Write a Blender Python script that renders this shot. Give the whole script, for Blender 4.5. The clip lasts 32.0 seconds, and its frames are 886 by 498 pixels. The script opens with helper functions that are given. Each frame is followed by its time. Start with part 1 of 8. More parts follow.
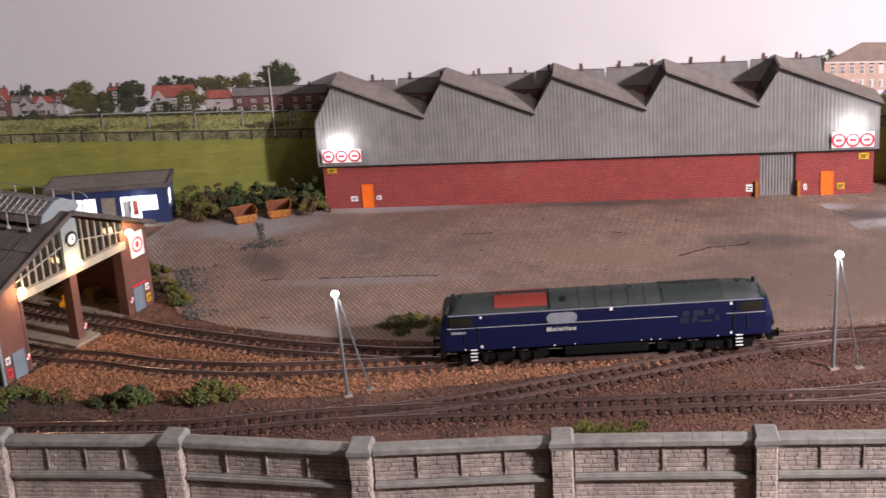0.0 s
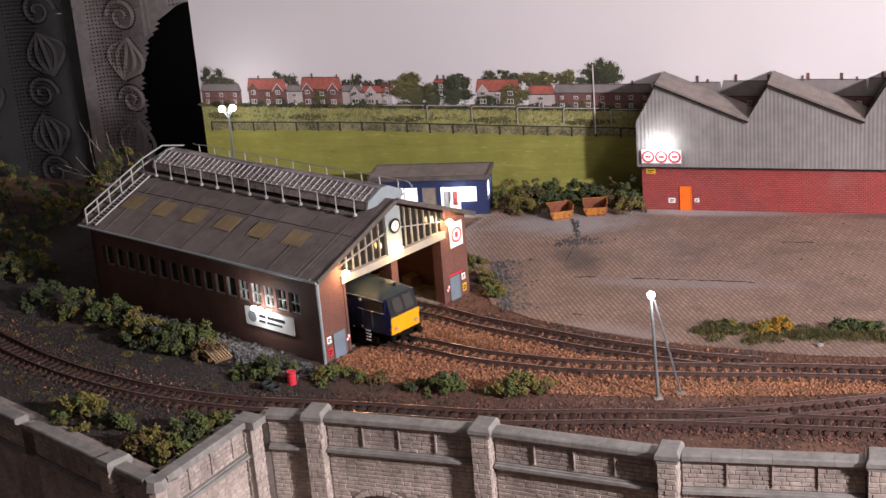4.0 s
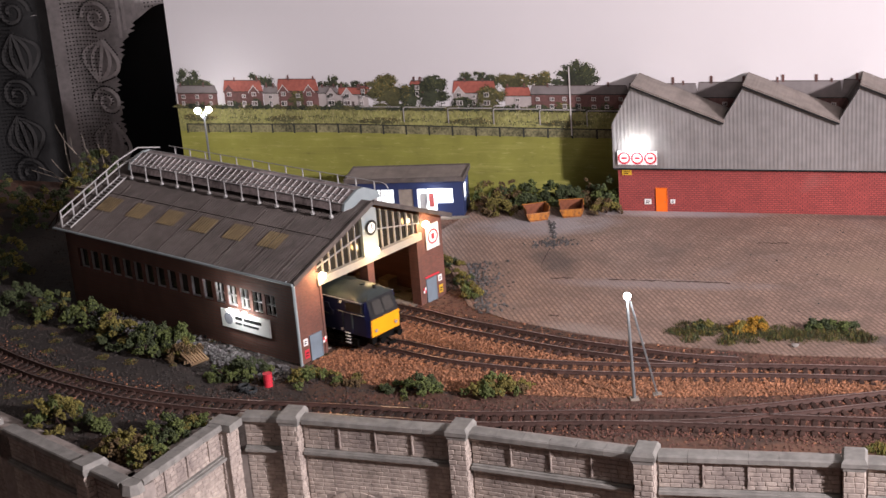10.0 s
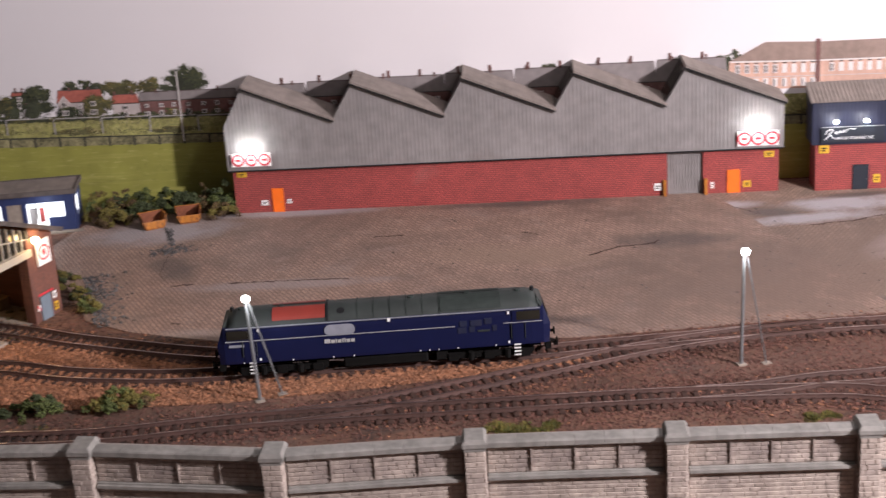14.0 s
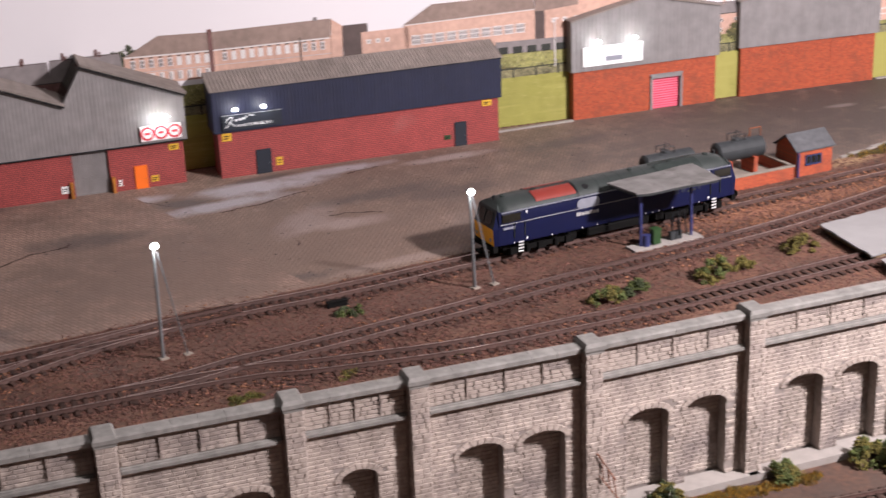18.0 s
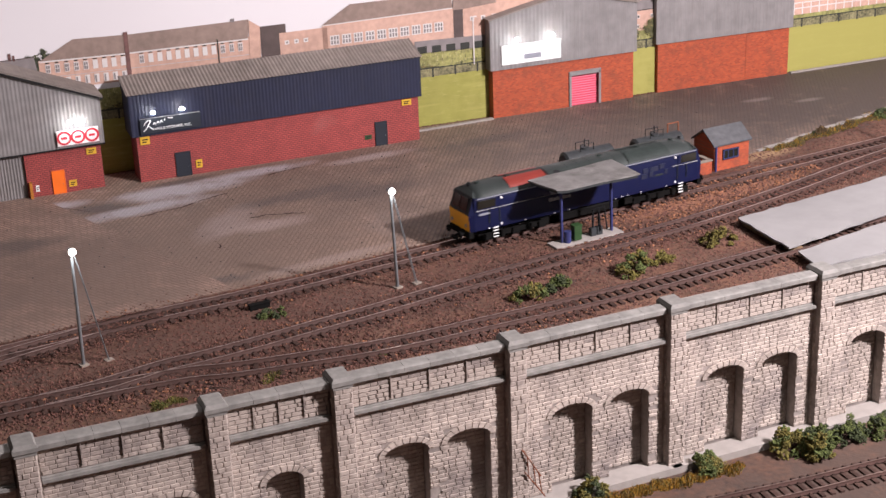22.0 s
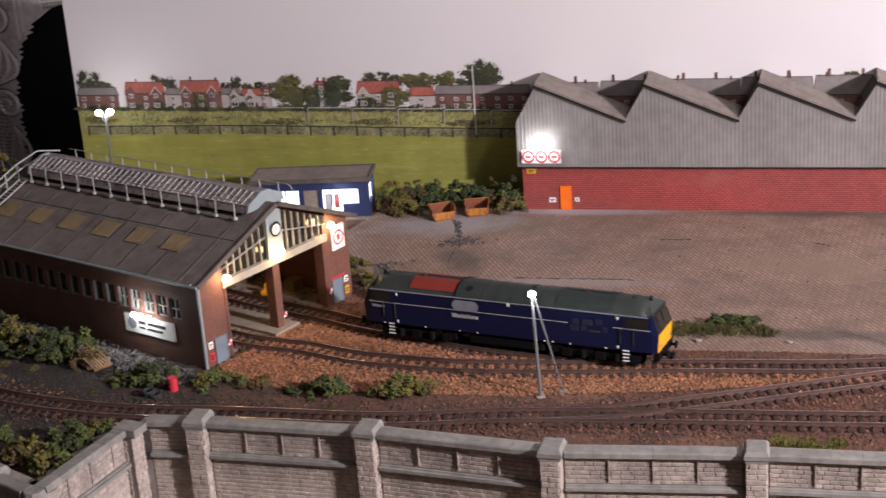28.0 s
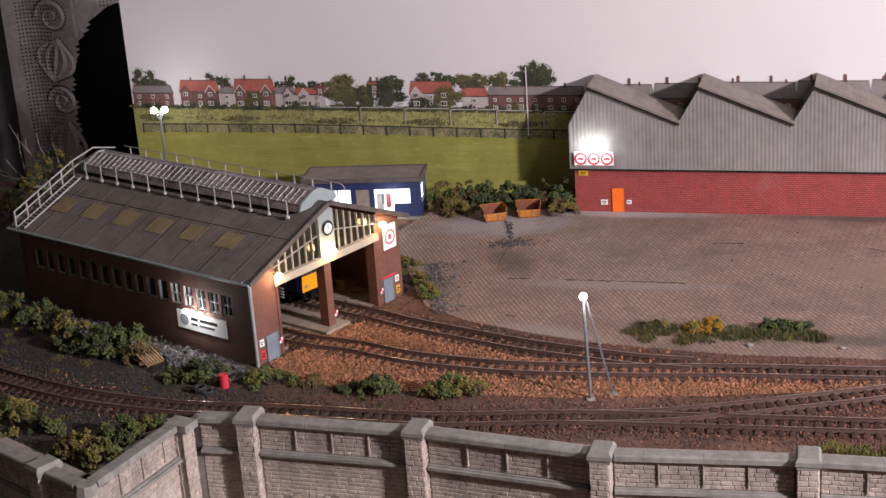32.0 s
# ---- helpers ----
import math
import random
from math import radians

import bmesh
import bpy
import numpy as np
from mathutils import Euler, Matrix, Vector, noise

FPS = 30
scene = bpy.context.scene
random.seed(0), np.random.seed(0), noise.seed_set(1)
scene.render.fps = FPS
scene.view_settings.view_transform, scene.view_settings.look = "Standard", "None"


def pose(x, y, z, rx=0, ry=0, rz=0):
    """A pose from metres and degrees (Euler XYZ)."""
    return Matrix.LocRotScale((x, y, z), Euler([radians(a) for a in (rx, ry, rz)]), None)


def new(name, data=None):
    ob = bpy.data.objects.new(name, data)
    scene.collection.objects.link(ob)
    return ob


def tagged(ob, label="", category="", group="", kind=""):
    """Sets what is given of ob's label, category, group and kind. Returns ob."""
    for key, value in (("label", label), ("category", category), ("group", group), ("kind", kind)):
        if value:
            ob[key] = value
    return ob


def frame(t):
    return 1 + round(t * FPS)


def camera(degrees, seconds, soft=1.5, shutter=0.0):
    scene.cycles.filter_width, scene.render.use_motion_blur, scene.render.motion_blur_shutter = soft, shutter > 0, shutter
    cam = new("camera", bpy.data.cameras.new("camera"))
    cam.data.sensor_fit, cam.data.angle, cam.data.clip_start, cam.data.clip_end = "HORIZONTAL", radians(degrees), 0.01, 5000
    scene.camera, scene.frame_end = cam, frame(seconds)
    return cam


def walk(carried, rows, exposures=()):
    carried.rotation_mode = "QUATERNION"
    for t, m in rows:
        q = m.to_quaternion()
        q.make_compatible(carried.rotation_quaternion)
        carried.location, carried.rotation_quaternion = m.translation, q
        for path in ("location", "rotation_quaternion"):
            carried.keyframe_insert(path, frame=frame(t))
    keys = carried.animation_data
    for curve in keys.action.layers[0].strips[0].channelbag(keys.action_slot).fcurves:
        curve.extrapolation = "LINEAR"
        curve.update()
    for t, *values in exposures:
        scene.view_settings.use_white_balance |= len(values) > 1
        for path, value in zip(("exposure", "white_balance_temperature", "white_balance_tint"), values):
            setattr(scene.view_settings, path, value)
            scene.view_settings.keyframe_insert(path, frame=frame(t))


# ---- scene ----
# exposure of the picture along the pan
EXPOSURES = [(0, 0.02), (2, 0.1), (5, 0.34), (12, 0.34), (14, 0.06), (15, 0.05), (16.5, -0.15), (18, -0.42), (21, -0.46), (23, -0.42), (24.5, -0.1), (26, 0.02), (28.5, 0.16), (32, 0.16)]
cam = camera(32.48, 32.0, shutter=0.5)
PATH = [
    (0, pose(0.0098, 0.0502, 0.4501, 70.161, 3.625, -13.560)),
    (0.5, pose(0.0084, 0.0505, 0.4502, 70.252, 3.873, -11.996)),
    (1, pose(0.0071, 0.0507, 0.4503, 70.339, 3.973, -10.537)),
    (1.5, pose(0.0071, 0.0507, 0.4503, 70.313, 3.984, -10.507)),
    (2, pose(0.0066, 0.0507, 0.4503, 70.337, 3.981, -9.935)),
    (2.5, pose(0.0052, 0.0509, 0.4504, 70.429, 4.042, -8.338)),
    (3, pose(0.0014, 0.0511, 0.4507, 70.743, 4.200, -4.016)),
    (3.5, pose(-0.0007, 0.0511, 0.4508, 70.911, 4.394, -1.672)),
    (5.5, pose(-0.0001, 0.0511, 0.4509, 70.934, 4.315, -2.312)),
    (6, pose(-0.0000, 0.0511, 0.4509, 70.963, 4.275, -2.410)),
    (6.5, pose(-0.0000, 0.0511, 0.4508, 70.929, 4.283, -2.443)),
    (7, pose(0.0001, 0.0511, 0.4508, 70.918, 4.217, -2.587)),
    (7.5, pose(0.0001, 0.0511, 0.4508, 70.920, 4.238, -2.595)),
    (8, pose(0.0001, 0.0511, 0.4508, 70.920, 4.238, -2.595)),
    (8.5, pose(0.0001, 0.0511, 0.4508, 70.920, 4.238, -2.595)),
    (9, pose(0.0001, 0.0511, 0.4508, 70.920, 4.238, -2.595)),
    (9.5, pose(0.0001, 0.0511, 0.4508, 70.920, 4.238, -2.595)),
    (10, pose(0.0001, 0.0511, 0.4508, 70.920, 4.238, -2.595)),
    (10.5, pose(0.0001, 0.0511, 0.4508, 70.920, 4.238, -2.595)),
    (11, pose(0.0001, 0.0511, 0.4508, 70.920, 4.219, -2.594)),
    (11.5, pose(0.0001, 0.0511, 0.4508, 70.920, 4.209, -2.557)),
    (12, pose(0.0004, 0.0511, 0.4508, 70.912, 4.146, -2.958)),
    (12.5, pose(0.0025, 0.0511, 0.4507, 70.807, 3.970, -5.231)),
    (13, pose(0.0066, 0.0507, 0.4504, 70.455, 3.802, -9.939)),
    (13.5, pose(0.0101, 0.0502, 0.4502, 70.205, 3.608, -13.865)),
    (14, pose(0.0127, 0.0496, 0.4500, 70.041, 3.334, -16.868)),
    (14.5, pose(0.0150, 0.0489, 0.4498, 69.852, 3.230, -19.619)),
    (15, pose(0.0172, 0.0482, 0.4497, 69.706, 3.033, -22.241)),
    (15.5, pose(0.0201, 0.0471, 0.4495, 69.490, 2.862, -25.670)),
    (17.5, pose(0.0277, 0.0431, 0.4490, 68.988, 2.340, -35.337)),
    (18, pose(0.0302, 0.0414, 0.4489, 68.811, 2.087, -38.789)),
    (18.5, pose(0.0320, 0.0400, 0.4488, 68.693, 2.056, -41.292)),
    (19, pose(0.0330, 0.0392, 0.4487, 68.642, 1.882, -42.801)),
    (19.5, pose(0.0324, 0.0396, 0.4488, 68.706, 2.101, -41.963)),
    (20, pose(0.0325, 0.0396, 0.4488, 68.710, 2.123, -41.969)),
    (20.5, pose(0.0325, 0.0396, 0.4488, 68.706, 2.117, -41.976)),
    (21, pose(0.0325, 0.0396, 0.4488, 68.699, 2.128, -42.000)),
    (21.5, pose(0.0325, 0.0396, 0.4488, 68.724, 2.130, -41.976)),
    (22, pose(0.0323, 0.0397, 0.4488, 68.678, 2.074, -41.798)),
    (22.5, pose(0.0319, 0.0401, 0.4488, 68.766, 2.046, -41.150)),
    (23, pose(0.0302, 0.0414, 0.4490, 68.924, 2.006, -38.727)),
    (23.5, pose(0.0269, 0.0436, 0.4491, 69.107, 2.259, -34.353)),
    (24, pose(0.0234, 0.0455, 0.4494, 69.363, 2.577, -29.846)),
    (24.5, pose(0.0201, 0.0471, 0.4496, 69.545, 2.824, -25.754)),
    (25, pose(0.0175, 0.0481, 0.4497, 69.724, 2.971, -22.613)),
    (25.5, pose(0.0142, 0.0492, 0.4499, 69.927, 3.176, -18.697)),
    (26, pose(0.0113, 0.0499, 0.4501, 70.126, 3.410, -15.350)),
    (26.5, pose(0.0092, 0.0503, 0.4502, 70.260, 3.473, -12.894)),
    (28.5, pose(0.0017, 0.0511, 0.4507, 70.775, 3.864, -4.407)),
    (29, pose(0.0008, 0.0511, 0.4507, 70.822, 3.820, -3.402)),
    (29.5, pose(0.0006, 0.0511, 0.4507, 70.832, 3.822, -3.165)),
    (30, pose(0.0007, 0.0511, 0.4507, 70.820, 3.837, -3.305)),
    (30.5, pose(0.0010, 0.0511, 0.4508, 70.842, 3.846, -3.625)),
    (31, pose(0.0011, 0.0511, 0.4508, 70.867, 3.815, -3.696)),
    (31.5, pose(0.0014, 0.0511, 0.4508, 70.842, 3.811, -4.097)),
    (32, pose(0.0014, 0.0511, 0.4507, 70.833, 3.751, -4.084)),
]
walk(cam, PATH, EXPOSURES)

# ---- world and lights ----
world = bpy.data.worlds.new("room_dark")
world.use_nodes = True
world.node_tree.nodes["Background"].inputs[0].default_value = (0.9, 0.85, 0.8, 1)
world.node_tree.nodes["Background"].inputs[1].default_value = 0.006
scene.world = world


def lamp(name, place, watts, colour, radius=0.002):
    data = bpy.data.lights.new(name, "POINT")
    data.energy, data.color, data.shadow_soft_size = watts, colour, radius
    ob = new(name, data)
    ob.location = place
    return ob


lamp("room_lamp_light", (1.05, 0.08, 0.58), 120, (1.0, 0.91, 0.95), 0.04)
# Overhead fill, added to lift the yard; no fixture belongs to it.
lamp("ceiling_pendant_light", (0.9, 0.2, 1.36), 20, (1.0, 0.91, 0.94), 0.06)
WARM, COLD = (1.0, 0.58, 0.22), (0.9, 0.95, 1.0)


# ---- materials ----
def mat(name, base, var=0.25, scale=120.0, rough=0.7, bump=0.3, metal=0.0, dist=0.0004, glow=0.0, tint=None, random_amount=0.0):
    """Two scales of noise on the colour, a fine bump, an optional spread per object."""
    m = bpy.data.materials.new(name)
    m.use_nodes = True
    nt = m.node_tree
    bs = nt.nodes["Principled BSDF"]
    tc = nt.nodes.new("ShaderNodeTexCoord")
    n1 = nt.nodes.new("ShaderNodeTexNoise")
    n1.inputs["Scale"].default_value, n1.inputs["Detail"].default_value = scale, 6
    n2 = nt.nodes.new("ShaderNodeTexNoise")
    n2.inputs["Scale"].default_value, n2.inputs["Detail"].default_value = scale * 0.13, 3
    for n in (n1, n2):
        nt.links.new(tc.outputs["Object"], n.inputs["Vector"])
    add = nt.nodes.new("ShaderNodeMath")
    add.operation = "ADD"
    nt.links.new(n1.outputs["Fac"], add.inputs[0])
    nt.links.new(n2.outputs["Fac"], add.inputs[1])
    ramp = nt.nodes.new("ShaderNodeMapRange")
    ramp.inputs["From Min"].default_value, ramp.inputs["From Max"].default_value = 0.7, 1.3
    nt.links.new(add.outputs[0], ramp.inputs["Value"])
    mix = nt.nodes.new("ShaderNodeMix")
    mix.data_type = "RGBA"
    low = [c * (1 - var) for c in base]
    high = tint if tint else [min(1, c * (1 + var)) for c in base]
    mix.inputs["A"].default_value, mix.inputs["B"].default_value = (*low, 1), (*high, 1)
    nt.links.new(ramp.outputs["Result"], mix.inputs["Factor"])
    colour = mix.outputs["Result"]
    if random_amount:
        info = nt.nodes.new("ShaderNodeObjectInfo")
        geo = nt.nodes.new("ShaderNodeNewGeometry")
        tot = nt.nodes.new("ShaderNodeMath")
        tot.operation = "ADD"
        nt.links.new(info.outputs["Random"], tot.inputs[0])
        nt.links.new(geo.outputs["Random Per Island"], tot.inputs[1])
        fr = nt.nodes.new("ShaderNodeMath")
        fr.operation = "FRACT"
        nt.links.new(tot.outputs[0], fr.inputs[0])
        mr = nt.nodes.new("ShaderNodeMapRange")
        mr.inputs["To Min"].default_value, mr.inputs["To Max"].default_value = 1 - random_amount, 1 + random_amount
        nt.links.new(fr.outputs[0], mr.inputs["Value"])
        hsv = nt.nodes.new("ShaderNodeHueSaturation")
        nt.links.new(mr.outputs["Result"], hsv.inputs["Value"])
        nt.links.new(colour, hsv.inputs["Color"])
        colour = hsv.outputs["Color"]
    nt.links.new(colour, bs.inputs["Base Color"])
    bs.inputs["Roughness"].default_value, bs.inputs["Metallic"].default_value = rough, metal
    if bump:
        b = nt.nodes.new("ShaderNodeBump")
        b.inputs["Strength"].default_value, b.inputs["Distance"].default_value = bump, dist
        nt.links.new(n1.outputs["Fac"], b.inputs["Height"])
        nt.links.new(b.outputs["Normal"], bs.inputs["Normal"])
    if glow:
        bs.inputs["Emission Color"].default_value, bs.inputs["Emission Strength"].default_value = (*base, 1), glow
    return m


def brick_mat(name, one, two, mortar, width, row, rough=0.8, bump=0.4, axes="xz", joint=0.08, turn=0.0, offset=0.5):
    """Small courses laid in the material; widths in metres."""
    m = mat(name, one, 0.2, 60, rough, 0)
    nt = m.node_tree
    bs = nt.nodes["Principled BSDF"]
    old = bs.inputs["Base Color"].links[0].from_socket
    tc = nt.nodes.new("ShaderNodeTexCoord")
    sep = nt.nodes.new("ShaderNodeSeparateXYZ")
    com = nt.nodes.new("ShaderNodeCombineXYZ")
    nt.links.new(tc.outputs["Object"], sep.inputs[0])
    nt.links.new(sep.outputs[axes[0].upper()], com.inputs[0])
    nt.links.new(sep.outputs[axes[1].upper()], com.inputs[1])
    mp = nt.nodes.new("ShaderNodeMapping")
    mp.inputs["Rotation"].default_value[2] = radians(turn)
    nt.links.new(com.outputs[0], mp.inputs["Vector"])
    br = nt.nodes.new("ShaderNodeTexBrick")
    br.offset = offset
    br.inputs["Scale"].default_value = 1 / row * 0.25
    br.inputs["Row Height"].default_value, br.inputs["Brick Width"].default_value = 0.25, 0.25 * width / row
    br.inputs["Mortar Size"].default_value, br.inputs["Mortar Smooth"].default_value = 0.25 * joint, 0.3
    br.inputs["Color1"].default_value, br.inputs["Color2"].default_value, br.inputs["Mortar"].default_value = (*one, 1), (*two, 1), (*mortar, 1)
    nt.links.new(mp.outputs[0], br.inputs["Vector"])
    mix = nt.nodes.new("ShaderNodeMix")
    mix.data_type, mix.blend_type = "RGBA", "MULTIPLY"
    mix.inputs["Factor"].default_value = 0.6
    sc = nt.nodes.new("ShaderNodeMix")
    sc.data_type, sc.blend_type = "RGBA", "DIVIDE"
    sc.inputs["Factor"].default_value = 1
    sc.inputs["B"].default_value = (*one, 1)
    nt.links.new(old, sc.inputs["A"])
    nt.links.new(br.outputs["Color"], mix.inputs["A"])
    nt.links.new(sc.outputs["Result"], mix.inputs["B"])
    nt.links.new(mix.outputs["Result"], bs.inputs["Base Color"])
    b = nt.nodes.new("ShaderNodeBump")
    b.inputs["Strength"].default_value, b.inputs["Distance"].default_value, b.invert = bump, 0.0004, True
    nt.links.new(br.outputs["Fac"], b.inputs["Height"])
    nt.links.new(b.outputs["Normal"], bs.inputs["Normal"])
    return m


# ---- mesh helpers ----
def cube(bm, x0, x1, y0, y1, z0, z1, m=None):
    vs = [bm.verts.new((x, y, z) if m is None else m @ Vector((x, y, z))) for z in (z0, z1) for y in (y0, y1) for x in (x0, x1)]
    for f in ((0, 2, 3, 1), (4, 5, 7, 6), (0, 1, 5, 4), (2, 6, 7, 3), (0, 4, 6, 2), (1, 3, 7, 5)):
        bm.faces.new([vs[i] for i in f])


def rod(bm, p, q, r, n=8, r2=None):
    p, q = Vector(p), Vector(q)
    d = (q - p).normalized()
    a = d.orthogonal().normalized()
    b = d.cross(a)
    r2 = r if r2 is None else r2
    rings = [[bm.verts.new(c + (a * math.cos(2 * math.pi * k / n) + b * math.sin(2 * math.pi * k / n)) * s) for k in range(n)] for c, s in ((p, r), (q, r2))]
    for k in range(n):
        bm.faces.new((rings[0][k], rings[0][(k + 1) % n], rings[1][(k + 1) % n], rings[1][k]))
    bm.faces.new(rings[0][::-1])
    bm.faces.new(rings[1])


def slab(bm, outline, z0, z1):
    """A plate of that outline (counter-clockwise) between two heights."""
    lo = [bm.verts.new((x, y, z0)) for x, y in outline]
    hi = [bm.verts.new((x, y, z1)) for x, y in outline]
    n = len(outline)
    bm.faces.new(lo[::-1])
    bm.faces.new(hi)
    for i in range(n):
        bm.faces.new((lo[i], lo[(i + 1) % n], hi[(i + 1) % n], hi[i]))


def upright(bm, outline, y0, y1):
    """A plate of an outline in x and z (counter-clockwise seen from the front), from y0 at the front to y1."""
    fr = [bm.verts.new((x, y0, z)) for x, z in outline]
    bk = [bm.verts.new((x, y1, z)) for x, z in outline]
    n = len(outline)
    bm.faces.new(fr)
    bm.faces.new(bk[::-1])
    for i in range(n):
        bm.faces.new((fr[(i + 1) % n], fr[i], bk[i], bk[(i + 1) % n]))


def ball(bm, c, r, squash=1.0, sub=1, rough=0.0):
    g = bmesh.ops.create_icosphere(bm, subdivisions=sub, radius=r)
    for v in g["verts"]:
        k = 1 + (random.random() - 0.5) * rough
        v.co = Vector((v.co.x * k + c[0], v.co.y * k + c[1], v.co.z * k * squash + c[2]))


def part(name, bm, material, parent=None, label="", smooth=False):
    me = bpy.data.meshes.new(name)
    bm.to_mesh(me)
    bm.free()
    me.materials.append(material)
    if smooth:
        for p in me.polygons:
            p.use_smooth = True
    ob = new(name, me)
    if parent:
        ob.parent = parent
    if label:
        ob["label"] = label
    return ob


def thing(name, m, label, category, group="", kind=""):
    ob = new(name)
    ob.empty_display_size = 0.01
    ob.matrix_world = m
    return tagged(ob, label, category, group, kind)


def along(p, q, z=0.0):
    """A frame at p whose x axis runs towards q."""
    return Matrix.Translation((p[0], p[1], z)) @ Matrix.Rotation(math.atan2(q[1] - p[1], q[0] - p[0]), 4, "Z")


def sheet(bm, o, a, length, up, nrm, pitch, amp, lo, hi):
    """A ribbed sheet: its ribs run along up, side by side along a, between the heights lo(x) and hi(x)."""
    o, a, up, nrm = Vector(o), Vector(a), Vector(up), Vector(nrm)
    n = max(2, round(length / pitch * 2))
    old = None
    for i in range(n + 1):
        x = length * i / n
        base = o + a * x + nrm * (amp if i % 2 else 0)
        row = (bm.verts.new(base + up * lo(x)), bm.verts.new(base + up * hi(x)))
        if old:
            bm.faces.new((old[0], row[0], row[1], old[1]))
        old = row


def disc(bm, c, r, y, n=16, ring=0.0, sq=1.0):
    """An upright disc, or a ring, in x and z at depth y, facing -y."""
    out = [(c[0] + r * math.cos(2 * math.pi * k / n), y, c[1] + sq * r * math.sin(2 * math.pi * k / n)) for k in range(n)]
    vs = [bm.verts.new(p) for p in out]
    if not ring:
        bm.faces.new(vs)
        return
    ws = [bm.verts.new((c[0] + (p[0] - c[0]) * ring, y, c[1] + (p[2] - c[1]) * ring)) for p in out]
    for k in range(n):
        bm.faces.new((vs[k], vs[(k + 1) % n], ws[(k + 1) % n], ws[k]))


def between(p, q):
    return math.hypot(q[0] - p[0], q[1] - p[1])


def curve(points, step=0.004):
    """A smooth line through the points, at even steps: places and headings."""
    pts = [Vector(p) for p in points]
    raw = []
    for i in range(len(pts) - 1):
        a, b, c, d = pts[max(i - 1, 0)], pts[i], pts[i + 1], pts[min(i + 2, len(pts) - 1)]
        for k in range(12):
            u = k / 12
            raw.append(0.5 * (2 * b + (c - a) * u + (2 * a - 5 * b + 4 * c - d) * u * u + (3 * b - a - 3 * c + d) * u ** 3))
    raw.append(pts[-1])
    s = [0.0]
    for a, b in zip(raw, raw[1:]):
        s.append(s[-1] + (b - a).length)
    xs, ys = [p.x for p in raw], [p.y for p in raw]

    def at(v):
        e = 0.002
        p = (float(np.interp(v, s, xs)), float(np.interp(v, s, ys)))
        a = (float(np.interp(max(v - e, 0), s, xs)), float(np.interp(max(v - e, 0), s, ys)))
        b = (float(np.interp(min(v + e, s[-1]), s, xs)), float(np.interp(min(v + e, s[-1]), s, ys)))
        return p, math.atan2(b[1] - a[1], b[0] - a[0])
    at.length = s[-1]
    return at

# ---- plan ----
WALL_LINE = [(-0.42, 1.160), (-0.301, 1.038), (-0.193, 0.927), (-0.136, 1.022), (-0.094, 1.010), (0.020, 0.966), (0.134, 0.909), (0.257, 0.876), (0.377, 0.835),
             (0.490, 0.796), (0.570, 0.768), (0.690, 0.727), (0.813, 0.688), (0.938, 0.648), (1.062, 0.608), (1.186, 0.568), (1.31, 0.53)]
WH_A, WH_B = (0.1973, 1.4233), (0.6775, 1.2559)
BLUE_A, BLUE_B = (0.7063, 1.2399), (0.9700, 1.1470)
UNIT_A, UNIT_B = (1.0688, 1.1438), (1.2222, 1.0890)
UNIT2_A, UNIT2_B = (1.2541, 1.0825), (1.4053, 1.0232)
SHED_A, SHED_B = (-0.0920, 1.1165), (0.0236, 1.2433)
BACK_U = Vector((0.9443, -0.3291))
BACK_N = Vector((0.3291, 0.9443))
LOW = -0.124
MAIN = [(-0.30, 1.395), (-0.20, 1.293), (-0.13, 1.224), (-0.066, 1.162), (-0.020, 1.133), (0.021, 1.103), (0.062, 1.081), (0.102, 1.0645), (0.180, 1.0425), (0.255, 1.025), (0.342, 1.001),
        (0.384, 0.993), (0.466, 0.9755), (0.550, 0.958), (0.603, 0.943), (0.671, 0.927), (0.721, 0.918), (0.771, 0.907), (0.823, 0.897), (0.876, 0.886), (0.97, 0.866), (1.08, 0.842), (1.2, 0.816), (1.4, 0.774), (1.75, 0.70)]
FAR_ROAD = [(-0.235, 1.425), (-0.16, 1.346), (-0.10, 1.284), (-0.058, 1.243), (-0.0195, 1.2095), (0.003, 1.191), (0.0245, 1.1705), (0.067, 1.137), (0.107, 1.107), (0.146, 1.083), (0.184, 1.061), (0.222, 1.0455), (0.262, 1.030), (0.302, 1.0165), (0.342, 1.004), (0.384, 0.993)]
FRONT = [(-0.56, 1.52), (-0.47, 1.36), (-0.38, 1.235), (-0.335, 1.181), (-0.3065, 1.1525), (-0.28, 1.1285), (-0.231, 1.092), (-0.1855, 1.0665), (-0.14, 1.047), (-0.08, 1.029), (-0.032, 1.013), (0.006, 0.9995), (0.045, 0.989), (0.1215, 0.976),
         (0.20, 0.955), (0.292, 0.9285), (0.40, 0.897), (0.50, 0.861), (0.534, 0.841), (0.586, 0.815), (0.6225, 0.798), (0.6625, 0.784), (0.7055, 0.7715), (0.749, 0.758), (0.7945, 0.745), (0.843, 0.732), (0.895, 0.7205), (1.05, 0.685), (1.3, 0.63)]
CROSS = [(0.1215, 0.976), (0.165, 0.968), (0.204, 0.965), (0.2415, 0.9655), (0.306, 0.9685), (0.37, 0.972), (0.43, 0.974), (0.50, 0.968), (0.55, 0.958)]
SIDING = [(0.40, 0.897), (0.45, 0.884), (0.5035, 0.878), (0.531, 0.871), (0.5725, 0.8625), (0.617, 0.8555), (0.663, 0.8475), (0.7115, 0.8405), (0.763, 0.8325), (0.8145, 0.823), (0.8695, 0.814), (0.97, 0.797), (1.08, 0.787), (1.2, 0.782), (1.4, 0.765), (1.75, 0.70)]

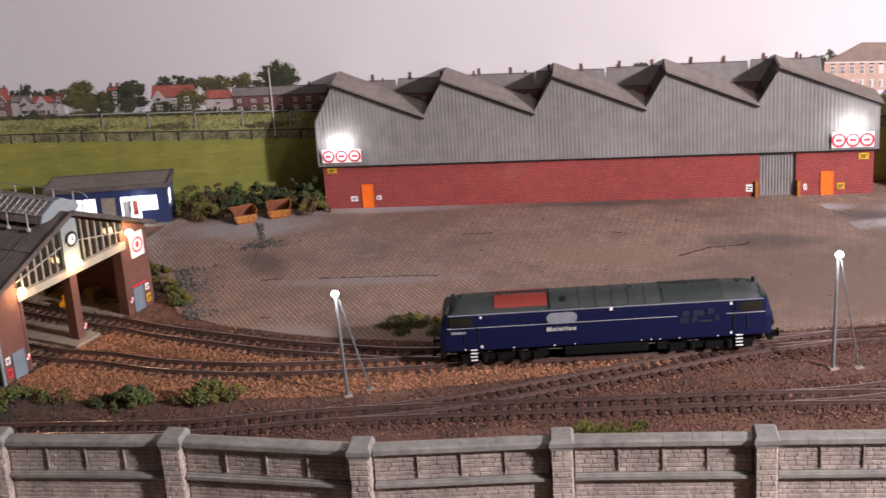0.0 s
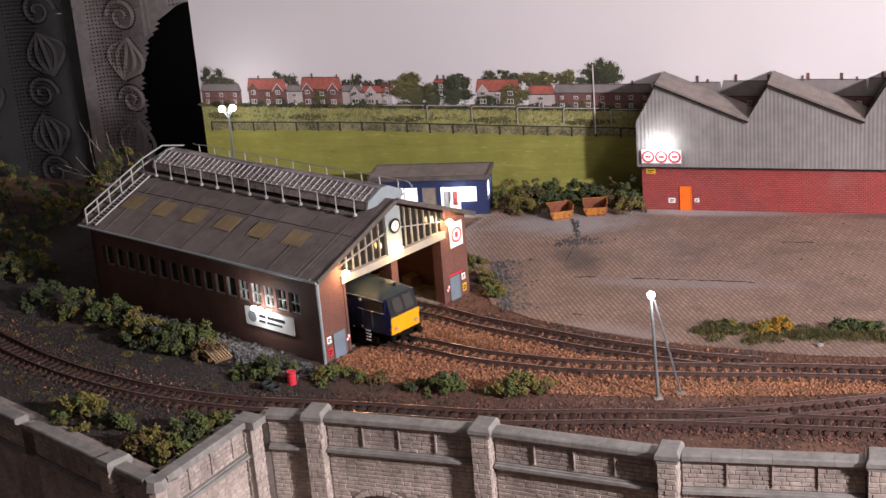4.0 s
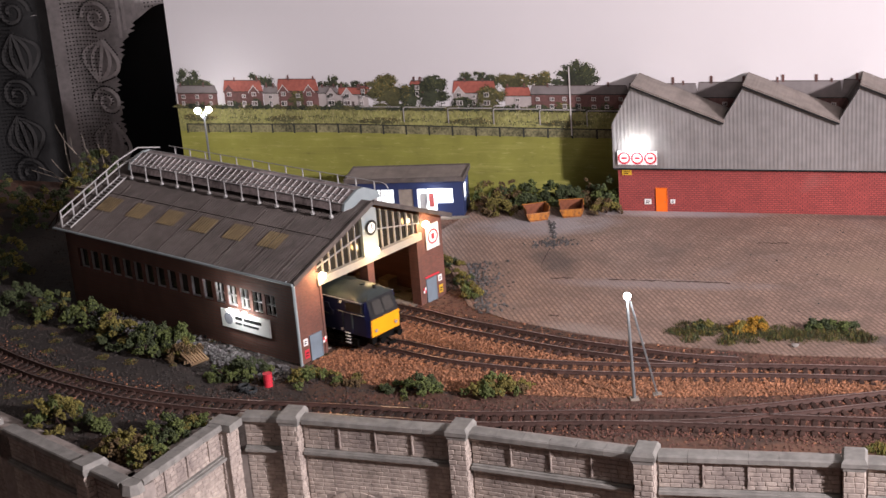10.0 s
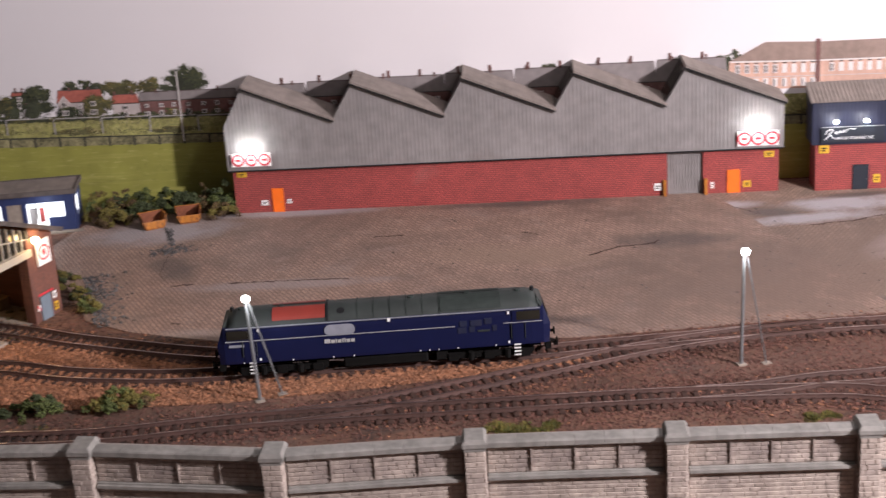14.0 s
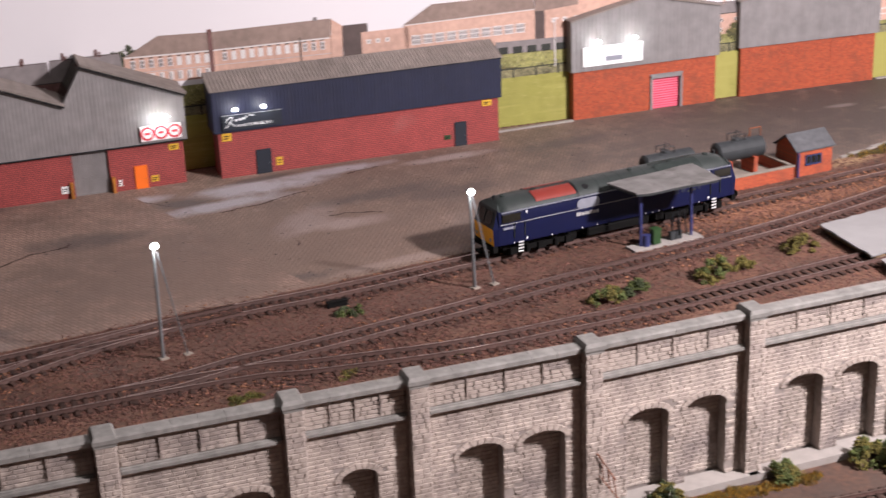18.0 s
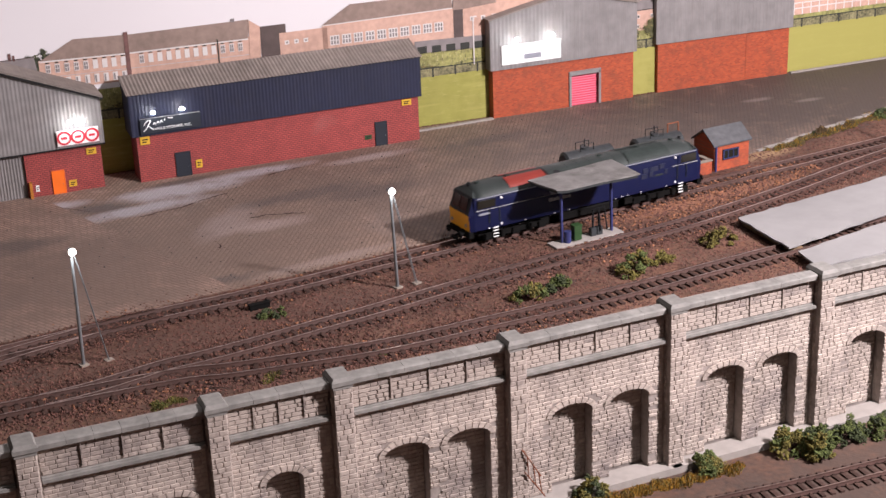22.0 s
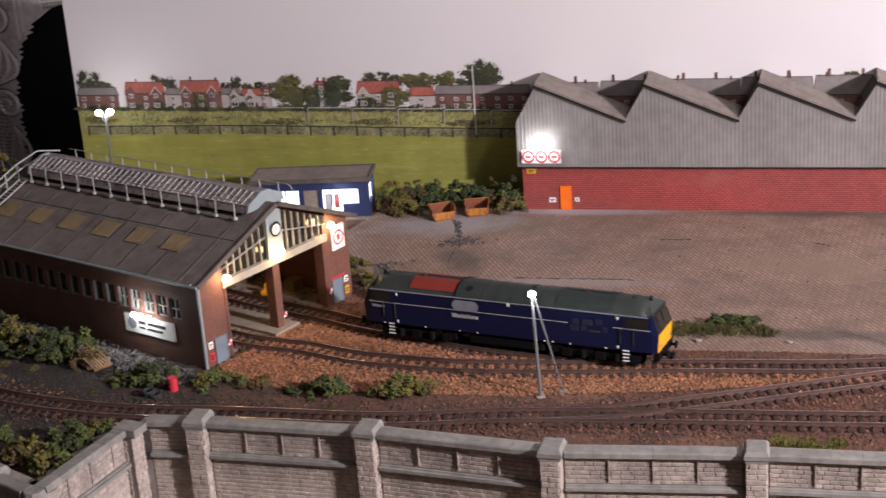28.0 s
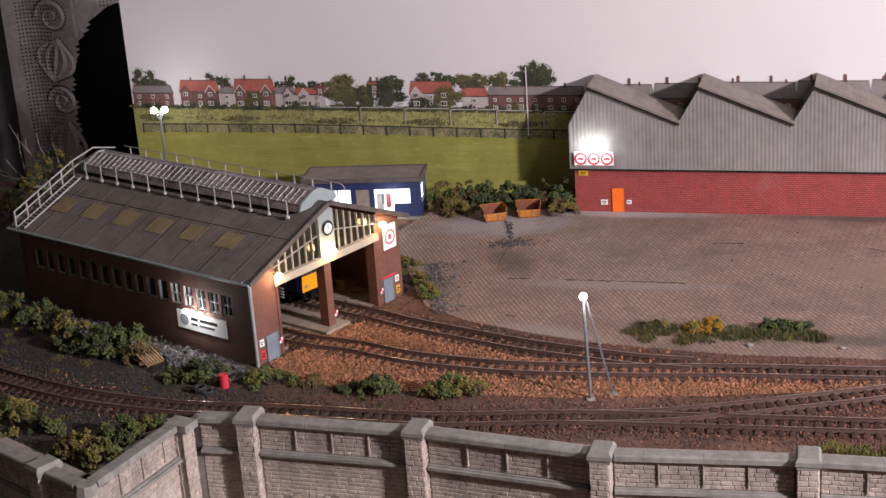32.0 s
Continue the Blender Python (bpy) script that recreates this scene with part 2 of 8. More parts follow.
# ---- materials of the place ----
earth = mat("brown_earth", (0.07, 0.038, 0.027), 0.5, 220, 0.92, 0.8, dist=0.0008, tint=(0.155, 0.07, 0.04))
setts = brick_mat("worn_setts", (0.37, 0.243, 0.19), (0.28, 0.183, 0.145), (0.19, 0.126, 0.094), 0.0095, 0.0036, 0.7, 0.55, "xy", 0.22, 79.4)
setts_turned = brick_mat("worn_setts_turned", (0.30, 0.202, 0.152), (0.235, 0.157, 0.12), (0.15, 0.102, 0.078), 0.0095, 0.0038, 0.7, 0.55, "xy", 0.22, -40)
stone = mat("buff_stone", (0.36, 0.300, 0.258), 0.3, 260, 0.88, 0.9, random_amount=0.08, tint=(0.52, 0.44, 0.385))
mortar = mat("stone_joint", (0.26, 0.222, 0.20), 0.3, 200, 0.9, 0.4)
coping_stone = mat("grey_coping", (0.205, 0.195, 0.18), 0.3, 170, 0.82, 0.5, random_amount=0.08)
plinth_mat = mat("pale_plinth", (0.29, 0.262, 0.24), 0.15, 120, 0.85, 0.3)
red_brick = brick_mat("red_brick", (0.36, 0.062, 0.055), (0.29, 0.05, 0.046), (0.13, 0.030, 0.028), 0.0042, 0.0019, joint=0.16)
orange_brick = brick_mat("orange_brick", (0.46, 0.085, 0.03), (0.28, 0.045, 0.02), (0.30, 0.085, 0.04), 0.0034, 0.0016, joint=0.12)
shed_brick = brick_mat("brown_brick", (0.17, 0.065, 0.045), (0.13, 0.05, 0.036), (0.12, 0.07, 0.055), 0.003, 0.0012)
grey_clad = mat("grey_cladding", (0.215, 0.200, 0.197), 0.18, 90, 0.6, 0.1)
navy = mat("navy_cladding", (0.011, 0.014, 0.036), 0.2, 90, 0.5, 0.1)
roof_felt = mat("weathered_roof_sheet", (0.22, 0.185, 0.165), 0.22, 90, 0.85, 0.3)
shed_roof_mat = mat("shed_roof_sheet", (0.088, 0.072, 0.066), 0.3, 120, 0.85, 0.3, random_amount=0.1)
sky_paper = mat("pale_sky_print", (0.68, 0.65, 0.665), 0.03, 5, 0.65, 0)
grass_print = mat("printed_grass", (0.26, 0.255, 0.052), 0.16, 45, 0.75, 0)
hoop_print = mat("printed_grey_rail", (0.36, 0.34, 0.33), 0.15, 200, 0.75, 0)
rough_print = mat("printed_rough_grass", (0.27, 0.26, 0.088), 0.5, 260, 0.75, 0)
scrub_print = mat("printed_scrub", (0.10, 0.10, 0.055), 0.7, 420, 0.75, 0, tint=(0.32, 0.29, 0.15))
stalk_print = mat("printed_pale_stalks", (0.44, 0.40, 0.19), 0.4, 420, 0.75, 0)
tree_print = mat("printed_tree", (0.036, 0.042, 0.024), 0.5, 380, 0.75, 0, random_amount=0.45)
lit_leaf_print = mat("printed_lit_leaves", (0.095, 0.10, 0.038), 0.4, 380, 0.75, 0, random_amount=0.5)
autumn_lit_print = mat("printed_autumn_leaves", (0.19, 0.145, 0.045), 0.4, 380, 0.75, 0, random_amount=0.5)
autumn_print = mat("printed_pale_tree", (0.075, 0.072, 0.030), 0.45, 380, 0.75, 0, random_amount=0.35)
slate_print = mat("printed_slate_roof", (0.21, 0.185, 0.183), 0.2, 120, 0.75, 0)
tile_print = mat("printed_red_roof", (0.36, 0.105, 0.078), 0.25, 300, 0.75, 0)
house_print = mat("printed_house_brick", (0.15, 0.072, 0.065), 0.35, 300, 0.75, 0)
render_print = mat("printed_white_render", (0.44, 0.385, 0.37), 0.2, 120, 0.75, 0)
school_print = mat("printed_school_brick", (0.53, 0.335, 0.262), 0.16, 200, 0.75, 0)
school_roof_print = mat("printed_school_roof", (0.25, 0.18, 0.15), 0.2, 160, 0.75, 0)
brown_print = mat("printed_dark_brick", (0.085, 0.06, 0.055), 0.2, 120, 0.75, 0)
dark_print = mat("printed_dark_line", (0.025, 0.027, 0.022), 0.2, 120, 0.75, 0)
pale_print = mat("printed_white_line", (0.62, 0.58, 0.56), 0.05, 60, 0.75, 0)
orange_paint = mat("orange_paint", (0.85, 0.16, 0.012), 0.1, 80, 0.5, 0.05)
skip_yellow = mat("skip_yellow", (0.42, 0.155, 0.02), 0.3, 200, 0.55, 0.1)
loco_yellow = mat("loco_yellow", (0.85, 0.36, 0.01), 0.08, 80, 0.4, 0)
rust = mat("rust", (0.20, 0.065, 0.03), 0.4, 250, 0.85, 0.4)
pink_paint = mat("pink_roller_paint", (0.62, 0.06, 0.12), 0.08, 80, 0.5, 0)
white_paint = mat("white_sign", (0.78, 0.77, 0.76), 0.05, 80, 0.5, 0)
red_paint = mat("red_sign_paint", (0.55, 0.03, 0.05), 0.08, 80, 0.5, 0)
yellow_sign = mat("yellow_sign", (0.62, 0.36, 0.03), 0.1, 120, 0.5, 0)
black_paint = mat("black_paint", (0.012, 0.012, 0.013), 0.2, 120, 0.5, 0.05)
door_grey = mat("blue_grey_door", (0.16, 0.20, 0.24), 0.15, 120, 0.6, 0.05)
door_navy = mat("dark_door", (0.012, 0.016, 0.025), 0.15, 120, 0.5, 0.05)
office_blue = mat("office_blue", (0.024, 0.036, 0.105), 0.15, 90, 0.5, 0.05)
cream = mat("cream_paint", (0.34, 0.31, 0.26), 0.12, 120, 0.6, 0.1)
pale_metal = mat("pale_painted_steel", (0.36, 0.35, 0.345), 0.15, 200, 0.5, 0.1)
vent_glaze = mat("grimy_roof_glass", (0.13, 0.10, 0.095), 0.5, 260, 0.35, 0.2, tint=(0.42, 0.35, 0.34))
vent_grey = mat("pale_blue_grey_metal", (0.26, 0.30, 0.31), 0.12, 120, 0.5, 0.05)
skylight_mat = mat("ochre_skylight", (0.16, 0.115, 0.060), 0.3, 160, 0.6, 0.1)
glass_dark = mat("dark_window_glass", (0.02, 0.018, 0.014), 0.3, 60, 0.12, 0)
pole_grey = mat("grey_galvanised", (0.20, 0.205, 0.21), 0.15, 200, 0.45, 0.1, 0.4)
loco_blue = mat("loco_blue", (0.006, 0.008, 0.037), 0.12, 60, 0.38, 0.03)
loco_grey = mat("loco_roof_grey", (0.034, 0.040, 0.038), 0.2, 80, 0.5, 0.05)
loco_dark = mat("loco_dark_grille", (0.028, 0.036, 0.033), 0.2, 200, 0.6, 0.2)
loco_red = mat("loco_red_panel", (0.20, 0.028, 0.02), 0.12, 80, 0.5, 0)
loco_silver = mat("faded_silver_logo", (0.22, 0.225, 0.26), 0.15, 160, 0.5, 0)
underframe = mat("oily_black", (0.0045, 0.0042, 0.004), 0.3, 300, 0.8, 0.2)
rail_rust = mat("rail_rust", (0.065, 0.031, 0.024), 0.3, 160, 0.75, 0.2)
rail_top = mat("worn_rail_head", (0.36, 0.27, 0.24), 0.3, 60, 0.3, 0.05, 0.8)
timber = mat("dark_sleeper", (0.052, 0.030, 0.024), 0.35, 320, 0.88, 0.3, random_amount=0.3)
orange_bed = mat("orange_ballast_bed", (0.16, 0.07, 0.038), 0.45, 300, 0.92, 0.8, dist=0.0008, tint=(0.27, 0.125, 0.068))
ballast_orange = mat("orange_ballast", (0.26, 0.115, 0.06), 0.3, 500, 0.9, 0, random_amount=0.45)
ballast_brown = mat("brown_ballast", (0.105, 0.045, 0.033), 0.3, 500, 0.9, 0, random_amount=0.5)
cinder_mat = mat("dark_cinders", (0.036, 0.028, 0.025), 0.3, 500, 0.9, 0, random_amount=0.6)
gravel_grey = mat("grey_rubble", (0.08, 0.075, 0.075), 0.3, 500, 0.9, 0, random_amount=0.5)
leaf_green = mat("green_foam_foliage", (0.085, 0.105, 0.028), 0.4, 500, 0.95, 0.8, dist=0.0006, random_amount=0.35)
leaf_olive = mat("olive_foam_foliage", (0.15, 0.125, 0.028), 0.4, 500, 0.95, 0.8, dist=0.0006, random_amount=0.35)
leaf_dark = mat("dark_green_foliage", (0.048, 0.062, 0.024), 0.4, 500, 0.95, 0.8, dist=0.0006, random_amount=0.35)
leaf_brown = mat("russet_foliage", (0.11, 0.07, 0.03), 0.4, 500, 0.95, 0.8, dist=0.0006, random_amount=0.4)
leaf_yellow = mat("yellow_blossom", (0.36, 0.19, 0.02), 0.3, 500, 0.95, 0.6, dist=0.0006, random_amount=0.3)
card = mat("pale_grey_card", (0.25, 0.24, 0.237), 0.1, 60, 0.75, 0.15)
concrete = mat("stained_concrete", (0.24, 0.20, 0.165), 0.25, 140, 0.85, 0.3)
tank_mat = mat("dark_grey_tank", (0.034, 0.037, 0.039), 0.2, 160, 0.55, 0.1)
canopy_mat = mat("grimy_grey_canopy", (0.17, 0.16, 0.153), 0.3, 60, 0.75, 0.2)
slate_grey = mat("dark_grey_slate", (0.075, 0.075, 0.08), 0.3, 200, 0.75, 0.3)
post_blue = mat("blue_post", (0.03, 0.035, 0.12), 0.15, 160, 0.5, 0)
bin_green = mat("green_plastic", (0.025, 0.06, 0.02), 0.15, 160, 0.45, 0)
net_mat = mat("grey_lace_net", (0.50, 0.46, 0.46), 0.25, 140, 0.9, 0.2, dist=0.002)
lace_mat = mat("white_lace_thread", (0.66, 0.61, 0.61), 0.2, 120, 0.9, 0.3)
# Shaded copies of the lace thread and net, for the dim left drape.
scroll_shaded = mat("shaded_lace_thread", (0.036, 0.034, 0.034), 0.2, 120, 0.9, 0.3)
net_shaded = mat("shaded_lace_net", (0.014, 0.0135, 0.014), 0.25, 140, 0.9, 0.2, dist=0.002)
night_glass = mat("night_window", (0.004, 0.004, 0.005), 0.2, 20, 0.3, 0)
timber_raw = mat("weathered_plank", (0.22, 0.14, 0.075), 0.3, 160, 0.85, 0.3, random_amount=0.2)
room_wall = mat("room_wall_paper", (0.13, 0.12, 0.115), 0.06, 8, 0.9, 0)
carpet = mat("room_carpet", (0.12, 0.09, 0.07), 0.2, 60, 0.95, 0.2)
bulb_white = mat("lit_white_lamp", (1.0, 0.98, 0.95), 0, 10, 0.5, 0, glow=60)
bulb_warm = mat("lit_warm_lamp", (1.0, 0.72, 0.38), 0, 10, 0.5, 0, glow=70)
panel_lit = mat("lit_window_panel", (0.95, 0.97, 1.0), 0, 10, 0.5, 0, glow=1.6)


def stain(m, colour, scale, low, high, strength=0.8):
    """Dusty or dirty patches of their own shape over a material, laid out in the room's space."""
    nt = m.node_tree
    bs = nt.nodes["Principled BSDF"]
    old = bs.inputs["Base Color"].links[0].from_socket
    tc = nt.nodes.new("ShaderNodeTexCoord")
    n = nt.nodes.new("ShaderNodeTexNoise")
    n.inputs["Scale"].default_value, n.inputs["Detail"].default_value, n.inputs["Roughness"].default_value = scale, 8, 0.62
    nt.links.new(tc.outputs["Object"], n.inputs["Vector"])
    mr = nt.nodes.new("ShaderNodeMapRange")
    mr.inputs["From Min"].default_value, mr.inputs["From Max"].default_value, mr.inputs["To Max"].default_value = low, high, strength
    nt.links.new(n.outputs["Fac"], mr.inputs["Value"])
    mix = nt.nodes.new("ShaderNodeMix")
    mix.data_type = "RGBA"
    mix.inputs["B"].default_value = (*colour, 1)
    nt.links.new(mr.outputs["Result"], mix.inputs["Factor"])
    nt.links.new(old, mix.inputs["A"])
    nt.links.new(mix.outputs["Result"], bs.inputs["Base Color"])


def patch(m, colour, centre, size, turn, strength=0.8):
    """One ragged-edged patch over a material: dust, oil, another tone, or painted-in shade."""
    nt = m.node_tree
    bs = nt.nodes["Principled BSDF"]
    old = bs.inputs["Base Color"].links[0].from_socket
    tc = nt.nodes.new("ShaderNodeTexCoord")
    n = nt.nodes.new("ShaderNodeTexNoise")
    n.inputs["Scale"].default_value, n.inputs["Detail"].default_value, n.inputs["Roughness"].default_value = 40, 8, 0.65
    nt.links.new(tc.outputs["Object"], n.inputs["Vector"])
    mp = nt.nodes.new("ShaderNodeMapping")
    mp.vector_type = "TEXTURE"
    mp.inputs["Location"].default_value = (*centre, 0)
    mp.inputs["Rotation"].default_value = (0, 0, radians(turn))
    mp.inputs["Scale"].default_value = (*size, 1)
    nt.links.new(tc.outputs["Object"], mp.inputs["Vector"])
    g = nt.nodes.new("ShaderNodeTexGradient")
    g.gradient_type = "SPHERICAL"
    nt.links.new(mp.outputs[0], g.inputs["Vector"])
    mul = nt.nodes.new("ShaderNodeMath")
    mul.operation = "MULTIPLY"
    nt.links.new(g.outputs["Fac"], mul.inputs[0])
    nt.links.new(n.outputs["Fac"], mul.inputs[1])
    mr = nt.nodes.new("ShaderNodeMapRange")
    mr.inputs["From Min"].default_value, mr.inputs["From Max"].default_value, mr.inputs["To Max"].default_value = 0.1, 0.34, strength
    nt.links.new(mul.outputs[0], mr.inputs["Value"])
    mix = nt.nodes.new("ShaderNodeMix")
    mix.data_type = "RGBA"
    mix.inputs["B"].default_value = (*colour, 1)
    nt.links.new(mr.outputs["Result"], mix.inputs["Factor"])
    nt.links.new(old, mix.inputs["A"])
    nt.links.new(mix.outputs["Result"], bs.inputs["Base Color"])


def streaks(m, colour, scale, low, high, strength=0.7):
    """Drawn-out streaks of their own shape: the noise is scaled apart along x, y and z."""
    nt = m.node_tree
    bs = nt.nodes["Principled BSDF"]
    old = bs.inputs["Base Color"].links[0].from_socket
    tc = nt.nodes.new("ShaderNodeTexCoord")
    mp = nt.nodes.new("ShaderNodeMapping")
    mp.inputs["Scale"].default_value = scale
    nt.links.new(tc.outputs["Object"], mp.inputs["Vector"])
    n = nt.nodes.new("ShaderNodeTexNoise")
    n.inputs["Scale"].default_value, n.inputs["Detail"].default_value, n.inputs["Roughness"].default_value = 1.0, 7, 0.65
    nt.links.new(mp.outputs[0], n.inputs["Vector"])
    mr = nt.nodes.new("ShaderNodeMapRange")
    mr.inputs["From Min"].default_value, mr.inputs["From Max"].default_value, mr.inputs["To Max"].default_value = low, high, strength
    nt.links.new(n.outputs["Fac"], mr.inputs["Value"])
    mix = nt.nodes.new("ShaderNodeMix")
    mix.data_type = "RGBA"
    mix.inputs["B"].default_value = (*colour, 1)
    nt.links.new(mr.outputs["Result"], mix.inputs["Factor"])
    nt.links.new(old, mix.inputs["A"])
    nt.links.new(mix.outputs["Result"], bs.inputs["Base Color"])


for m_ in (setts, setts_turned):
    stain(m_, (0.27, 0.23, 0.215), 7, 0.56, 0.72, 0.55)
    stain(m_, (0.09, 0.064, 0.052), 11, 0.55, 0.74, 0.65)
    stain(m_, (0.11, 0.08, 0.066), 4, 0.48, 0.62, 0.55)
    stain(m_, (0.13, 0.090, 0.072), 34, 0.50, 0.70, 0.55)
    stain(m_, (0.36, 0.27, 0.225), 55, 0.56, 0.74, 0.45)
# Broad darker tones towards the east end and beside the seam at x 0.62.
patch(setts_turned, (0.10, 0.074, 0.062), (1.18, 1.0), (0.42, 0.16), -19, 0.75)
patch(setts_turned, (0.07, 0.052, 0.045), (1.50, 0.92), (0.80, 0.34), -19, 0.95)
patch(setts, (0.15, 0.102, 0.08), (0.56, 1.06), (0.22, 0.16), -19, 0.8)
patch(setts_turned, (0.16, 0.11, 0.086), (0.66, 1.04), (0.22, 0.16), -19, 0.8)
PALE, DARK = (0.36, 0.34, 0.36), (0.075, 0.06, 0.055)
for c, sz, a, col in (((0.72, 1.195), (0.10, 0.030), -18, PALE), ((0.60, 1.245), (0.07, 0.02), -18, PALE), ((0.70, 1.09), (0.07, 0.03), 30, (0.27, 0.21, 0.19)), ((0.79, 1.10), (0.10, 0.025), -12, DARK), ((0.71, 0.955), (0.10, 0.013), -11, (0.29, 0.22, 0.19)),
                      ((0.62, 0.985), (0.05, 0.016), -20, DARK), ((1.30, 0.985), (0.028, 0.009), -20, (0.22, 0.185, 0.17)), ((1.335, 0.945), (0.026, 0.008), -20, (0.22, 0.185, 0.17)), ((1.12, 0.92), (0.12, 0.02), -10, DARK), ((1.0, 1.10), (0.10, 0.02), -18, DARK)):
    patch(setts_turned, col, c, sz, a, 0.85 if col is PALE else 0.65)
for c, sz, a, col in (((0.735, 1.215), (0.05, 0.012), -14, DARK), ((0.645, 1.205), (0.045, 0.02), -25, (0.085, 0.07, 0.066)), ((0.665, 1.175), (0.10, 0.02), -12, PALE), ((0.80, 1.185), (0.08, 0.016), -16, PALE), ((0.90, 1.140), (0.07, 0.014), -16, (0.33, 0.27, 0.25)),
                      ((0.72, 1.06), (0.06, 0.022), -20, (0.30, 0.23, 0.205)), ((0.84, 1.06), (0.09, 0.03), -18, (0.095, 0.07, 0.06))):
    patch(setts_turned, col, c, sz, a, 0.8)
for c, sz, a, col in (((0.12, 1.40), (0.10, 0.05), -10, PALE), ((0.25, 1.40), (0.12, 0.018), -18, PALE), ((0.45, 1.33), (0.14, 0.016), -19, DARK), ((0.20, 1.22), (0.14, 0.018), -18, (0.30, 0.25, 0.24)), ((0.13, 1.13), (0.07, 0.025), -35, (0.32, 0.26, 0.23)), ((0.36, 1.06), (0.10, 0.016), -18, DARK),
                      ((0.53, 1.18), (0.08, 0.03), -20, DARK), ((0.12, 1.30), (0.03, 0.06), 10, DARK), ((0.40, 1.20), (0.12, 0.04), -30, (0.24, 0.165, 0.12))):
    patch(setts, col, c, sz, a, 0.65)
stain(earth, (0.19, 0.10, 0.065), 14, 0.5, 0.7, 0.7)
stain(earth, (0.05, 0.04, 0.035), 22, 0.55, 0.7, 0.7)
stain(stone, (0.13, 0.105, 0.105), 22, 0.50, 0.70, 0.7)
streaks(stone, (0.16, 0.135, 0.13), (120, 120, 16), 0.54, 0.75, 0.5)
stain(red_brick, (0.40, 0.22, 0.19), 9, 0.66, 0.85, 0.35)
stain(orange_brick, (0.20, 0.05, 0.025), 60, 0.5, 0.66, 0.7)
for m_, v_ in ((underframe, 0.12), (loco_blue, 0.3), (loco_grey, 0.25), (loco_dark, 0.2), (tank_mat, 0.25), (black_paint, 0.25), (timber, 0.2), (glass_dark, 0.35)):
    m_.node_tree.nodes["Principled BSDF"].inputs["Specular IOR Level"].default_value = v_
stain(skip_yellow, (0.10, 0.035, 0.02), 160, 0.5, 0.66, 0.8)
stain(grey_clad, (0.15, 0.12, 0.11), 14, 0.56, 0.75, 0.5)
stain(canopy_mat, (0.085, 0.078, 0.072), 70, 0.47, 0.66, 0.8)
stain(canopy_mat, (0.30, 0.28, 0.27), 40, 0.55, 0.7, 0.6)
streaks(grass_print, (0.38, 0.35, 0.10), (9, 1, 150), 0.52, 0.72, 0.75)
streaks(grass_print, (0.46, 0.42, 0.16), (70, 1, 330), 0.56, 0.74, 0.7)
streaks(grass_print, (0.13, 0.13, 0.03), (110, 1, 260), 0.58, 0.74, 0.6)
streaks(grass_print, (0.16, 0.15, 0.035), (5, 1, 90), 0.55, 0.72, 0.6)
patch(grass_print, (0.36, 0.33, 0.09), (1.35, 0), (0.75, 1), 0, 0.8)
streaks(rough_print, (0.36, 0.33, 0.15), (260, 1, 90), 0.52, 0.7, 0.7)
streaks(rough_print, (0.06, 0.065, 0.03), (120, 1, 60), 0.55, 0.72, 0.7)
streaks(grey_clad, (0.13, 0.115, 0.11), (90, 90, 12), 0.52, 0.75, 0.5)
streaks(navy, (0.026, 0.026, 0.045), (120, 120, 14), 0.5, 0.75, 0.6)
streaks(shed_roof_mat, (0.17, 0.145, 0.13), (110, 110, 20), 0.5, 0.72, 0.5)
streaks(shed_roof_mat, (0.05, 0.042, 0.038), (30, 30, 160), 0.52, 0.72, 0.55)
streaks(roof_felt, (0.13, 0.105, 0.09), (150, 10, 40), 0.5, 0.72, 0.5)
streaks(shed_brick, (0.075, 0.04, 0.035), (60, 60, 14), 0.5, 0.72, 0.6)

# Dark cinder ash beside the shed, with the dimness there painted in.
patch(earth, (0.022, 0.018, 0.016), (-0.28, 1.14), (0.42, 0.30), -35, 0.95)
# Behind the shed: cinders, with the shed's shadow painted into the earth.
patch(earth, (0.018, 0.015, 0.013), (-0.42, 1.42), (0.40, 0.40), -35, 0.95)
patch(earth, (0.05, 0.032, 0.026), (0.10, 0.98), (0.30, 0.05), -16, 0.7)
patch(earth, (0.085, 0.042, 0.030), (0.62, 0.88), (0.34, 0.07), -14, 0.8)
patch(earth, (0.13, 0.062, 0.038), (0.85, 0.80), (0.12, 0.03), -16, 0.7)
patch(earth, (0.06, 0.04, 0.032), (1.0, 0.53), (0.55, 0.16), -18, 0.85)
patch(earth, (0.24, 0.105, 0.058), (1.02, 0.835), (0.16, 0.035), -12, 0.9)
patch(earth, (0.30, 0.19, 0.10), (1.16, 0.868), (0.05, 0.02), -12, 0.9)

# ---- room ----
# Room shell out of view, added so bounced light fills the layout softly.
bm = bmesh.new(); cube(bm, -1.6, 3.0, -2.0, 2.3, -1.0, -0.95); tagged(part("floor", bm, carpet), "brown floor of the unseen room shell under the layout", "floor", kind="structure")
bm = bmesh.new(); cube(bm, -1.6, 3.0, -2.0, 2.3, 1.45, 1.5); tagged(part("ceiling", bm, room_wall), "plain ceiling of the unseen room shell", "ceiling", kind="structure")
for nm, b in (("wall_west", (-1.65, -1.6, -2, 2.3)), ("wall_east", (3.0, 3.05, -2, 2.3)), ("wall_north", (-1.65, 3.05, 2.3, 2.35)), ("wall_south", (-1.65, 3.05, -2.05, -2))):
    bm = bmesh.new(); cube(bm, *b, -1.0, 1.5); tagged(part(nm, bm, room_wall), "plain wall of the unseen room shell", "wall", kind="structure")

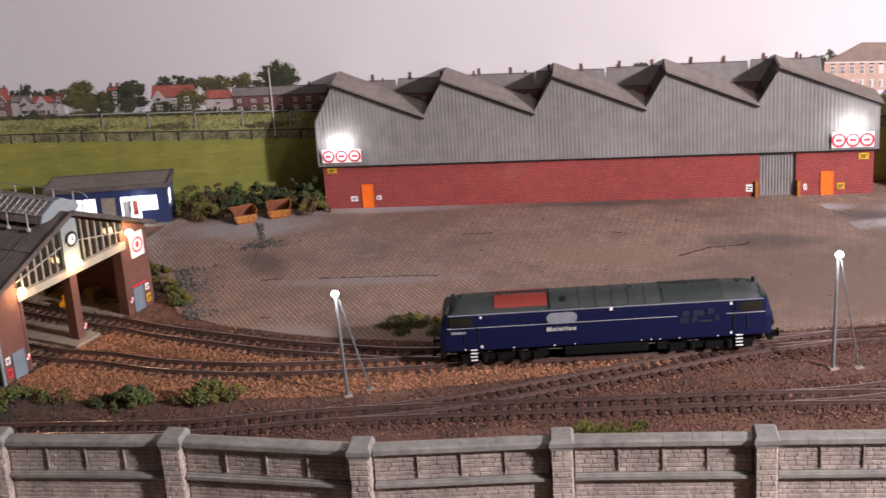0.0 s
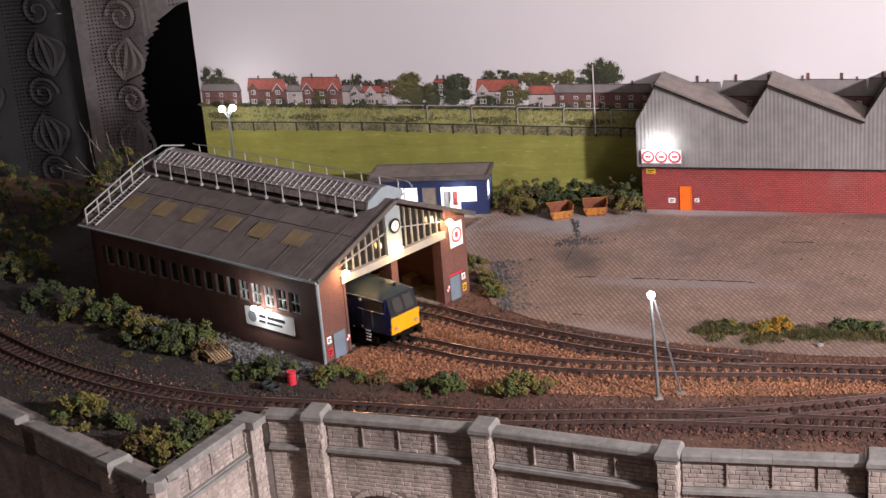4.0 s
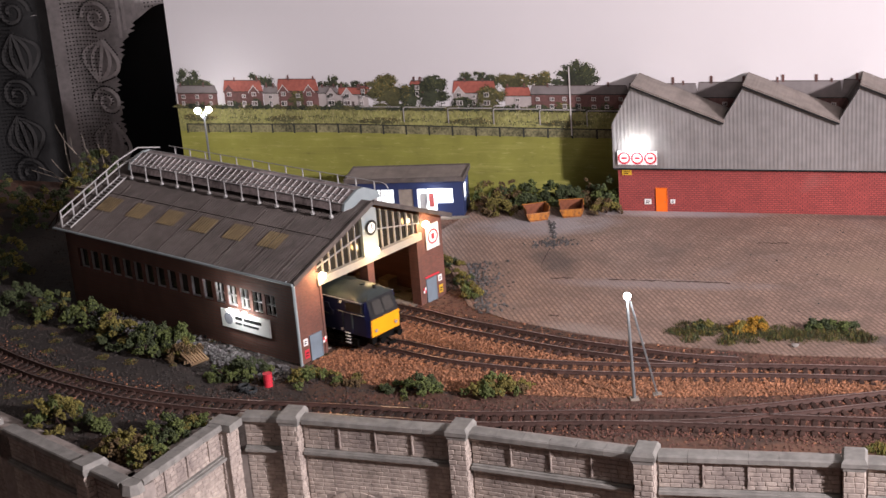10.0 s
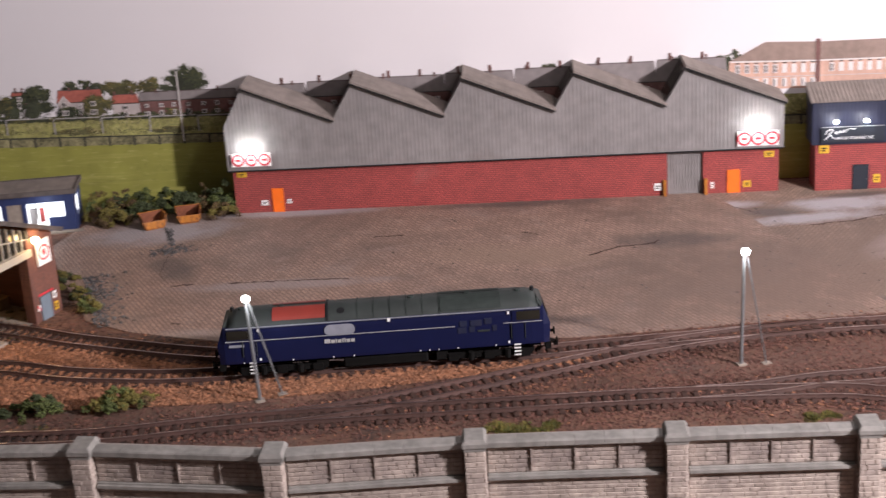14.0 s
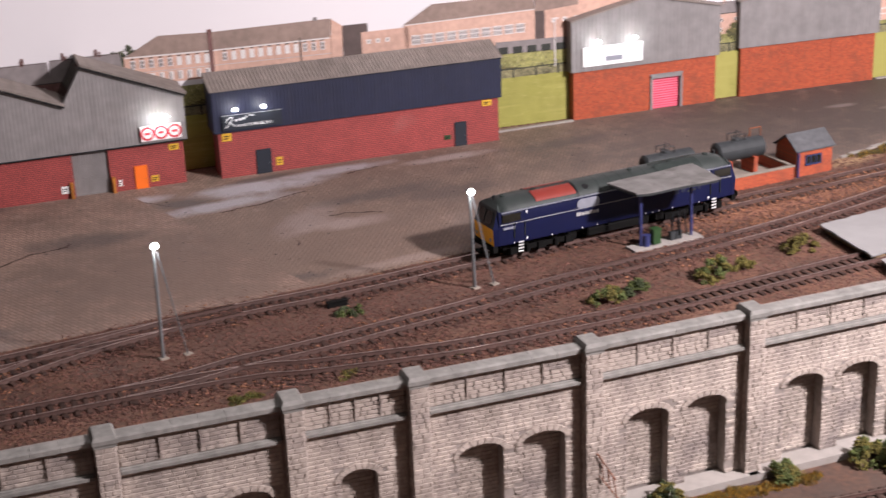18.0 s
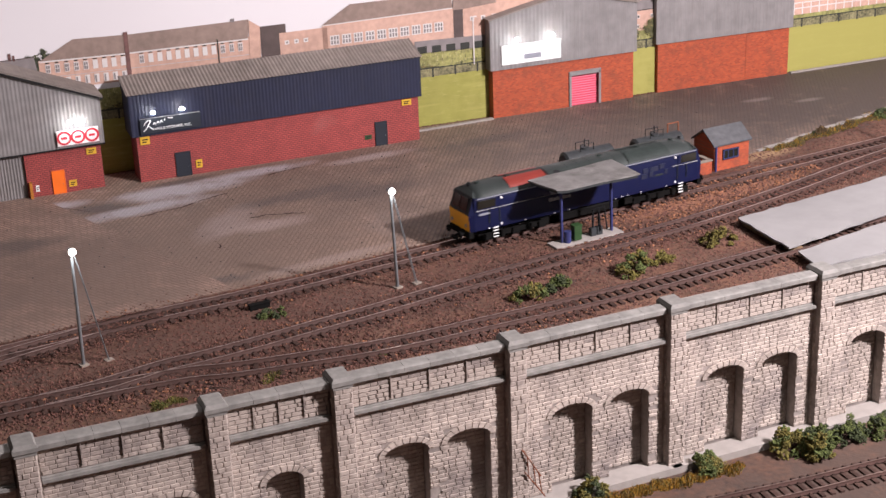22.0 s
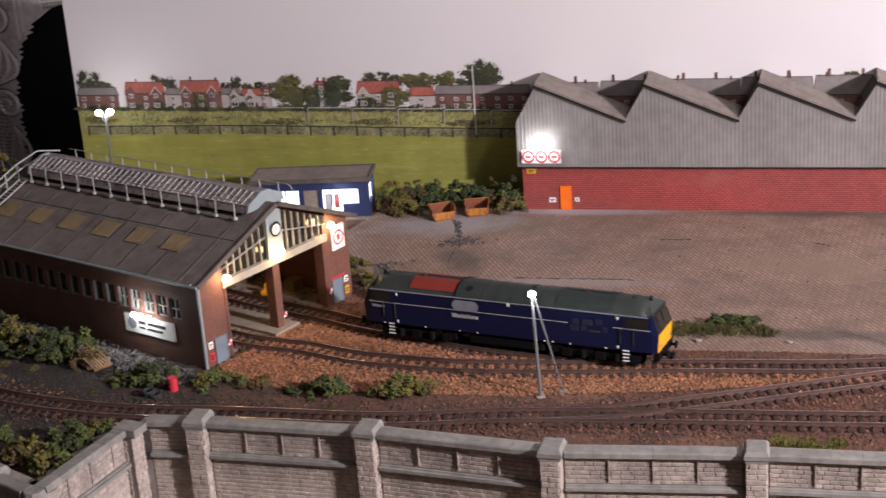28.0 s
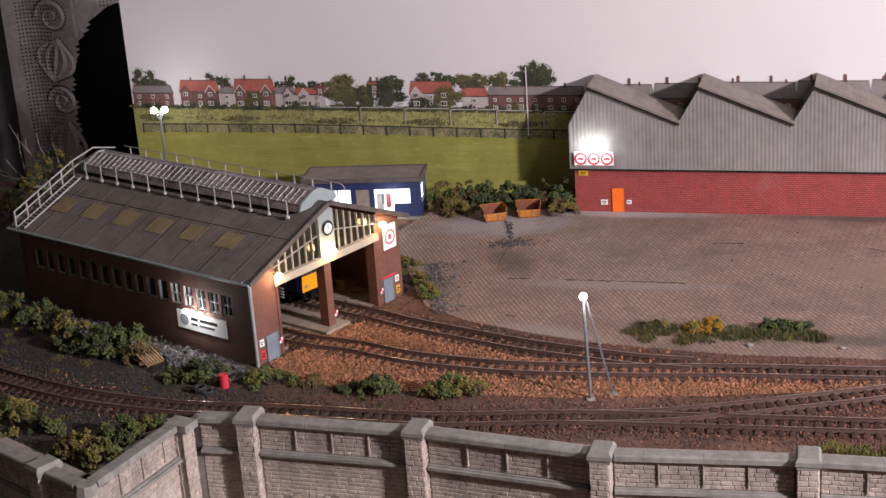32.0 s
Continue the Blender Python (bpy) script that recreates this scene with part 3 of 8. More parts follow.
# ---- ground ----
upper = WALL_LINE + [(1.75, 0.39), (1.75, 0.96), (0.06, 1.5), (-0.30, 1.66), (-0.75, 1.85), (-0.75, 1.49)]


def ground_sheet(name, outline, z0, z1, material, label, lift):
    """A ground plate with a gently uneven top."""
    bm = bmesh.new()
    slab(bm, outline, z0, z1)
    return tagged(part(name, bm, material), label, name.split("_")[0], kind="structure")


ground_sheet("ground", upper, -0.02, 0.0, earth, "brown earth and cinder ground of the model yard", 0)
bm = bmesh.new(); cube(bm, -1.1, 1.75, 0.30, 1.9, LOW - 0.02, LOW); tagged(part("ground_low", bm, earth), "brown earth ground at the foot of the stone wall", "ground", kind="structure")
yard = [(0.035, 1.25), (0.040, 1.208), (0.070, 1.170), (0.115, 1.135), (0.155, 1.108), (0.20, 1.085), (0.26, 1.058), (0.33, 1.037), (0.384, 1.017), (0.466, 0.998), (0.603, 0.966), (0.721, 0.940), (0.876, 0.909), (0.96, 0.891), (1.10, 0.880), (1.19, 0.877), (1.37, 0.871), (1.75, 0.83), (1.75, 0.90),
        (1.533, 0.985), (1.409, 1.028), (1.245, 1.085), (1.067, 1.152), (0.70, 1.285), (0.21, 1.455), (0.06, 1.46), (0.02, 1.40)]
k_ = next(i for i, p in enumerate(yard) if p[0] > 0.62)
cut = len([p for p in yard[k_:] if p[0] > 0.62])
ground_sheet("pavement", yard[:k_] + [(0.62, 0.962), (0.62, 1.3138)] + yard[k_ + cut:], -0.001, 0.0009, setts, "worn brown sett paving of the goods yard with dusty patches", 0)
ground_sheet("pavement_east", [(0.62, 0.962)] + yard[k_:k_ + cut] + [(0.62, 1.3138)], -0.001, 0.0009, setts_turned, "worn brown sett paving with grey cement dust, stains and a darker east end", 0)
CRACKS = [[(0.113, 1.2557), (0.134, 1.2518)], [(0.159, 1.2415), (0.180, 1.2345), (0.2084, 1.2252), (0.232, 1.2178), (0.2583, 1.2061)], [(0.1014, 1.1732), (0.1108, 1.1686)], [(0.423, 1.2538), (0.431, 1.247), (0.434, 1.240)], [(0.454, 1.1734), (0.485, 1.181), (0.5166, 1.1763), (0.524, 1.183)],
          [(0.6562, 1.1595), (0.693, 1.1534), (0.72, 1.156), (0.7475, 1.1537)], [(0.6676, 1.0619), (0.666, 1.05), (0.6597, 1.0419)], [(0.72, 1.084), (0.735, 1.081), (0.7644, 1.0571)], [(0.612, 1.30), (0.617, 1.24), (0.634, 1.20)], [(0.80, 1.17), (0.84, 1.165)], [(0.12, 1.33), (0.108, 1.29), (0.112, 1.262)], [(0.30, 1.30), (0.33, 1.292)]]
for line_ in CRACKS:
    rc = random.Random(int(line_[0][0] * 1e4))
    bm = bmesh.new()
    old = None
    for (ax, ay), (bx, by) in zip(line_, line_[1:]):
        for i in range(8):
            u = i / 8
            w_ = rc.uniform(0.0004, 0.0015)
            x_, y_ = ax + (bx - ax) * u, ay + (by - ay) * u + rc.uniform(-0.0012, 0.0012)
            row_ = [bm.verts.new((x_, y_ - w_, 0.0010)), bm.verts.new((x_, y_ + w_, 0.0010))]
            if old:
                bm.faces.new((old[0], row_[0], row_[1], old[1]))
            old = row_
    ck_ = part("paving_crack", bm, timber); tagged(ck_, "dark crack in the worn paving", "crack", "cracks of the paving", "structure")


# ---- tracks ----
def swept(bm, line, off, half, z0, z1, s0, s1, top_half=None, step=0.006):
    """A bar of box section along a line, beside its middle by off."""
    n = max(2, int((s1 - s0) / step))
    top_half = half if top_half is None else top_half
    old = None
    faces = []
    for i in range(n + 1):
        (x, y), a = line(s0 + (s1 - s0) * i / n)
        nx, ny = -math.sin(a), math.cos(a)
        row = [bm.verts.new((x + nx * (off + w), y + ny * (off + w), z)) for w, z in ((-half, z0), (-top_half, z1), (top_half, z1), (half, z0))]
        if old:
            for k in range(3):
                f = bm.faces.new((old[k], row[k], row[k + 1], old[k + 1]))
                f.material_index = 1 if k == 1 else 0
        old = row


SLEEPER = bpy.data.meshes.new("sleeper")
bm = bmesh.new(); cube(bm, -0.0017, 0.0017, -0.0155, 0.0155, -0.0002, 0.0014)
for y in (-0.00825, 0.00825):
    cube(bm, -0.001, 0.001, y - 0.0022, y + 0.0022, 0.0013, 0.0022)
bm.to_mesh(SLEEPER); bm.free(); SLEEPER.materials.append(timber)


def track(points, label, s0=0.0, s1=None, z=0.0, skip=None):
    line = curve(points)
    s1 = line.length if s1 is None else s1
    t = thing("railway_track", pose(0, 0, z), label, "railway track", "tracks of the yard", "structure")
    for off in (-0.00825, 0.00825):
        bm = bmesh.new()
        swept(bm, line, off, 0.0011, 0.0012, 0.0030, s0, s1, 0.0006)
        swept(bm, line, off, 0.0006, 0.0030, 0.0042, s0, s1, 0.0006)
        r = part("rail", bm, rail_rust, t)
        r.data.materials.append(rail_top)
    n = int((s1 - s0) / 0.0076)
    rnd = random.Random(len(points))
    for i in range(n):
        (x, y), a = line(s0 + (i + 0.5) * 0.0076)
        ob = new("sleeper", SLEEPER)
        ob.parent = t
        ob.location = (x, y, rnd.uniform(-0.0001, 0.0001))
        ob.rotation_euler = (0, 0, a + rnd.uniform(-0.02, 0.02))
    return line


L_MAIN = track(MAIN, "model railway track with worn rails and dark sleepers into the shed")
L_FAR = track(FAR_ROAD, "model railway track of the far shed road with dark sleepers", 0, 0.60)
L_FRONT = track(FRONT, "model railway track along the stone wall with rusty rails")
L_CROSS = track(CROSS, "crossover track with rusty rails between two lines", 0.02)
L_SIDING = track(SIDING, "siding track past the fuel point with worn rails", 0.02)
LOWLINE = [(0.60, 0.725), (0.70, 0.668), (0.841, 0.604), (0.929, 0.570), (1.10, 0.50), (1.4, 0.40)]
L_LOW = track(LOWLINE, "low-level track with rusty rails before the wall", z=LOW)


# ---- ballast ----
def scatter(name, spots, size, material, label, seed, flat=0.7):
    """Small stones at the given spots, joined into one piece."""
    r = np.random.RandomState(seed)
    n = len(spots)
    base = np.array([(1, 0, 0), (-1, 0, 0), (0, 1, 0), (0, -1, 0), (0, 0, 1), (0, 0, -1)], float)
    tri = np.array([(0, 2, 4), (2, 1, 4), (1, 3, 4), (3, 0, 4), (2, 0, 5), (1, 2, 5), (3, 1, 5), (0, 3, 5)])
    a = r.uniform(0, 6.28, n)
    s = size * r.uniform(0.55, 1.25, (n, 1))
    v = base[None] * r.uniform(0.6, 1.2, (n, 6, 1)) * s[:, :, None] * np.array([1, 0.8, flat])
    tilt = r.uniform(-0.5, 0.5, (n, 1))
    v[:, :, 2] += v[:, :, 0] * tilt
    c, d = np.cos(a)[:, None], np.sin(a)[:, None]
    x = v[:, :, 0] * c - v[:, :, 1] * d
    y = v[:, :, 0] * d + v[:, :, 1] * c
    w = np.stack([x, y, v[:, :, 2]], 2) + np.array(spots)[:, None, :]
    f = (tri[None] + 6 * np.arange(n)[:, None, None]).reshape(-1, 3)
    me = bpy.data.meshes.new(name)
    me.from_pydata(w.reshape(-1, 3).tolist(), [], f.tolist())
    me.materials.append(material)
    return tagged(new(name, me), label, name.replace("_", " "), kind="stuff")


def inside(p, poly):
    x, y = p
    odd = False
    for (ax, ay), (bx, by) in zip(poly, poly[1:] + poly[:1]):
        if (ay > y) != (by > y) and x < (bx - ax) * (y - ay) / (by - ay) + ax:
            odd = not odd
    return odd


ORANGE = [(-0.085, 1.118), (-0.055, 1.075), (0.03, 1.040), (0.12, 1.012), (0.22, 0.994), (0.36, 0.975), (0.42, 0.985), (0.30, 1.0), (0.20, 1.055), (0.10, 1.09), (0.04, 1.16), (-0.01, 1.19), (-0.03, 1.18)]
FUEL_BED = [(0.86, 0.845), (0.95, 0.815), (1.08, 0.795), (1.16, 0.805), (1.15, 0.850), (1.02, 0.862), (0.92, 0.868)]
rnd = random.Random(5)
orange_spots, brown_spots, dark_spots = [], [], []
for line, wide, per in ((L_MAIN, 0.021, 18000), (L_FAR, 0.019, 8000), (L_FRONT, 0.024, 30000), (L_CROSS, 0.020, 9000), (L_SIDING, 0.024, 24000)):
    top = min(line.length, 1.62) if line is not L_FAR else 0.58
    for k in range(per):
        s = rnd.uniform(0, top)
        (x, y), a = line(s)
        o = rnd.gauss(0, 1) * wide * 0.55
        if abs(abs(o) - 0.00825) < 0.0013:
            continue
        p = (x - math.sin(a) * o, y + math.cos(a) * o)
        if p[0] < -0.45 or p[0] > 1.4 or not inside((p[0], p[1] - 0.016), upper):
            continue
        warm = inside(p, ORANGE) or (inside(p, FUEL_BED) and rnd.random() < 0.5) or (line in (L_MAIN, L_FAR) and p[0] < 0.28 and rnd.random() < 0.35) or rnd.random() < 0.03 + 0.10 * (math.sin(p[0] * 23) * math.sin(p[1] * 31 + p[0] * 9) > 0.45)
        (orange_spots if warm else (dark_spots if p[0] < 0.0 and rnd.random() < 0.75 else brown_spots)).append((*p, rnd.uniform(0.0, 0.0008) + (0.0005 if p[0] > 0.42 else 0.0)))
while len(orange_spots) < 26000:
    p = (rnd.uniform(-0.09, 0.42), rnd.uniform(0.97, 1.2))
    if inside(p, ORANGE):
        orange_spots.append((*p, rnd.uniform(0.0, 0.0012)))
bm = bmesh.new(); bm.faces.new([bm.verts.new((x_, y_, 0.0004)) for x_, y_ in ORANGE]); bmesh.ops.recalc_face_normals(bm, faces=bm.faces); tagged(part("ballast_bed", bm, orange_bed), "bed of orange-brown fine ballast before the shed", "ballast", kind="structure")
scatter("ballast_stones_warm", orange_spots, 0.0013, ballast_orange, "loose orange-brown ballast stones beside the shed roads", 1)
scatter("ballast_stones", brown_spots, 0.0011, ballast_brown, "rusty brown ballast stones between the tracks", 2)
loose = []
while len(loose) < 75000:
    p = (rnd.uniform(-0.42, 1.4), rnd.uniform(0.55, 1.3)) if rnd.random() < 0.9 else (rnd.uniform(-0.42, 0.3), rnd.uniform(1.0, 1.5))
    if inside((p[0], p[1] - 0.016), upper) and not inside(p, yard) and not inside(p, ORANGE) and (p[0] > 0.25 or rnd.random() < 0.4):
        loose.append((*p, 0.0001))
cinders = [p for p in loose if p[0] < 0.02 + 0.10 * math.sin(p[1] * 60 + p[0] * 25)]
loose = [p for p in loose if p[0] >= 0.02 + 0.10 * math.sin(p[1] * 60 + p[0] * 25)]
scatter("cinders", cinders + dark_spots, 0.00125, cinder_mat, "dark ash and cinders on the ground by the shed", 4, 0.55)
scatter("gravel", loose, 0.00125, ballast_brown, "scattered brown gravel on bare earth", 3, 0.55)

# ---- stone retaining wall ----
def block(bm, x0, x1, z0, z1, y, out):
    """One hewn stone: a pillowed face, narrower than its bed, with a sloping lower edge."""
    e, g = 0.00035, 0.00055
    b = [bm.verts.new(p) for p in ((x0, y, z0), (x1, y, z0), (x1, y, z1), (x0, y, z1))]
    f = [bm.verts.new(p) for p in ((x0 + e, y - out, z0 + g), (x1 - e, y - out, z0 + g), (x1 - e, y - out, z1 - e), (x0 + e, y - out, z1 - e))]
    bm.faces.new(f)
    for k in range(4):
        bm.faces.new((b[k], b[(k + 1) % 4], f[(k + 1) % 4], f[k]))


def courses(x0, x1, z0, z1, r, row=0.0031, wide=0.0066):
    n = max(1, round((z1 - z0) / row))
    h = (z1 - z0) / n
    for k in range(n):
        x = x0 - r.uniform(0, 0.004)
        while x < x1:
            w = wide * r.uniform(0.7, 1.3)
            a, b = max(x, x0), min(x + w, x1)
            if b - a > 0.0012:
                yield a, b - 0.0002, z0 + k * h, z0 + (k + 1) * h - 0.0002
            x += w


def arch_top(x, c, half, spring, rise):
    u = (x - c) / half
    return spring + rise * math.sqrt(max(0, 1 - u * u)) if abs(u) < 1 else None


COP, STR = 0.1225, 0.1065
SHARED = {}


def wall_panel(a, b, k, arches, single):
    L = between(a, b)
    r = random.Random(100 + k)
    w = thing("retaining_wall", along(a, b, LOW), "weathered buff stone retaining wall with blind arches and grey coping" if arches else "weathered buff stone retaining wall panel with grey coping", "stone wall", "panels of the retaining wall", "structure")
    x0, x1 = (0.008, L - 0.008)
    hs = []
    if arches:
        span = x1 - x0
        half = 0.0165 if span > 0.09 else 0.013
        cs = [x0 + span * 0.33, x0 + span * 0.75] if span > 0.09 else [x0 + span * 0.5]
        hs = [(c, half, 0.066, 0.0075) for c in cs]
    out = [(0, 0), (0.0, 0.006)]
    for c, half, sp, ri in hs:
        out += [(c - half, 0.006), (c - half, sp)] + [(c - half * math.cos(math.pi * i / 12), sp + ri * math.sin(math.pi * i / 12)) for i in range(1, 12)] + [(c + half, sp), (c + half, 0.006)]
    out += [(L, 0.006), (L, 0)]
    face = [(0, 0.006)] + out[2:-1] + [(L, 0.1276), (0, 0.1276)]
    bm = bmesh.new(); upright(bm, face, 0.0, 0.0105); part("panel", bm, mortar, w)
    bm = bmesh.new(); cube(bm, 0, L, 0.0105, 0.018, 0.0, 0.127); part("backing", bm, mortar, w)
    bm = bmesh.new(); cube(bm, -0.004, L + 0.004, -0.012, 0.007, 0.0, 0.0058); part("plinth", bm, plinth_mat, w, "pale concrete plinth")
    bm = bmesh.new()
    loose_stones = []
    for xa, xb, za, zb in list(courses(x0, x1, 0.006, STR - 0.0022, r)) + list(courses(x0, x1, STR + 0.0022, COP + 0.005, r)):
        mid, hit, cut = (xa + xb) / 2, False, False
        for c, half, sp, ri in hs:
            for xx in (xa, mid, xb):
                tpz = arch_top(xx, c, half + 0.001, sp, ri)
                if tpz and za < tpz + 0.0028:
                    hit = True
        if hit:
            if xb - xa > 0.003:
                for c, half, sp, ri in hs:
                    if xa < c - half < xb and za < sp:
                        xb2 = c - half
                        if xb2 - xa > 0.001:
                            block(bm, xa, xb2, za, zb, 0.0, r.uniform(0.0004, 0.0010))
                    if xa < c + half < xb and za < sp:
                        if xb - c - half > 0.001:
                            block(bm, c + half, xb, za, zb, 0.0, r.uniform(0.0004, 0.0010))
            continue
        if single and za > STR and len(loose_stones) < 60:
            loose_stones.append((xa, xb, za, zb, r.uniform(0.0003, 0.0006)))
        else:
            block(bm, xa, xb, za, zb, 0.0, r.uniform(0.0003, 0.0006))
    for c, half, sp, ri in hs:
        for xa, xb, za, zb in courses(c - half, c + half, 0.006, sp + ri, r):
            block(bm, xa, xb, za, zb, 0.0103, r.uniform(0.0003, 0.0008))
    st = part("stonework", bm, stone, w); st["kind"] = "stuff"
    for xa, xb, za, zb, o in loose_stones:
        kx, kz = max(1, round((xb - xa) / 0.0012)), 1
        key = (kx, round((zb - za) * 1e5))
        if key not in SHARED:
            q = bmesh.new(); block(q, 0, kx * 0.0012, 0, zb - za, 0, 0.0008)
            me = bpy.data.meshes.new("stone"); q.to_mesh(me); q.free(); me.materials.append(stone)
            SHARED[key] = me
        ob = new("stone", SHARED[key]); ob.parent = w; ob.location = (xa, 0.0004 - o * 0.5, za)
    for c, half, sp, ri in hs:
        bm = bmesh.new()
        for i in range(11):
            a0, a1 = math.pi * i / 11 + 0.02, math.pi * (i + 1) / 11 - 0.02
            q = [(c - (half + d) * math.cos(t), sp + (ri + d) * math.sin(t)) for t, d in ((a1, 0.0), (a0, 0.0), (a0, 0.0042), (a1, 0.0042))]
            upright(bm, q[::-1], -0.0013, 0.001)
        part("arch_ring", bm, stone, w, "ring of wedge-shaped stones")
    bm = bmesh.new(); cube(bm, x0, x1, -0.0044, 0.001, STR - 0.0012, STR + 0.0010); cube(bm, x0, x1, -0.0022, 0.001, STR + 0.0010, STR + 0.0020); part("string_course", bm, coping_stone, w)
    for i in (1, 2, 3) if L > 0.06 else ():
        xx = x0 + (x1 - x0) * i / 4
        bm = bmesh.new(); cube(bm, xx - 0.0004, xx + 0.0004, -0.0016, 0.0005, STR + 0.004, COP + 0.005); part("rib", bm, stone, w)
    n = max(2, round(L / 0.02))
    for i in range(n):
        bm = bmesh.new()
        xa, xb = x0 + (x1 - x0) * i / n + 0.0001, x0 + (x1 - x0) * (i + 1) / n - 0.0001
        vs = [(-0.0042, COP + 0.0060), (-0.0042, COP + 0.0092), (-0.0034, COP + 0.0101), (0.0056, COP + 0.0103), (0.0070, COP + 0.0092), (0.0070, COP + 0.005), (-0.0030, COP + 0.005)]
        lo = [bm.verts.new((xa, y, z)) for y, z in vs]
        hi = [bm.verts.new((xb, y, z)) for y, z in vs]
        bm.faces.new(lo); bm.faces.new(hi[::-1])
        for j in range(len(vs)):
            bm.faces.new((lo[(j + 1) % len(vs)], lo[j], hi[j], hi[(j + 1) % len(vs)]))
        part("coping", bm, coping_stone, w)
    return w


def wall_pillar(p, ang, k, capped=True):
    r = random.Random(300 + k)
    w = thing("wall_pillar", Matrix.Translation((p[0], p[1], LOW)) @ Matrix.Rotation(ang, 4, "Z"), "square stone pillar with weathered grey cap on the wall", "pillar", "pillars of the retaining wall", "structure")
    bm = bmesh.new(); cube(bm, -0.0062, 0.0062, -0.0072, 0.010, 0, 0.13); part("shaft", bm, mortar, w)
    bm = bmesh.new()
    for xa, xb, za, zb in courses(-0.0065, 0.0065, 0.0, 0.128, r, 0.0038, 0.0062):
        block(bm, xa, xb, za, zb, -0.0072, r.uniform(0.0003, 0.0009))
    for side in (-1, 1):
        q = bmesh.new()
        for xa, xb, za, zb in courses(-0.0072, 0.0030, 0.0, 0.128, r, 0.0038, 0.0062):
            block(q, xa, xb, za, zb, 0, r.uniform(0.0003, 0.0009))
        rot = Matrix.Translation((0.0062 * side, 0, 0)) @ Matrix.Rotation(math.pi / 2 * side, 4, "Z")
        bmesh.ops.transform(q, matrix=rot, verts=q.verts)
        me = bpy.data.meshes.new("tmp"); q.to_mesh(me); q.free(); bm.from_mesh(me); bpy.data.meshes.remove(me)
    st = part("stonework", bm, stone, w); st["kind"] = "stuff"
    if not capped:
        bm = bmesh.new(); cube(bm, -0.0072, 0.0072, -0.0110, 0.0072, 0.1276, 0.1330); part("coping", bm, coping_stone, w)
        return
    bm = bmesh.new()
    cube(bm, -0.0069, 0.0069, -0.0080, 0.0104, 0.1280, 0.1306)
    rings = [[bm.verts.new((sx * x, y, z)) for sx, y in ((-1, ya), (1, ya), (1, yb), (-1, yb))] for x, ya, yb, z in ((0.0078, -0.0090, 0.0112, 0.1306), (0.0078, -0.0090, 0.0112, 0.1334), (0.0062, -0.0074, 0.0096, 0.1360))]
    for lo, hi in zip(rings, rings[1:]):
        for j in range(4):
            bm.faces.new((lo[j], lo[(j + 1) % 4], hi[(j + 1) % 4], hi[j]))
    bm.faces.new(rings[-1]); bm.faces.new(rings[0][::-1])
    part("cap", bm, coping_stone, w, "grey capstone")


for k, (a, b) in enumerate(zip(WALL_LINE, WALL_LINE[1:])):
    wall_panel(a, b, k, k > 3, k in (9, 10, 11, 12, 13))
for k, p in enumerate(WALL_LINE):
    if k in (0, 1, 2):
        continue
    q0, q1 = WALL_LINE[max(k - 1, 3)], WALL_LINE[min(k + 1, len(WALL_LINE) - 1)]
    if k > 3:
        wall_pillar(p, math.atan2(q1[1] - q0[1], q1[0] - q0[0]), k)
cn = thing("wall_corner", Matrix.Translation((-0.193, 0.927, LOW)), "stone corner block of the wall with grey coping", "wall corner", kind="structure")
bm = bmesh.new(); rod(bm, (0, 0.004, 0), (0, 0.004, 0.126), 0.0062, 8); part("corner_stone", bm, stone, cn)
bm = bmesh.new(); rod(bm, (0, 0.004, 0.1255), (0, 0.004, 0.1325), 0.0082, 8, 0.0066); part("coping", bm, coping_stone, cn)
wall_pillar((-0.226, 0.961), math.atan2(-0.111, 0.108), 40)
wall_pillar((-0.1420, 1.0120), math.atan2(0.095, 0.057), 41, False)


# ---- warehouse row ----
def board(t, name, x0, x1, z0, z1, y, material, label="", deep=0.0012):
    bm = bmesh.new(); cube(bm, x0, x1, y - deep, y, z0, z1)
    return part(name, bm, material, t, label)


def notice(t, x, z, w, h, y, material):
    """A small notice board with bars where its writing is too small to read."""
    b = board(t, "notice", x, x + w, z, z + h, y, material, "small printed notice", 0.0004)
    for i in range(2):
        bm = bmesh.new(); cube(bm, x + w * 0.2, x + w * (0.8 - 0.15 * i), y - 0.0006, y - 0.0004, z + h * (0.55 - 0.3 * i), z + h * (0.7 - 0.3 * i)); part("bar", bm, black_paint, b)


def floodlight(t, x, z, y, watts, at=None, colour=COLD, r=0.0022, aim=0.006):
    """A small bracket lamp on a wall; the light itself is a lamp beside it."""
    bm = bmesh.new(); rod(bm, (x, y, z + 0.004), (x, y - aim, z + 0.006), 0.0004, 6); part("bracket", bm, pole_grey, t)
    bm = bmesh.new(); ball(bm, (x, y - aim, z + 0.005), r, 0.8, 2); part("lamp", bm, bulb_white if colour is COLD else bulb_warm, t, "small lit lamp")
    place = t.matrix_world @ Vector((x, y - aim - 0.0035, z + 0.003))
    lamp("wall_lamp_light", place, watts, colour, 0.0015)


def lettering(words, size, place, material, parent):
    """Raised letters in the built-in font, standing upright and facing the yard."""
    cv = bpy.data.curves.new("lettering", "FONT")
    cv.body, cv.size, cv.extrude = words, size, 0.0001
    tmp = new("lettering", cv)
    me = bpy.data.meshes.new_from_object(tmp)
    bpy.data.objects.remove(tmp)
    me.transform(Matrix.Rotation(math.pi / 2, 4, "X"))
    me.materials.clear()
    me.materials.append(material)
    ob = new("lettering", me)
    ob.parent, ob.location = parent, place
    return ob


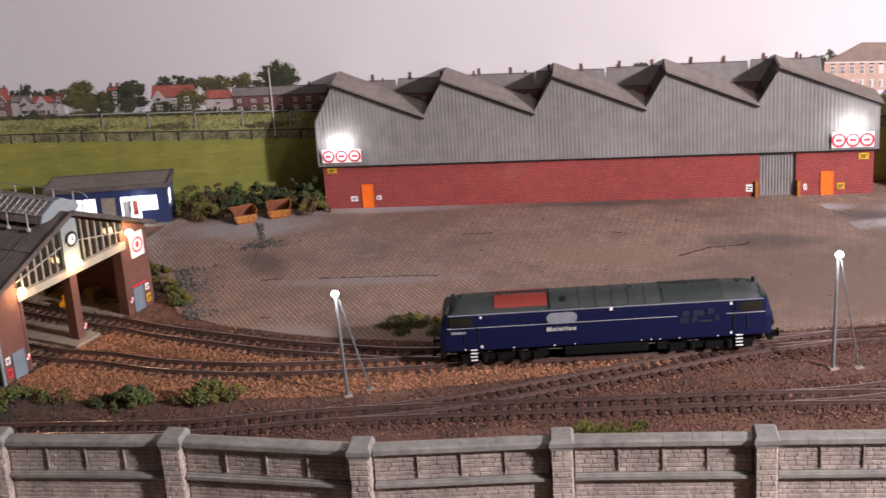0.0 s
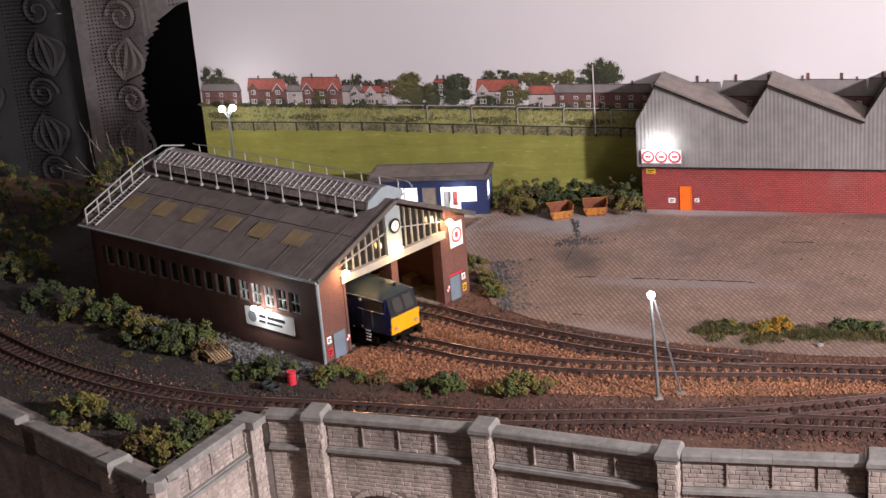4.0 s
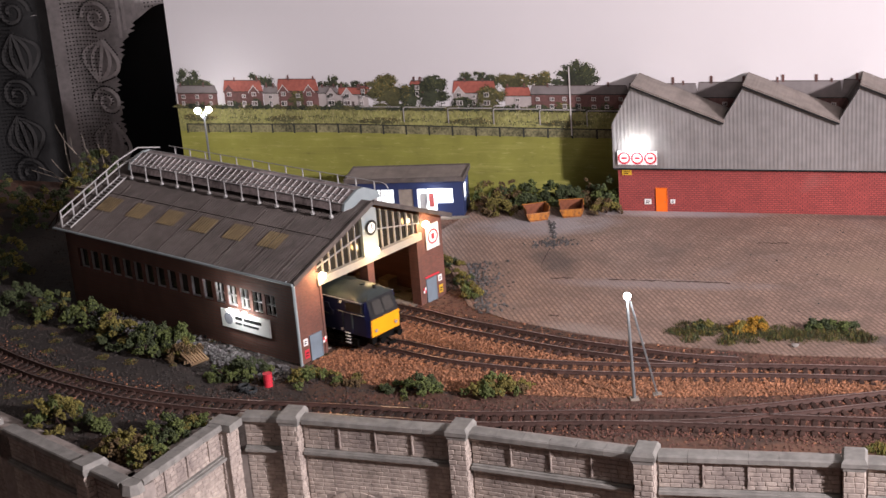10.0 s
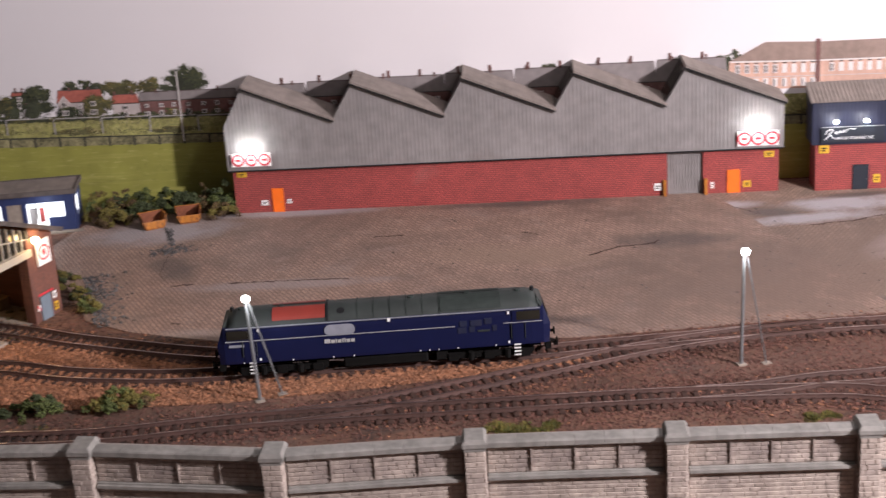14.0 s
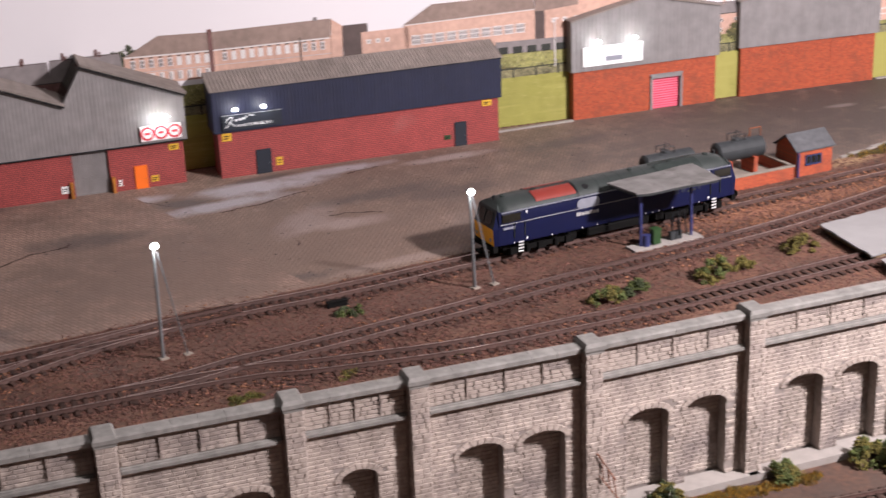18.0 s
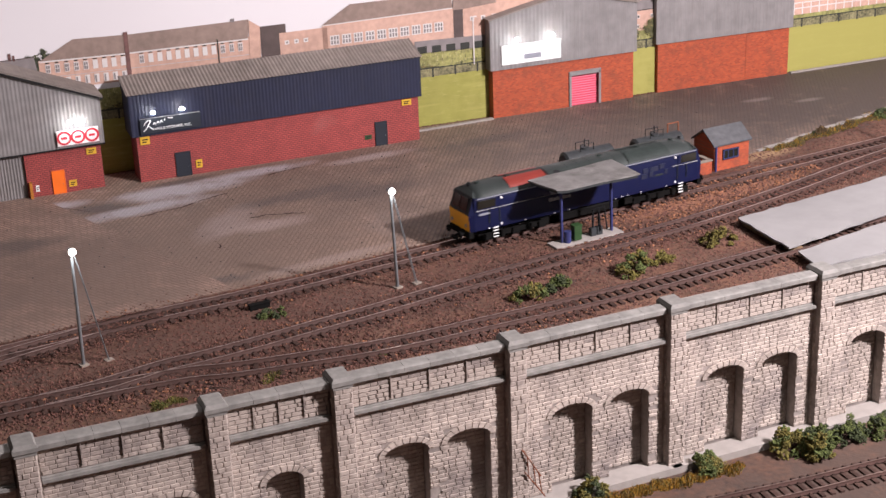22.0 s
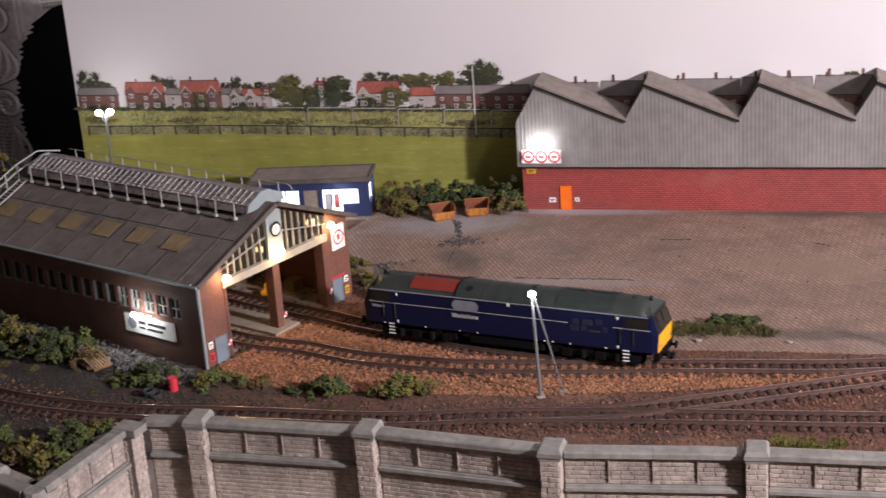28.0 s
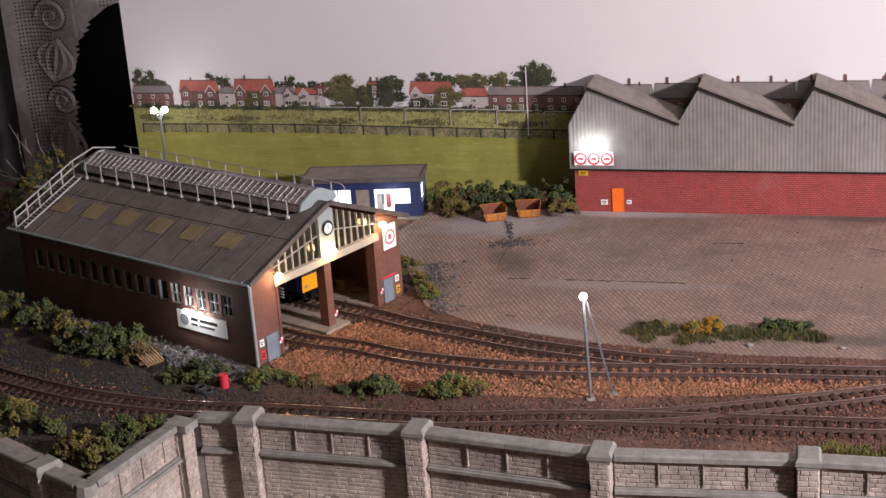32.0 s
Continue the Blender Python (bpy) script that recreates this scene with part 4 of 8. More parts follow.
def ring_sign(t, x0, x1, z0, z1, y):
    s = board(t, "sign", x0, x1, z0, z1, y, white_paint, "white signboard with three red rings")
    c, h = (z0 + z1) / 2, (z1 - z0) / 2
    for i in range(3):
        x = x0 + (x1 - x0) * (i + 0.5) / 3
        bm = bmesh.new(); disc(bm, (x, c), h * 0.94, y - 0.0014, 24, 0.70); part("ring", bm, red_paint, s)
        bm = bmesh.new(); cube(bm, x - h * 0.4, x + h * 0.4, y - 0.0015, y - 0.0012, c - h * 0.16, c + h * 0.16); part("bar", bm, red_paint, s)


def door(t, x0, x1, h, y, material, label):
    d = board(t, "door", x0, x1, 0.0, h, y, material, label, 0.0008)
    for xa, xb, za, zb in ((x0 - 0.0006, x0, 0, h + 0.0006), (x1, x1 + 0.0006, 0, h + 0.0006), (x0, x1, h, h + 0.0006)):
        bm = bmesh.new(); cube(bm, xa, xb, y - 0.0011, y, za, zb); part("frame", bm, material, d)
    bm = bmesh.new(); ball(bm, (x1 - 0.0015, y - 0.0012, h * 0.45), 0.0004); part("handle", bm, pole_grey, d)


def warehouse():
    w = thing("warehouse", along(WH_A, WH_B), "long warehouse of red brick and grey ribbed cladding, sawtooth roof", "warehouse")
    L, D = 0.5085, 0.043
    bm = bmesh.new()
    cube(bm, 0, 0.406, 0.001, D, 0, 0.043); cube(bm, 0.439, L, 0.001, D, 0, 0.043); cube(bm, 0.406, 0.439, 0.001, D, 0.042, 0.043)
    part("brick_wall", bm, red_brick, w)
    peaks = [0.016, 0.118, 0.2205, 0.3225, 0.4235]
    knots = [(-0.004, 0.086)]
    for k, p in enumerate(peaks):
        knots.append((p, 0.1218))
        knots.append(((peaks[k + 1] - 0.0200) if k < 4 else 0.5125, 0.0880 if k < 4 else 0.086))
    xs, zs = [k[0] for k in knots], [k[1] for k in knots]
    top = lambda x: float(np.interp(x - 0.004, xs, zs))
    bm = bmesh.new(); sheet(bm, (-0.004, -0.0010, 0), (1, 0, 0), 0.5165, (0, 0, 1), (0, -1, 0), 0.0036, 0.00026, lambda x: 0.0432, top); part("cladding", bm, grey_clad, w, "grey ribbed sheet cladding")
    bm = bmesh.new(); upright(bm, [(-0.004, 0.0431), (0.5125, 0.0431)] + knots[::-1], -0.0008, D); part("gable_frame", bm, grey_clad, w)
    bm = bmesh.new(); cube(bm, -0.004, 0.5125, -0.0022, 0.001, 0.0425, 0.0436); part("drip_rail", bm, black_paint, w)
    for k, (a, b) in enumerate(zip(knots[1::2], knots[2::2])):
        bm = bmesh.new()
        d = Vector((b[0] - a[0] + 0.003, 0, b[1] - a[1] - 0.001))
        ln = d.length; d.normalize(); up = Vector((-d.z, 0, d.x))
        o = Vector((a[0] - 0.001, -0.004, a[1] + 0.001))
        q = [o, o + d * ln, o + d * ln + up * 0.0020, o + up * 0.0020]
        lo = [bm.verts.new(v) for v in q]
        hi = [bm.verts.new(v + Vector((0, D + 0.004, 0))) for v in q]
        bm.faces.new(lo); bm.faces.new(hi[::-1])
        for j in range(4):
            bm.faces.new((lo[(j + 1) % 4], lo[j], hi[j], hi[(j + 1) % 4]))
        sheet(bm, o + up * 0.0021 + Vector((0, 0, 0)), d, ln, (0, 1, 0), up, 0.0034, 0.00015, lambda x: 0, lambda x: D + 0.004)
        part("roof_slope", bm, roof_felt, w, "weathered grey-brown roof sheet")
        bm = bmesh.new()
        q = [o - up * 0.0012, o + d * ln - up * 0.0012, o + d * ln + up * 0.0004, o + up * 0.0004]
        lo = [bm.verts.new(v - Vector((0, 0.0006, 0))) for v in q]
        hi = [bm.verts.new(v + Vector((0, 0.0020, 0))) for v in q]
        bm.faces.new(lo); bm.faces.new(hi[::-1])
        for j in range(4):
            bm.faces.new((lo[(j + 1) % 4], lo[j], hi[j], hi[(j + 1) % 4]))
        part("bargeboard", bm, black_paint, w)
        if k < 4:
            c, e = b, knots[2 * k + 3]
            bm = bmesh.new()
            vs = [(c[0], 0.002, c[1]), (e[0], 0.002, e[1]), (e[0], D, e[1]), (c[0], D, c[1])]
            off = Vector((-0.0006, 0, 0.0006))
            bm.faces.new([bm.verts.new(Vector(v) + off) for v in vs])
            part("north_light", bm, glass_dark, w, "dark steep roof glazing")
    # openings and fittings
    bm = bmesh.new(); sheet(bm, (0.406, 0.004, 0), (1, 0, 0), 0.033, (0, 0, 1), (0, -1, 0), 0.0028, 0.0007, lambda x: 0, lambda x: 0.042); part("roller_door", bm, grey_clad, w, "grey ribbed loading door")
    door(w, 0.036, 0.0455, 0.0236, 0.001, orange_paint, "bright orange door")
    door(w, 0.462, 0.4725, 0.0225, 0.001, orange_paint, "bright orange door")
    for x in (0.4035, 0.4415):
        bm = bmesh.new(); cube(bm, x - 0.0013, x + 0.0013, -0.003, 0.001, 0, 0.016); part("bollard", bm, skip_yellow, w)
    ring_sign(w, 0.001, 0.038, 0.0478, 0.0605, -0.0025)
    ring_sign(w, 0.470, 0.5075, 0.0465, 0.0605, -0.0025)
    notice(w, 0.004, 0.0365, 0.009, 0.005, 0.0005, yellow_sign); notice(w, 0.495, 0.034, 0.009, 0.006, 0.0005, yellow_sign)
    notice(w, 0.0245, 0.008, 0.0065, 0.005, 0.0005, white_paint); notice(w, 0.049, 0.009, 0.0045, 0.004, 0.0005, white_paint); notice(w, 0.476, 0.006, 0.007, 0.006, 0.0005, yellow_sign)
    notice(w, 0.394, 0.006, 0.0065, 0.007, 0.0005, white_paint); notice(w, 0.446, 0.006, 0.003, 0.006, 0.0005, white_paint)
    floodlight(w, 0.013, 0.0640, -0.002, 0.014); floodlight(w, 0.024, 0.0640, -0.002, 0.014)
    floodlight(w, 0.483, 0.0640, -0.002, 0.014); floodlight(w, 0.494, 0.0640, -0.002, 0.014)


warehouse()


def storage_unit():
    w = thing("storage_unit", along(BLUE_A, BLUE_B), "storage building of red brick and navy cladding, grey-brown roof", "building")
    L = between(BLUE_A, BLUE_B)
    D = 0.03
    bm = bmesh.new(); cube(bm, 0, L, 0.001, D, 0, 0.0455); part("brick_wall", bm, red_brick, w)
    bm = bmesh.new(); sheet(bm, (-0.004, -0.001, 0), (1, 0, 0), L + 0.007, (0, 0, 1), (0, -1, 0), 0.0034, 0.00018, lambda x: 0.0455, lambda x: 0.086); part("cladding", bm, navy, w, "navy blue ribbed cladding")
    bm = bmesh.new(); cube(bm, -0.004, L + 0.003, -0.0009, D, 0.0452, 0.0858); part("cladding_frame", bm, navy, w)
    bm = bmesh.new()
    up = Vector((0, 0.033, 0.0105)).normalized()
    sheet(bm, (-0.006, -0.004, 0.0855), (1, 0, 0), L + 0.010, up, (0, -0.3, 0.95), 0.0036, 0.0007, lambda x: 0, lambda x: 0.0365); part("roof", bm, roof_felt, w, "weathered grey-brown ribbed roof")
    for x in (-0.0045, L + 0.0025):
        bm = bmesh.new()
        q = [(-0.001, 0.0855), (D, 0.0855), (D, 0.0965)]
        lo = [bm.verts.new((x, y, z)) for y, z in q]; hi = [bm.verts.new((x + 0.001, y, z)) for y, z in q]
        bm.faces.new(lo[::-1]); bm.faces.new(hi)
        for j in range(3):
            bm.faces.new((lo[j], lo[(j + 1) % 3], hi[(j + 1) % 3], hi[j]))
        part("gable", bm, navy, w)
    door(w, 0.0345, 0.048, 0.024, 0.001, door_navy, "dark blue-black door")
    door(w, 0.2335, 0.245, 0.0248, 0.001, door_navy, "dark blue-black door")
    s = board(w, "sign", 0.004, 0.0605, 0.0480, 0.0625, -0.0022, door_navy, "dark navy signboard with white lettering")
    bm = bmesh.new(); cube(bm, 0.004, 0.0605, -0.0036, -0.0034, 0.0621, 0.0625); part("edge", bm, pale_metal, s)
    strokes = [[(0.0065, 0.0505), (0.0095, 0.0530), (0.0125, 0.0575), (0.0140, 0.0600), (0.0115, 0.0605), (0.0085, 0.0585), (0.0075, 0.0560)], [(0.0105, 0.0560), (0.0135, 0.0535), (0.0160, 0.0512)]]
    strokes += [[(0.0160 + 0.0034 * k, 0.0560 + 0.0006 * k), (0.0172 + 0.0034 * k, 0.0582 + 0.0006 * k), (0.0182 + 0.0034 * k, 0.0558 + 0.0006 * k)] for k in range(3)] + [[(0.0275, 0.0605), (0.0265, 0.0585)], [(0.0300, 0.0608), (0.0325, 0.0600), (0.0345, 0.0602)]]
    for line_ in strokes:
        bm = bmesh.new()
        for (xa, za), (xb, zb) in zip(line_, line_[1:]):
            rod(bm, (xa, -0.0036, za), (xb, -0.0036, zb), 0.00042, 5)
        part("script_stroke", bm, white_paint, s)
    lettering("VAN & STORAGE, INC.", 0.0035, (0.0165, -0.0036, 0.0506), white_paint, s)
    notice(w, 0.003, 0.037, 0.009, 0.0075, 0.0005, yellow_sign); notice(w, 0.262, 0.038, 0.010, 0.006, 0.0005, yellow_sign); notice(w, 0.053, 0.007, 0.006, 0.008, 0.0005, yellow_sign); notice(w, 0.222, 0.009, 0.007, 0.0045, 0.0005, bin_green)
    floodlight(w, 0.016, 0.0635, -0.002, 0.010); floodlight(w, 0.043, 0.0635, -0.002, 0.010)


storage_unit()


def trade_unit(a, b, hb, sign):
    w = thing("trade_unit", along(a, b), "gabled trade unit of orange brick, grey cladding" + (", pink roller door" if sign else ""), "building", "trade units by the backdrop")
    L = between(a, b)
    D = 0.012
    gap = [(0.087, 0.123)] if sign else []
    bm = bmesh.new()
    if sign:
        cube(bm, 0, 0.087, 0.001, D, 0, hb); cube(bm, 0.123, L, 0.001, D, 0, hb); cube(bm, 0.087, 0.123, 0.001, D, 0.036, hb)
    else:
        cube(bm, 0, L * 0.664, 0.001, D, 0, hb); cube(bm, L * 0.668, L, 0.0016, D, 0, hb)
    part("brick_wall", bm, orange_brick, w)
    top = lambda x: 0.104 + 0.0165 * (1 - abs(2 * x / (L + 0.006) - 1))
    bm = bmesh.new(); sheet(bm, (-0.003, -0.0008, 0), (1, 0, 0), L + 0.006, (0, 0, 1), (0, -1, 0), 0.0044, 0.0004, lambda x: hb, top); part("cladding", bm, grey_clad, w, "smooth grey cladding")
    bm = bmesh.new(); upright(bm, [(-0.003, hb - 0.0002), (L + 0.003, hb - 0.0002), (L + 0.003, 0.1038), (L / 2, 0.1203), (-0.003, 0.1038)], -0.0007, D); part("gable_frame", bm, grey_clad, w)
    for sgn in (-1, 1):
        bm = bmesh.new()
        x0, x1 = (-0.005, L / 2) if sgn < 0 else (L / 2, L + 0.005)
        z0, z1 = (0.1035, 0.1212) if sgn < 0 else (0.1212, 0.1035)
        upright(bm, [(x0, z0), (x1, z1), (x1, z1 + 0.0015), (x0, z0 + 0.0015)], -0.003, D); part("roof_edge", bm, roof_felt, w)
    if sign:
        bm = bmesh.new(); sheet(bm, (0.089, 0.004, 0.0005), (0, 0, 1), 0.034, (1, 0, 0), (0, -1, 0), 0.0026, 0.0005, lambda x: 0, lambda x: 0.032)
        for f in bm.faces:
            f.normal_flip()
        part("roller_door", bm, pink_paint, w, "pink roller shutter door")
        for x0, x1, z0, z1 in ((0.0865, 0.089, 0, 0.037), (0.121, 0.1235, 0, 0.037), (0.0865, 0.1235, 0.0345, 0.039)):
            board(w, "door_frame", x0, x1, z0, z1, 0.002, grey_clad, "", 0.003)
        s = board(w, "sign", 0.009, 0.076, 0.0565, 0.0765, -0.0015, white_paint, "white signboard with one grey lettering bar")
        bm = bmesh.new(); cube(bm, 0.034, 0.053, -0.0031, -0.0027, 0.0605, 0.0655); part("bar", bm, loco_silver, s)
        floodlight(w, 0.024, 0.0780, -0.002, 0.022); floodlight(w, 0.064, 0.0780, -0.002, 0.022)


trade_unit(UNIT_A, UNIT_B, 0.0515, True)
trade_unit(UNIT2_A, UNIT2_B, 0.054, False)


# ---- engine shed ----
def board_x(t, name, x, y0, y1, z0, z1, material, label=""):
    bm = bmesh.new(); cube(bm, x, x + 0.0012, y0, y1, z0, z1)
    return part(name, bm, material, t, label)


def engine_shed():
    w = thing("engine_shed", along(SHED_A, SHED_B), "two-road brown brick engine shed with glazed gable and ridge walkway", "engine shed")
    W, D, E, A = 0.1716, 0.278, 0.071, 0.106
    C = W / 2
    T = 0.006
    # piers of the open front, in lighter faces towards the yard
    for x0, x1, nm in ((0, 0.026, "pier"), (0.1415, W, "pier")):
        bm = bmesh.new(); cube(bm, x0, x1, 0, 0.010, 0, E - 0.001); part(nm, bm, shed_brick, w)
    bm = bmesh.new(); cube(bm, 0.0803, 0.0877, 0.0, 0.009, 0, 0.057); part("centre_pier", bm, shed_brick, w)
    for x in (0.026, 0.1395):
        bm = bmesh.new(); cube(bm, x - 0.0002, x + 0.0022, -0.0006, 0.009, 0.0, 0.0565); part("jamb", bm, shed_brick, w)
    # side wall towards the wall line, with its window row
    n = 17
    y0, y1, z0, z1 = 0.022, 0.264, 0.0345, 0.0515
    bm = bmesh.new()
    cube(bm, 0, T, 0.010, D, 0, z0); cube(bm, 0, T, 0.010, D, z1, E - 0.001); cube(bm, 0, T, 0.010, y0, z0, z1); cube(bm, 0, T, y1, D, z0, z1)
    part("side_wall", bm, shed_brick, w)
    for i in range(n):
        a = y0 + (y1 - y0) * i / n
        b = y0 + (y1 - y0) * (i + 1) / n
        if i:
            bm = bmesh.new(); cube(bm, 0.0002, T, a - 0.0026, a + 0.0008, z0, z1); part("window_pier", bm, shed_brick, w)
        win = board_x(w, "window", 0.0032, a + 0.001, b - 0.0028, z0, z1, glass_dark, "tall narrow white-framed window")
        bars = [(a + 0.0008, a + 0.0016, z0, z1), (b - 0.0032, b - 0.0026, z0, z1), (a + 0.001, b - 0.003, z0, z0 + 0.0007), (a + 0.001, b - 0.003, z1 - 0.0006, z1)]
        if i < 5:
            bars += [(a + 0.001, b - 0.003, (z0 + z1) / 2 - 0.0003, (z0 + z1) / 2 + 0.0003), ((a + b) / 2 - 0.0012, (a + b) / 2 - 0.0006, z0, z1)]
        for ya, yb, za, zb in bars:
            bm = bmesh.new(); cube(bm, 0.0012, 0.0034, ya, yb, za, zb); part("window_frame", bm, pale_metal, win)
    bm = bmesh.new(); cube(bm, W - T, W, 0.010, D, 0, E - 0.001); part("side_wall", bm, shed_brick, w)
    bm = bmesh.new(); upright(bm, [(0, 0), (W, 0), (W, E), (C, A - 0.003), (0, E)], D - 0.005, D); part("rear_wall", bm, shed_brick, w)
    bm = bmesh.new(); cube(bm, 0.006, W - 0.006, 0.004, D - 0.005, -0.001, 0.0006); part("shed_floor", bm, concrete, w, "stained concrete floor")
    bm = bmesh.new(); cube(bm, 0.070, 0.098, -0.006, D - 0.01, 0.0006, 0.0032); part("platform", bm, concrete, w)
    # lintel and glazed gable
    bm = bmesh.new(); cube(bm, 0.024, 0.1445, -0.002, 0.006, 0.0565, 0.0625); part("lintel", bm, cream, w, "cream painted lintel beam")
    slope = lambda x: E - 0.001 + (A - E) * (1 - abs(x - C) / C)
    for sgn, xa, xb in ((-1, 0.026, 0.078), (1, 0.094, 0.1455)):
        g = bmesh.new()
        pts = [(xa, 0.0625), (xb, 0.0625), (xb, slope(xb) - 0.004), (xa, slope(xa) - 0.004)]
        upright(g, pts, 0.0022, 0.0030)
        gl = part("gable_glazing", g, glass_dark, w, "dark glazing with pale bars")
        m = 7
        for i in range(m + 1):
            x = xa + (xb - xa) * i / m
            bm = bmesh.new(); cube(bm, x - 0.0003, x + 0.0003, 0.0006, 0.0032, 0.0625, slope(x) - 0.0035); part("glazing_bar", bm, pale_metal, gl)
        bm = bmesh.new()
        za = 0.0625 + (slope(xa) - 0.004 - 0.0625) * 0.5; zb = 0.0625 + (slope(xb) - 0.004 - 0.0625) * 0.5
        upright(bm, [(xa, za), (xb, zb), (xb, zb + 0.0005), (xa, za + 0.0005)], 0.0006, 0.0022); part("glazing_bar", bm, pale_metal, gl)
        for x0, x1 in ((0, 0.026),) if sgn < 0 else ((0.1455, W),):
            bm = bmesh.new(); upright(bm, [(x0, E - 0.001), (x1, E - 0.001), (x1, slope(x1) - 0.002), (x0, slope(x0) - 0.001)], 0.0, 0.006); part("gable_end", bm, shed_brick, w)
    bm = bmesh.new(); upright(bm, [(0.0775, 0.0625), (0.0945, 0.0625), (0.0945, slope(0.0945) - 0.003), (C, A - 0.004), (0.0775, slope(0.0775) - 0.003)], -0.001, 0.005); part("gable_post", bm, vent_grey, w, "grey centre panel of the gable")
    bm = bmesh.new(); disc(bm, (0.0862, 0.0845), 0.0062, -0.0024, 24); ck = part("clock", bm, black_paint, w, "round clock with black rim and white face")
    bm = bmesh.new(); disc(bm, (0.0862, 0.0845), 0.0042, -0.0027, 24); part("clock_face", bm, white_paint, ck)
    for (dx, dz) in ((0.0, 0.0034), (0.0018, -0.0014)):
        bm = bmesh.new(); rod(bm, (0.0862, -0.0029, 0.0845), (0.0862 + dx, -0.0029, 0.0845 + dz), 0.0003, 5); part("clock_hand", bm, black_paint, ck)
    # roof: two ribbed slopes, verges, gutters
    for sgn in (-1, 1):
        run = Vector((C * sgn, 0, A - E)); ln = run.length
        upv = Vector((-sgn * C, 0, A - E)).normalized()
        nrm = Vector((sgn * (A - E), 0, C)).normalized()
        eave = Vector((C + sgn * (C + 0.006), -0.006, E - 0.0022))
        L = D + 0.012
        bm = bmesh.new()
        if sgn < 0:
            sheet(bm, eave, (0, 1, 0), L, upv, nrm, 0.0030, 0.0006, lambda x: 0, lambda x: ln + 0.0065)
        else:
            sheet(bm, eave + Vector((0, L, 0)), (0, -1, 0), L, upv, nrm, 0.0030, 0.0006, lambda x: 0, lambda x: ln + 0.0065)
        part("roof_slope", bm, shed_roof_mat, w, "dark weathered ribbed roof sheets")
        bm = bmesh.new()
        q = [eave + nrm * -0.0016, eave + upv * (ln + 0.0065) + nrm * -0.0016, eave + upv * (ln + 0.0065) + nrm * -0.0002, eave + nrm * -0.0002]
        lo = [bm.verts.new(v) for v in q]; hi = [bm.verts.new(v + Vector((0, L, 0))) for v in q]
        for ring in (lo, hi[::-1]):
            bm.faces.new(ring)
        for j in range(4):
            bm.faces.new((lo[j], lo[(j + 1) % 4], hi[(j + 1) % 4], hi[j]))
        bmesh.ops.recalc_face_normals(bm, faces=bm.faces)
        part("roof_deck", bm, shed_roof_mat, w)
        bm = bmesh.new()
        q = [eave + nrm * -0.002, eave + upv * (ln + 0.006) + nrm * -0.002, eave + upv * (ln + 0.006) + nrm * 0.0016, eave + nrm * 0.0016]
        lo = [bm.verts.new(v) for v in q]; hi = [bm.verts.new(v + Vector((0, -0.0016, 0))) for v in q]
        for ring in (lo, hi[::-1]):
            bm.faces.new(ring)
        for j in range(4):
            bm.faces.new((lo[j], lo[(j + 1) % 4], hi[(j + 1) % 4], hi[j]))
        bmesh.ops.recalc_face_normals(bm, faces=bm.faces)
        part("bargeboard", bm, shed_roof_mat, w)
        bm = bmesh.new(); rod(bm, (eave.x + sgn * 0.0006, -0.006, eave.z - 0.0008), (eave.x + sgn * 0.0006, D + 0.006, eave.z - 0.0008), 0.0011, 8); part("gutter", bm, vent_grey, w, "grey gutter")
        if sgn < 0:
            for i in range(6):
                y = 0.044 + i * 0.0400
                o = eave + Vector((0, y, 0)) + upv * 0.029 + nrm * 0.0008
                bm = bmesh.new()
                sheet(bm, o, (0, 1, 0), 0.0215, upv, nrm, 0.0030, 0.0006, lambda x: 0, lambda x: 0.0175)
                part("skylight", bm, skylight_mat, w, "ochre translucent skylight")
            for u_, y_ in [(0.0515, None)] + [(None, 0.020 + 0.0335 * q_) for q_ in range(9)]:
                bm = bmesh.new()
                a_ = eave + nrm * 0.0007 + (upv * u_ if u_ else Vector((0, y_, 0)))
                b_ = a_ + (Vector((0, L, 0)) if u_ else upv * (ln * 0.72))
                rod(bm, a_, b_, 0.00035, 4)
                part("sheet_lap", bm, shed_roof_mat, w)
    bm = bmesh.new(); rod(bm, (-0.0015, -0.0012, 0), (-0.0015, -0.0012, 0.066), 0.0012, 8); rod(bm, (-0.0015, -0.0012, 0.066), (-0.006, 0.002, 0.069), 0.0012, 8); part("downpipe", bm, vent_grey, w, "pale grey downpipe")
    # ridge ventilator with its bars, posts and rails
    V0, V1, hw = 0.006, 0.262, 0.021
    bm = bmesh.new()
    q = [(C - hw, A - 0.004), (C - hw * 0.9, A + 0.0015), (C - 0.004, A + 0.0085), (C + 0.004, A + 0.0085), (C + hw * 0.9, A + 0.0015), (C + hw, A - 0.004)]
    upright(bm, q[::-1], V0, V1)
    bmesh.ops.recalc_face_normals(bm, faces=bm.faces)
    part("ridge_ventilator", bm, vent_glaze, w, "glazed ridge ventilator in pale bars")
    for yy in (V0 - 0.0015, V1):
        bm = bmesh.new(); upright(bm, [(x, z + 0.001) for x, z in q][::-1], yy, yy + 0.0024); bmesh.ops.recalc_face_normals(bm, faces=bm.faces); part("ventilator_end", bm, vent_grey, w, "pale blue-grey end plate")
    k = 40
    for i in range(k + 1):
        y = V0 + (V1 - V0) * i / k
        for sgn in (-1, 1):
            bm = bmesh.new(); rod(bm, (C + sgn * hw * 0.9, y, A + 0.002), (C + sgn * 0.004, y, A + 0.009), 0.00045, 5); part("ventilator_bar", bm, pale_metal, w)
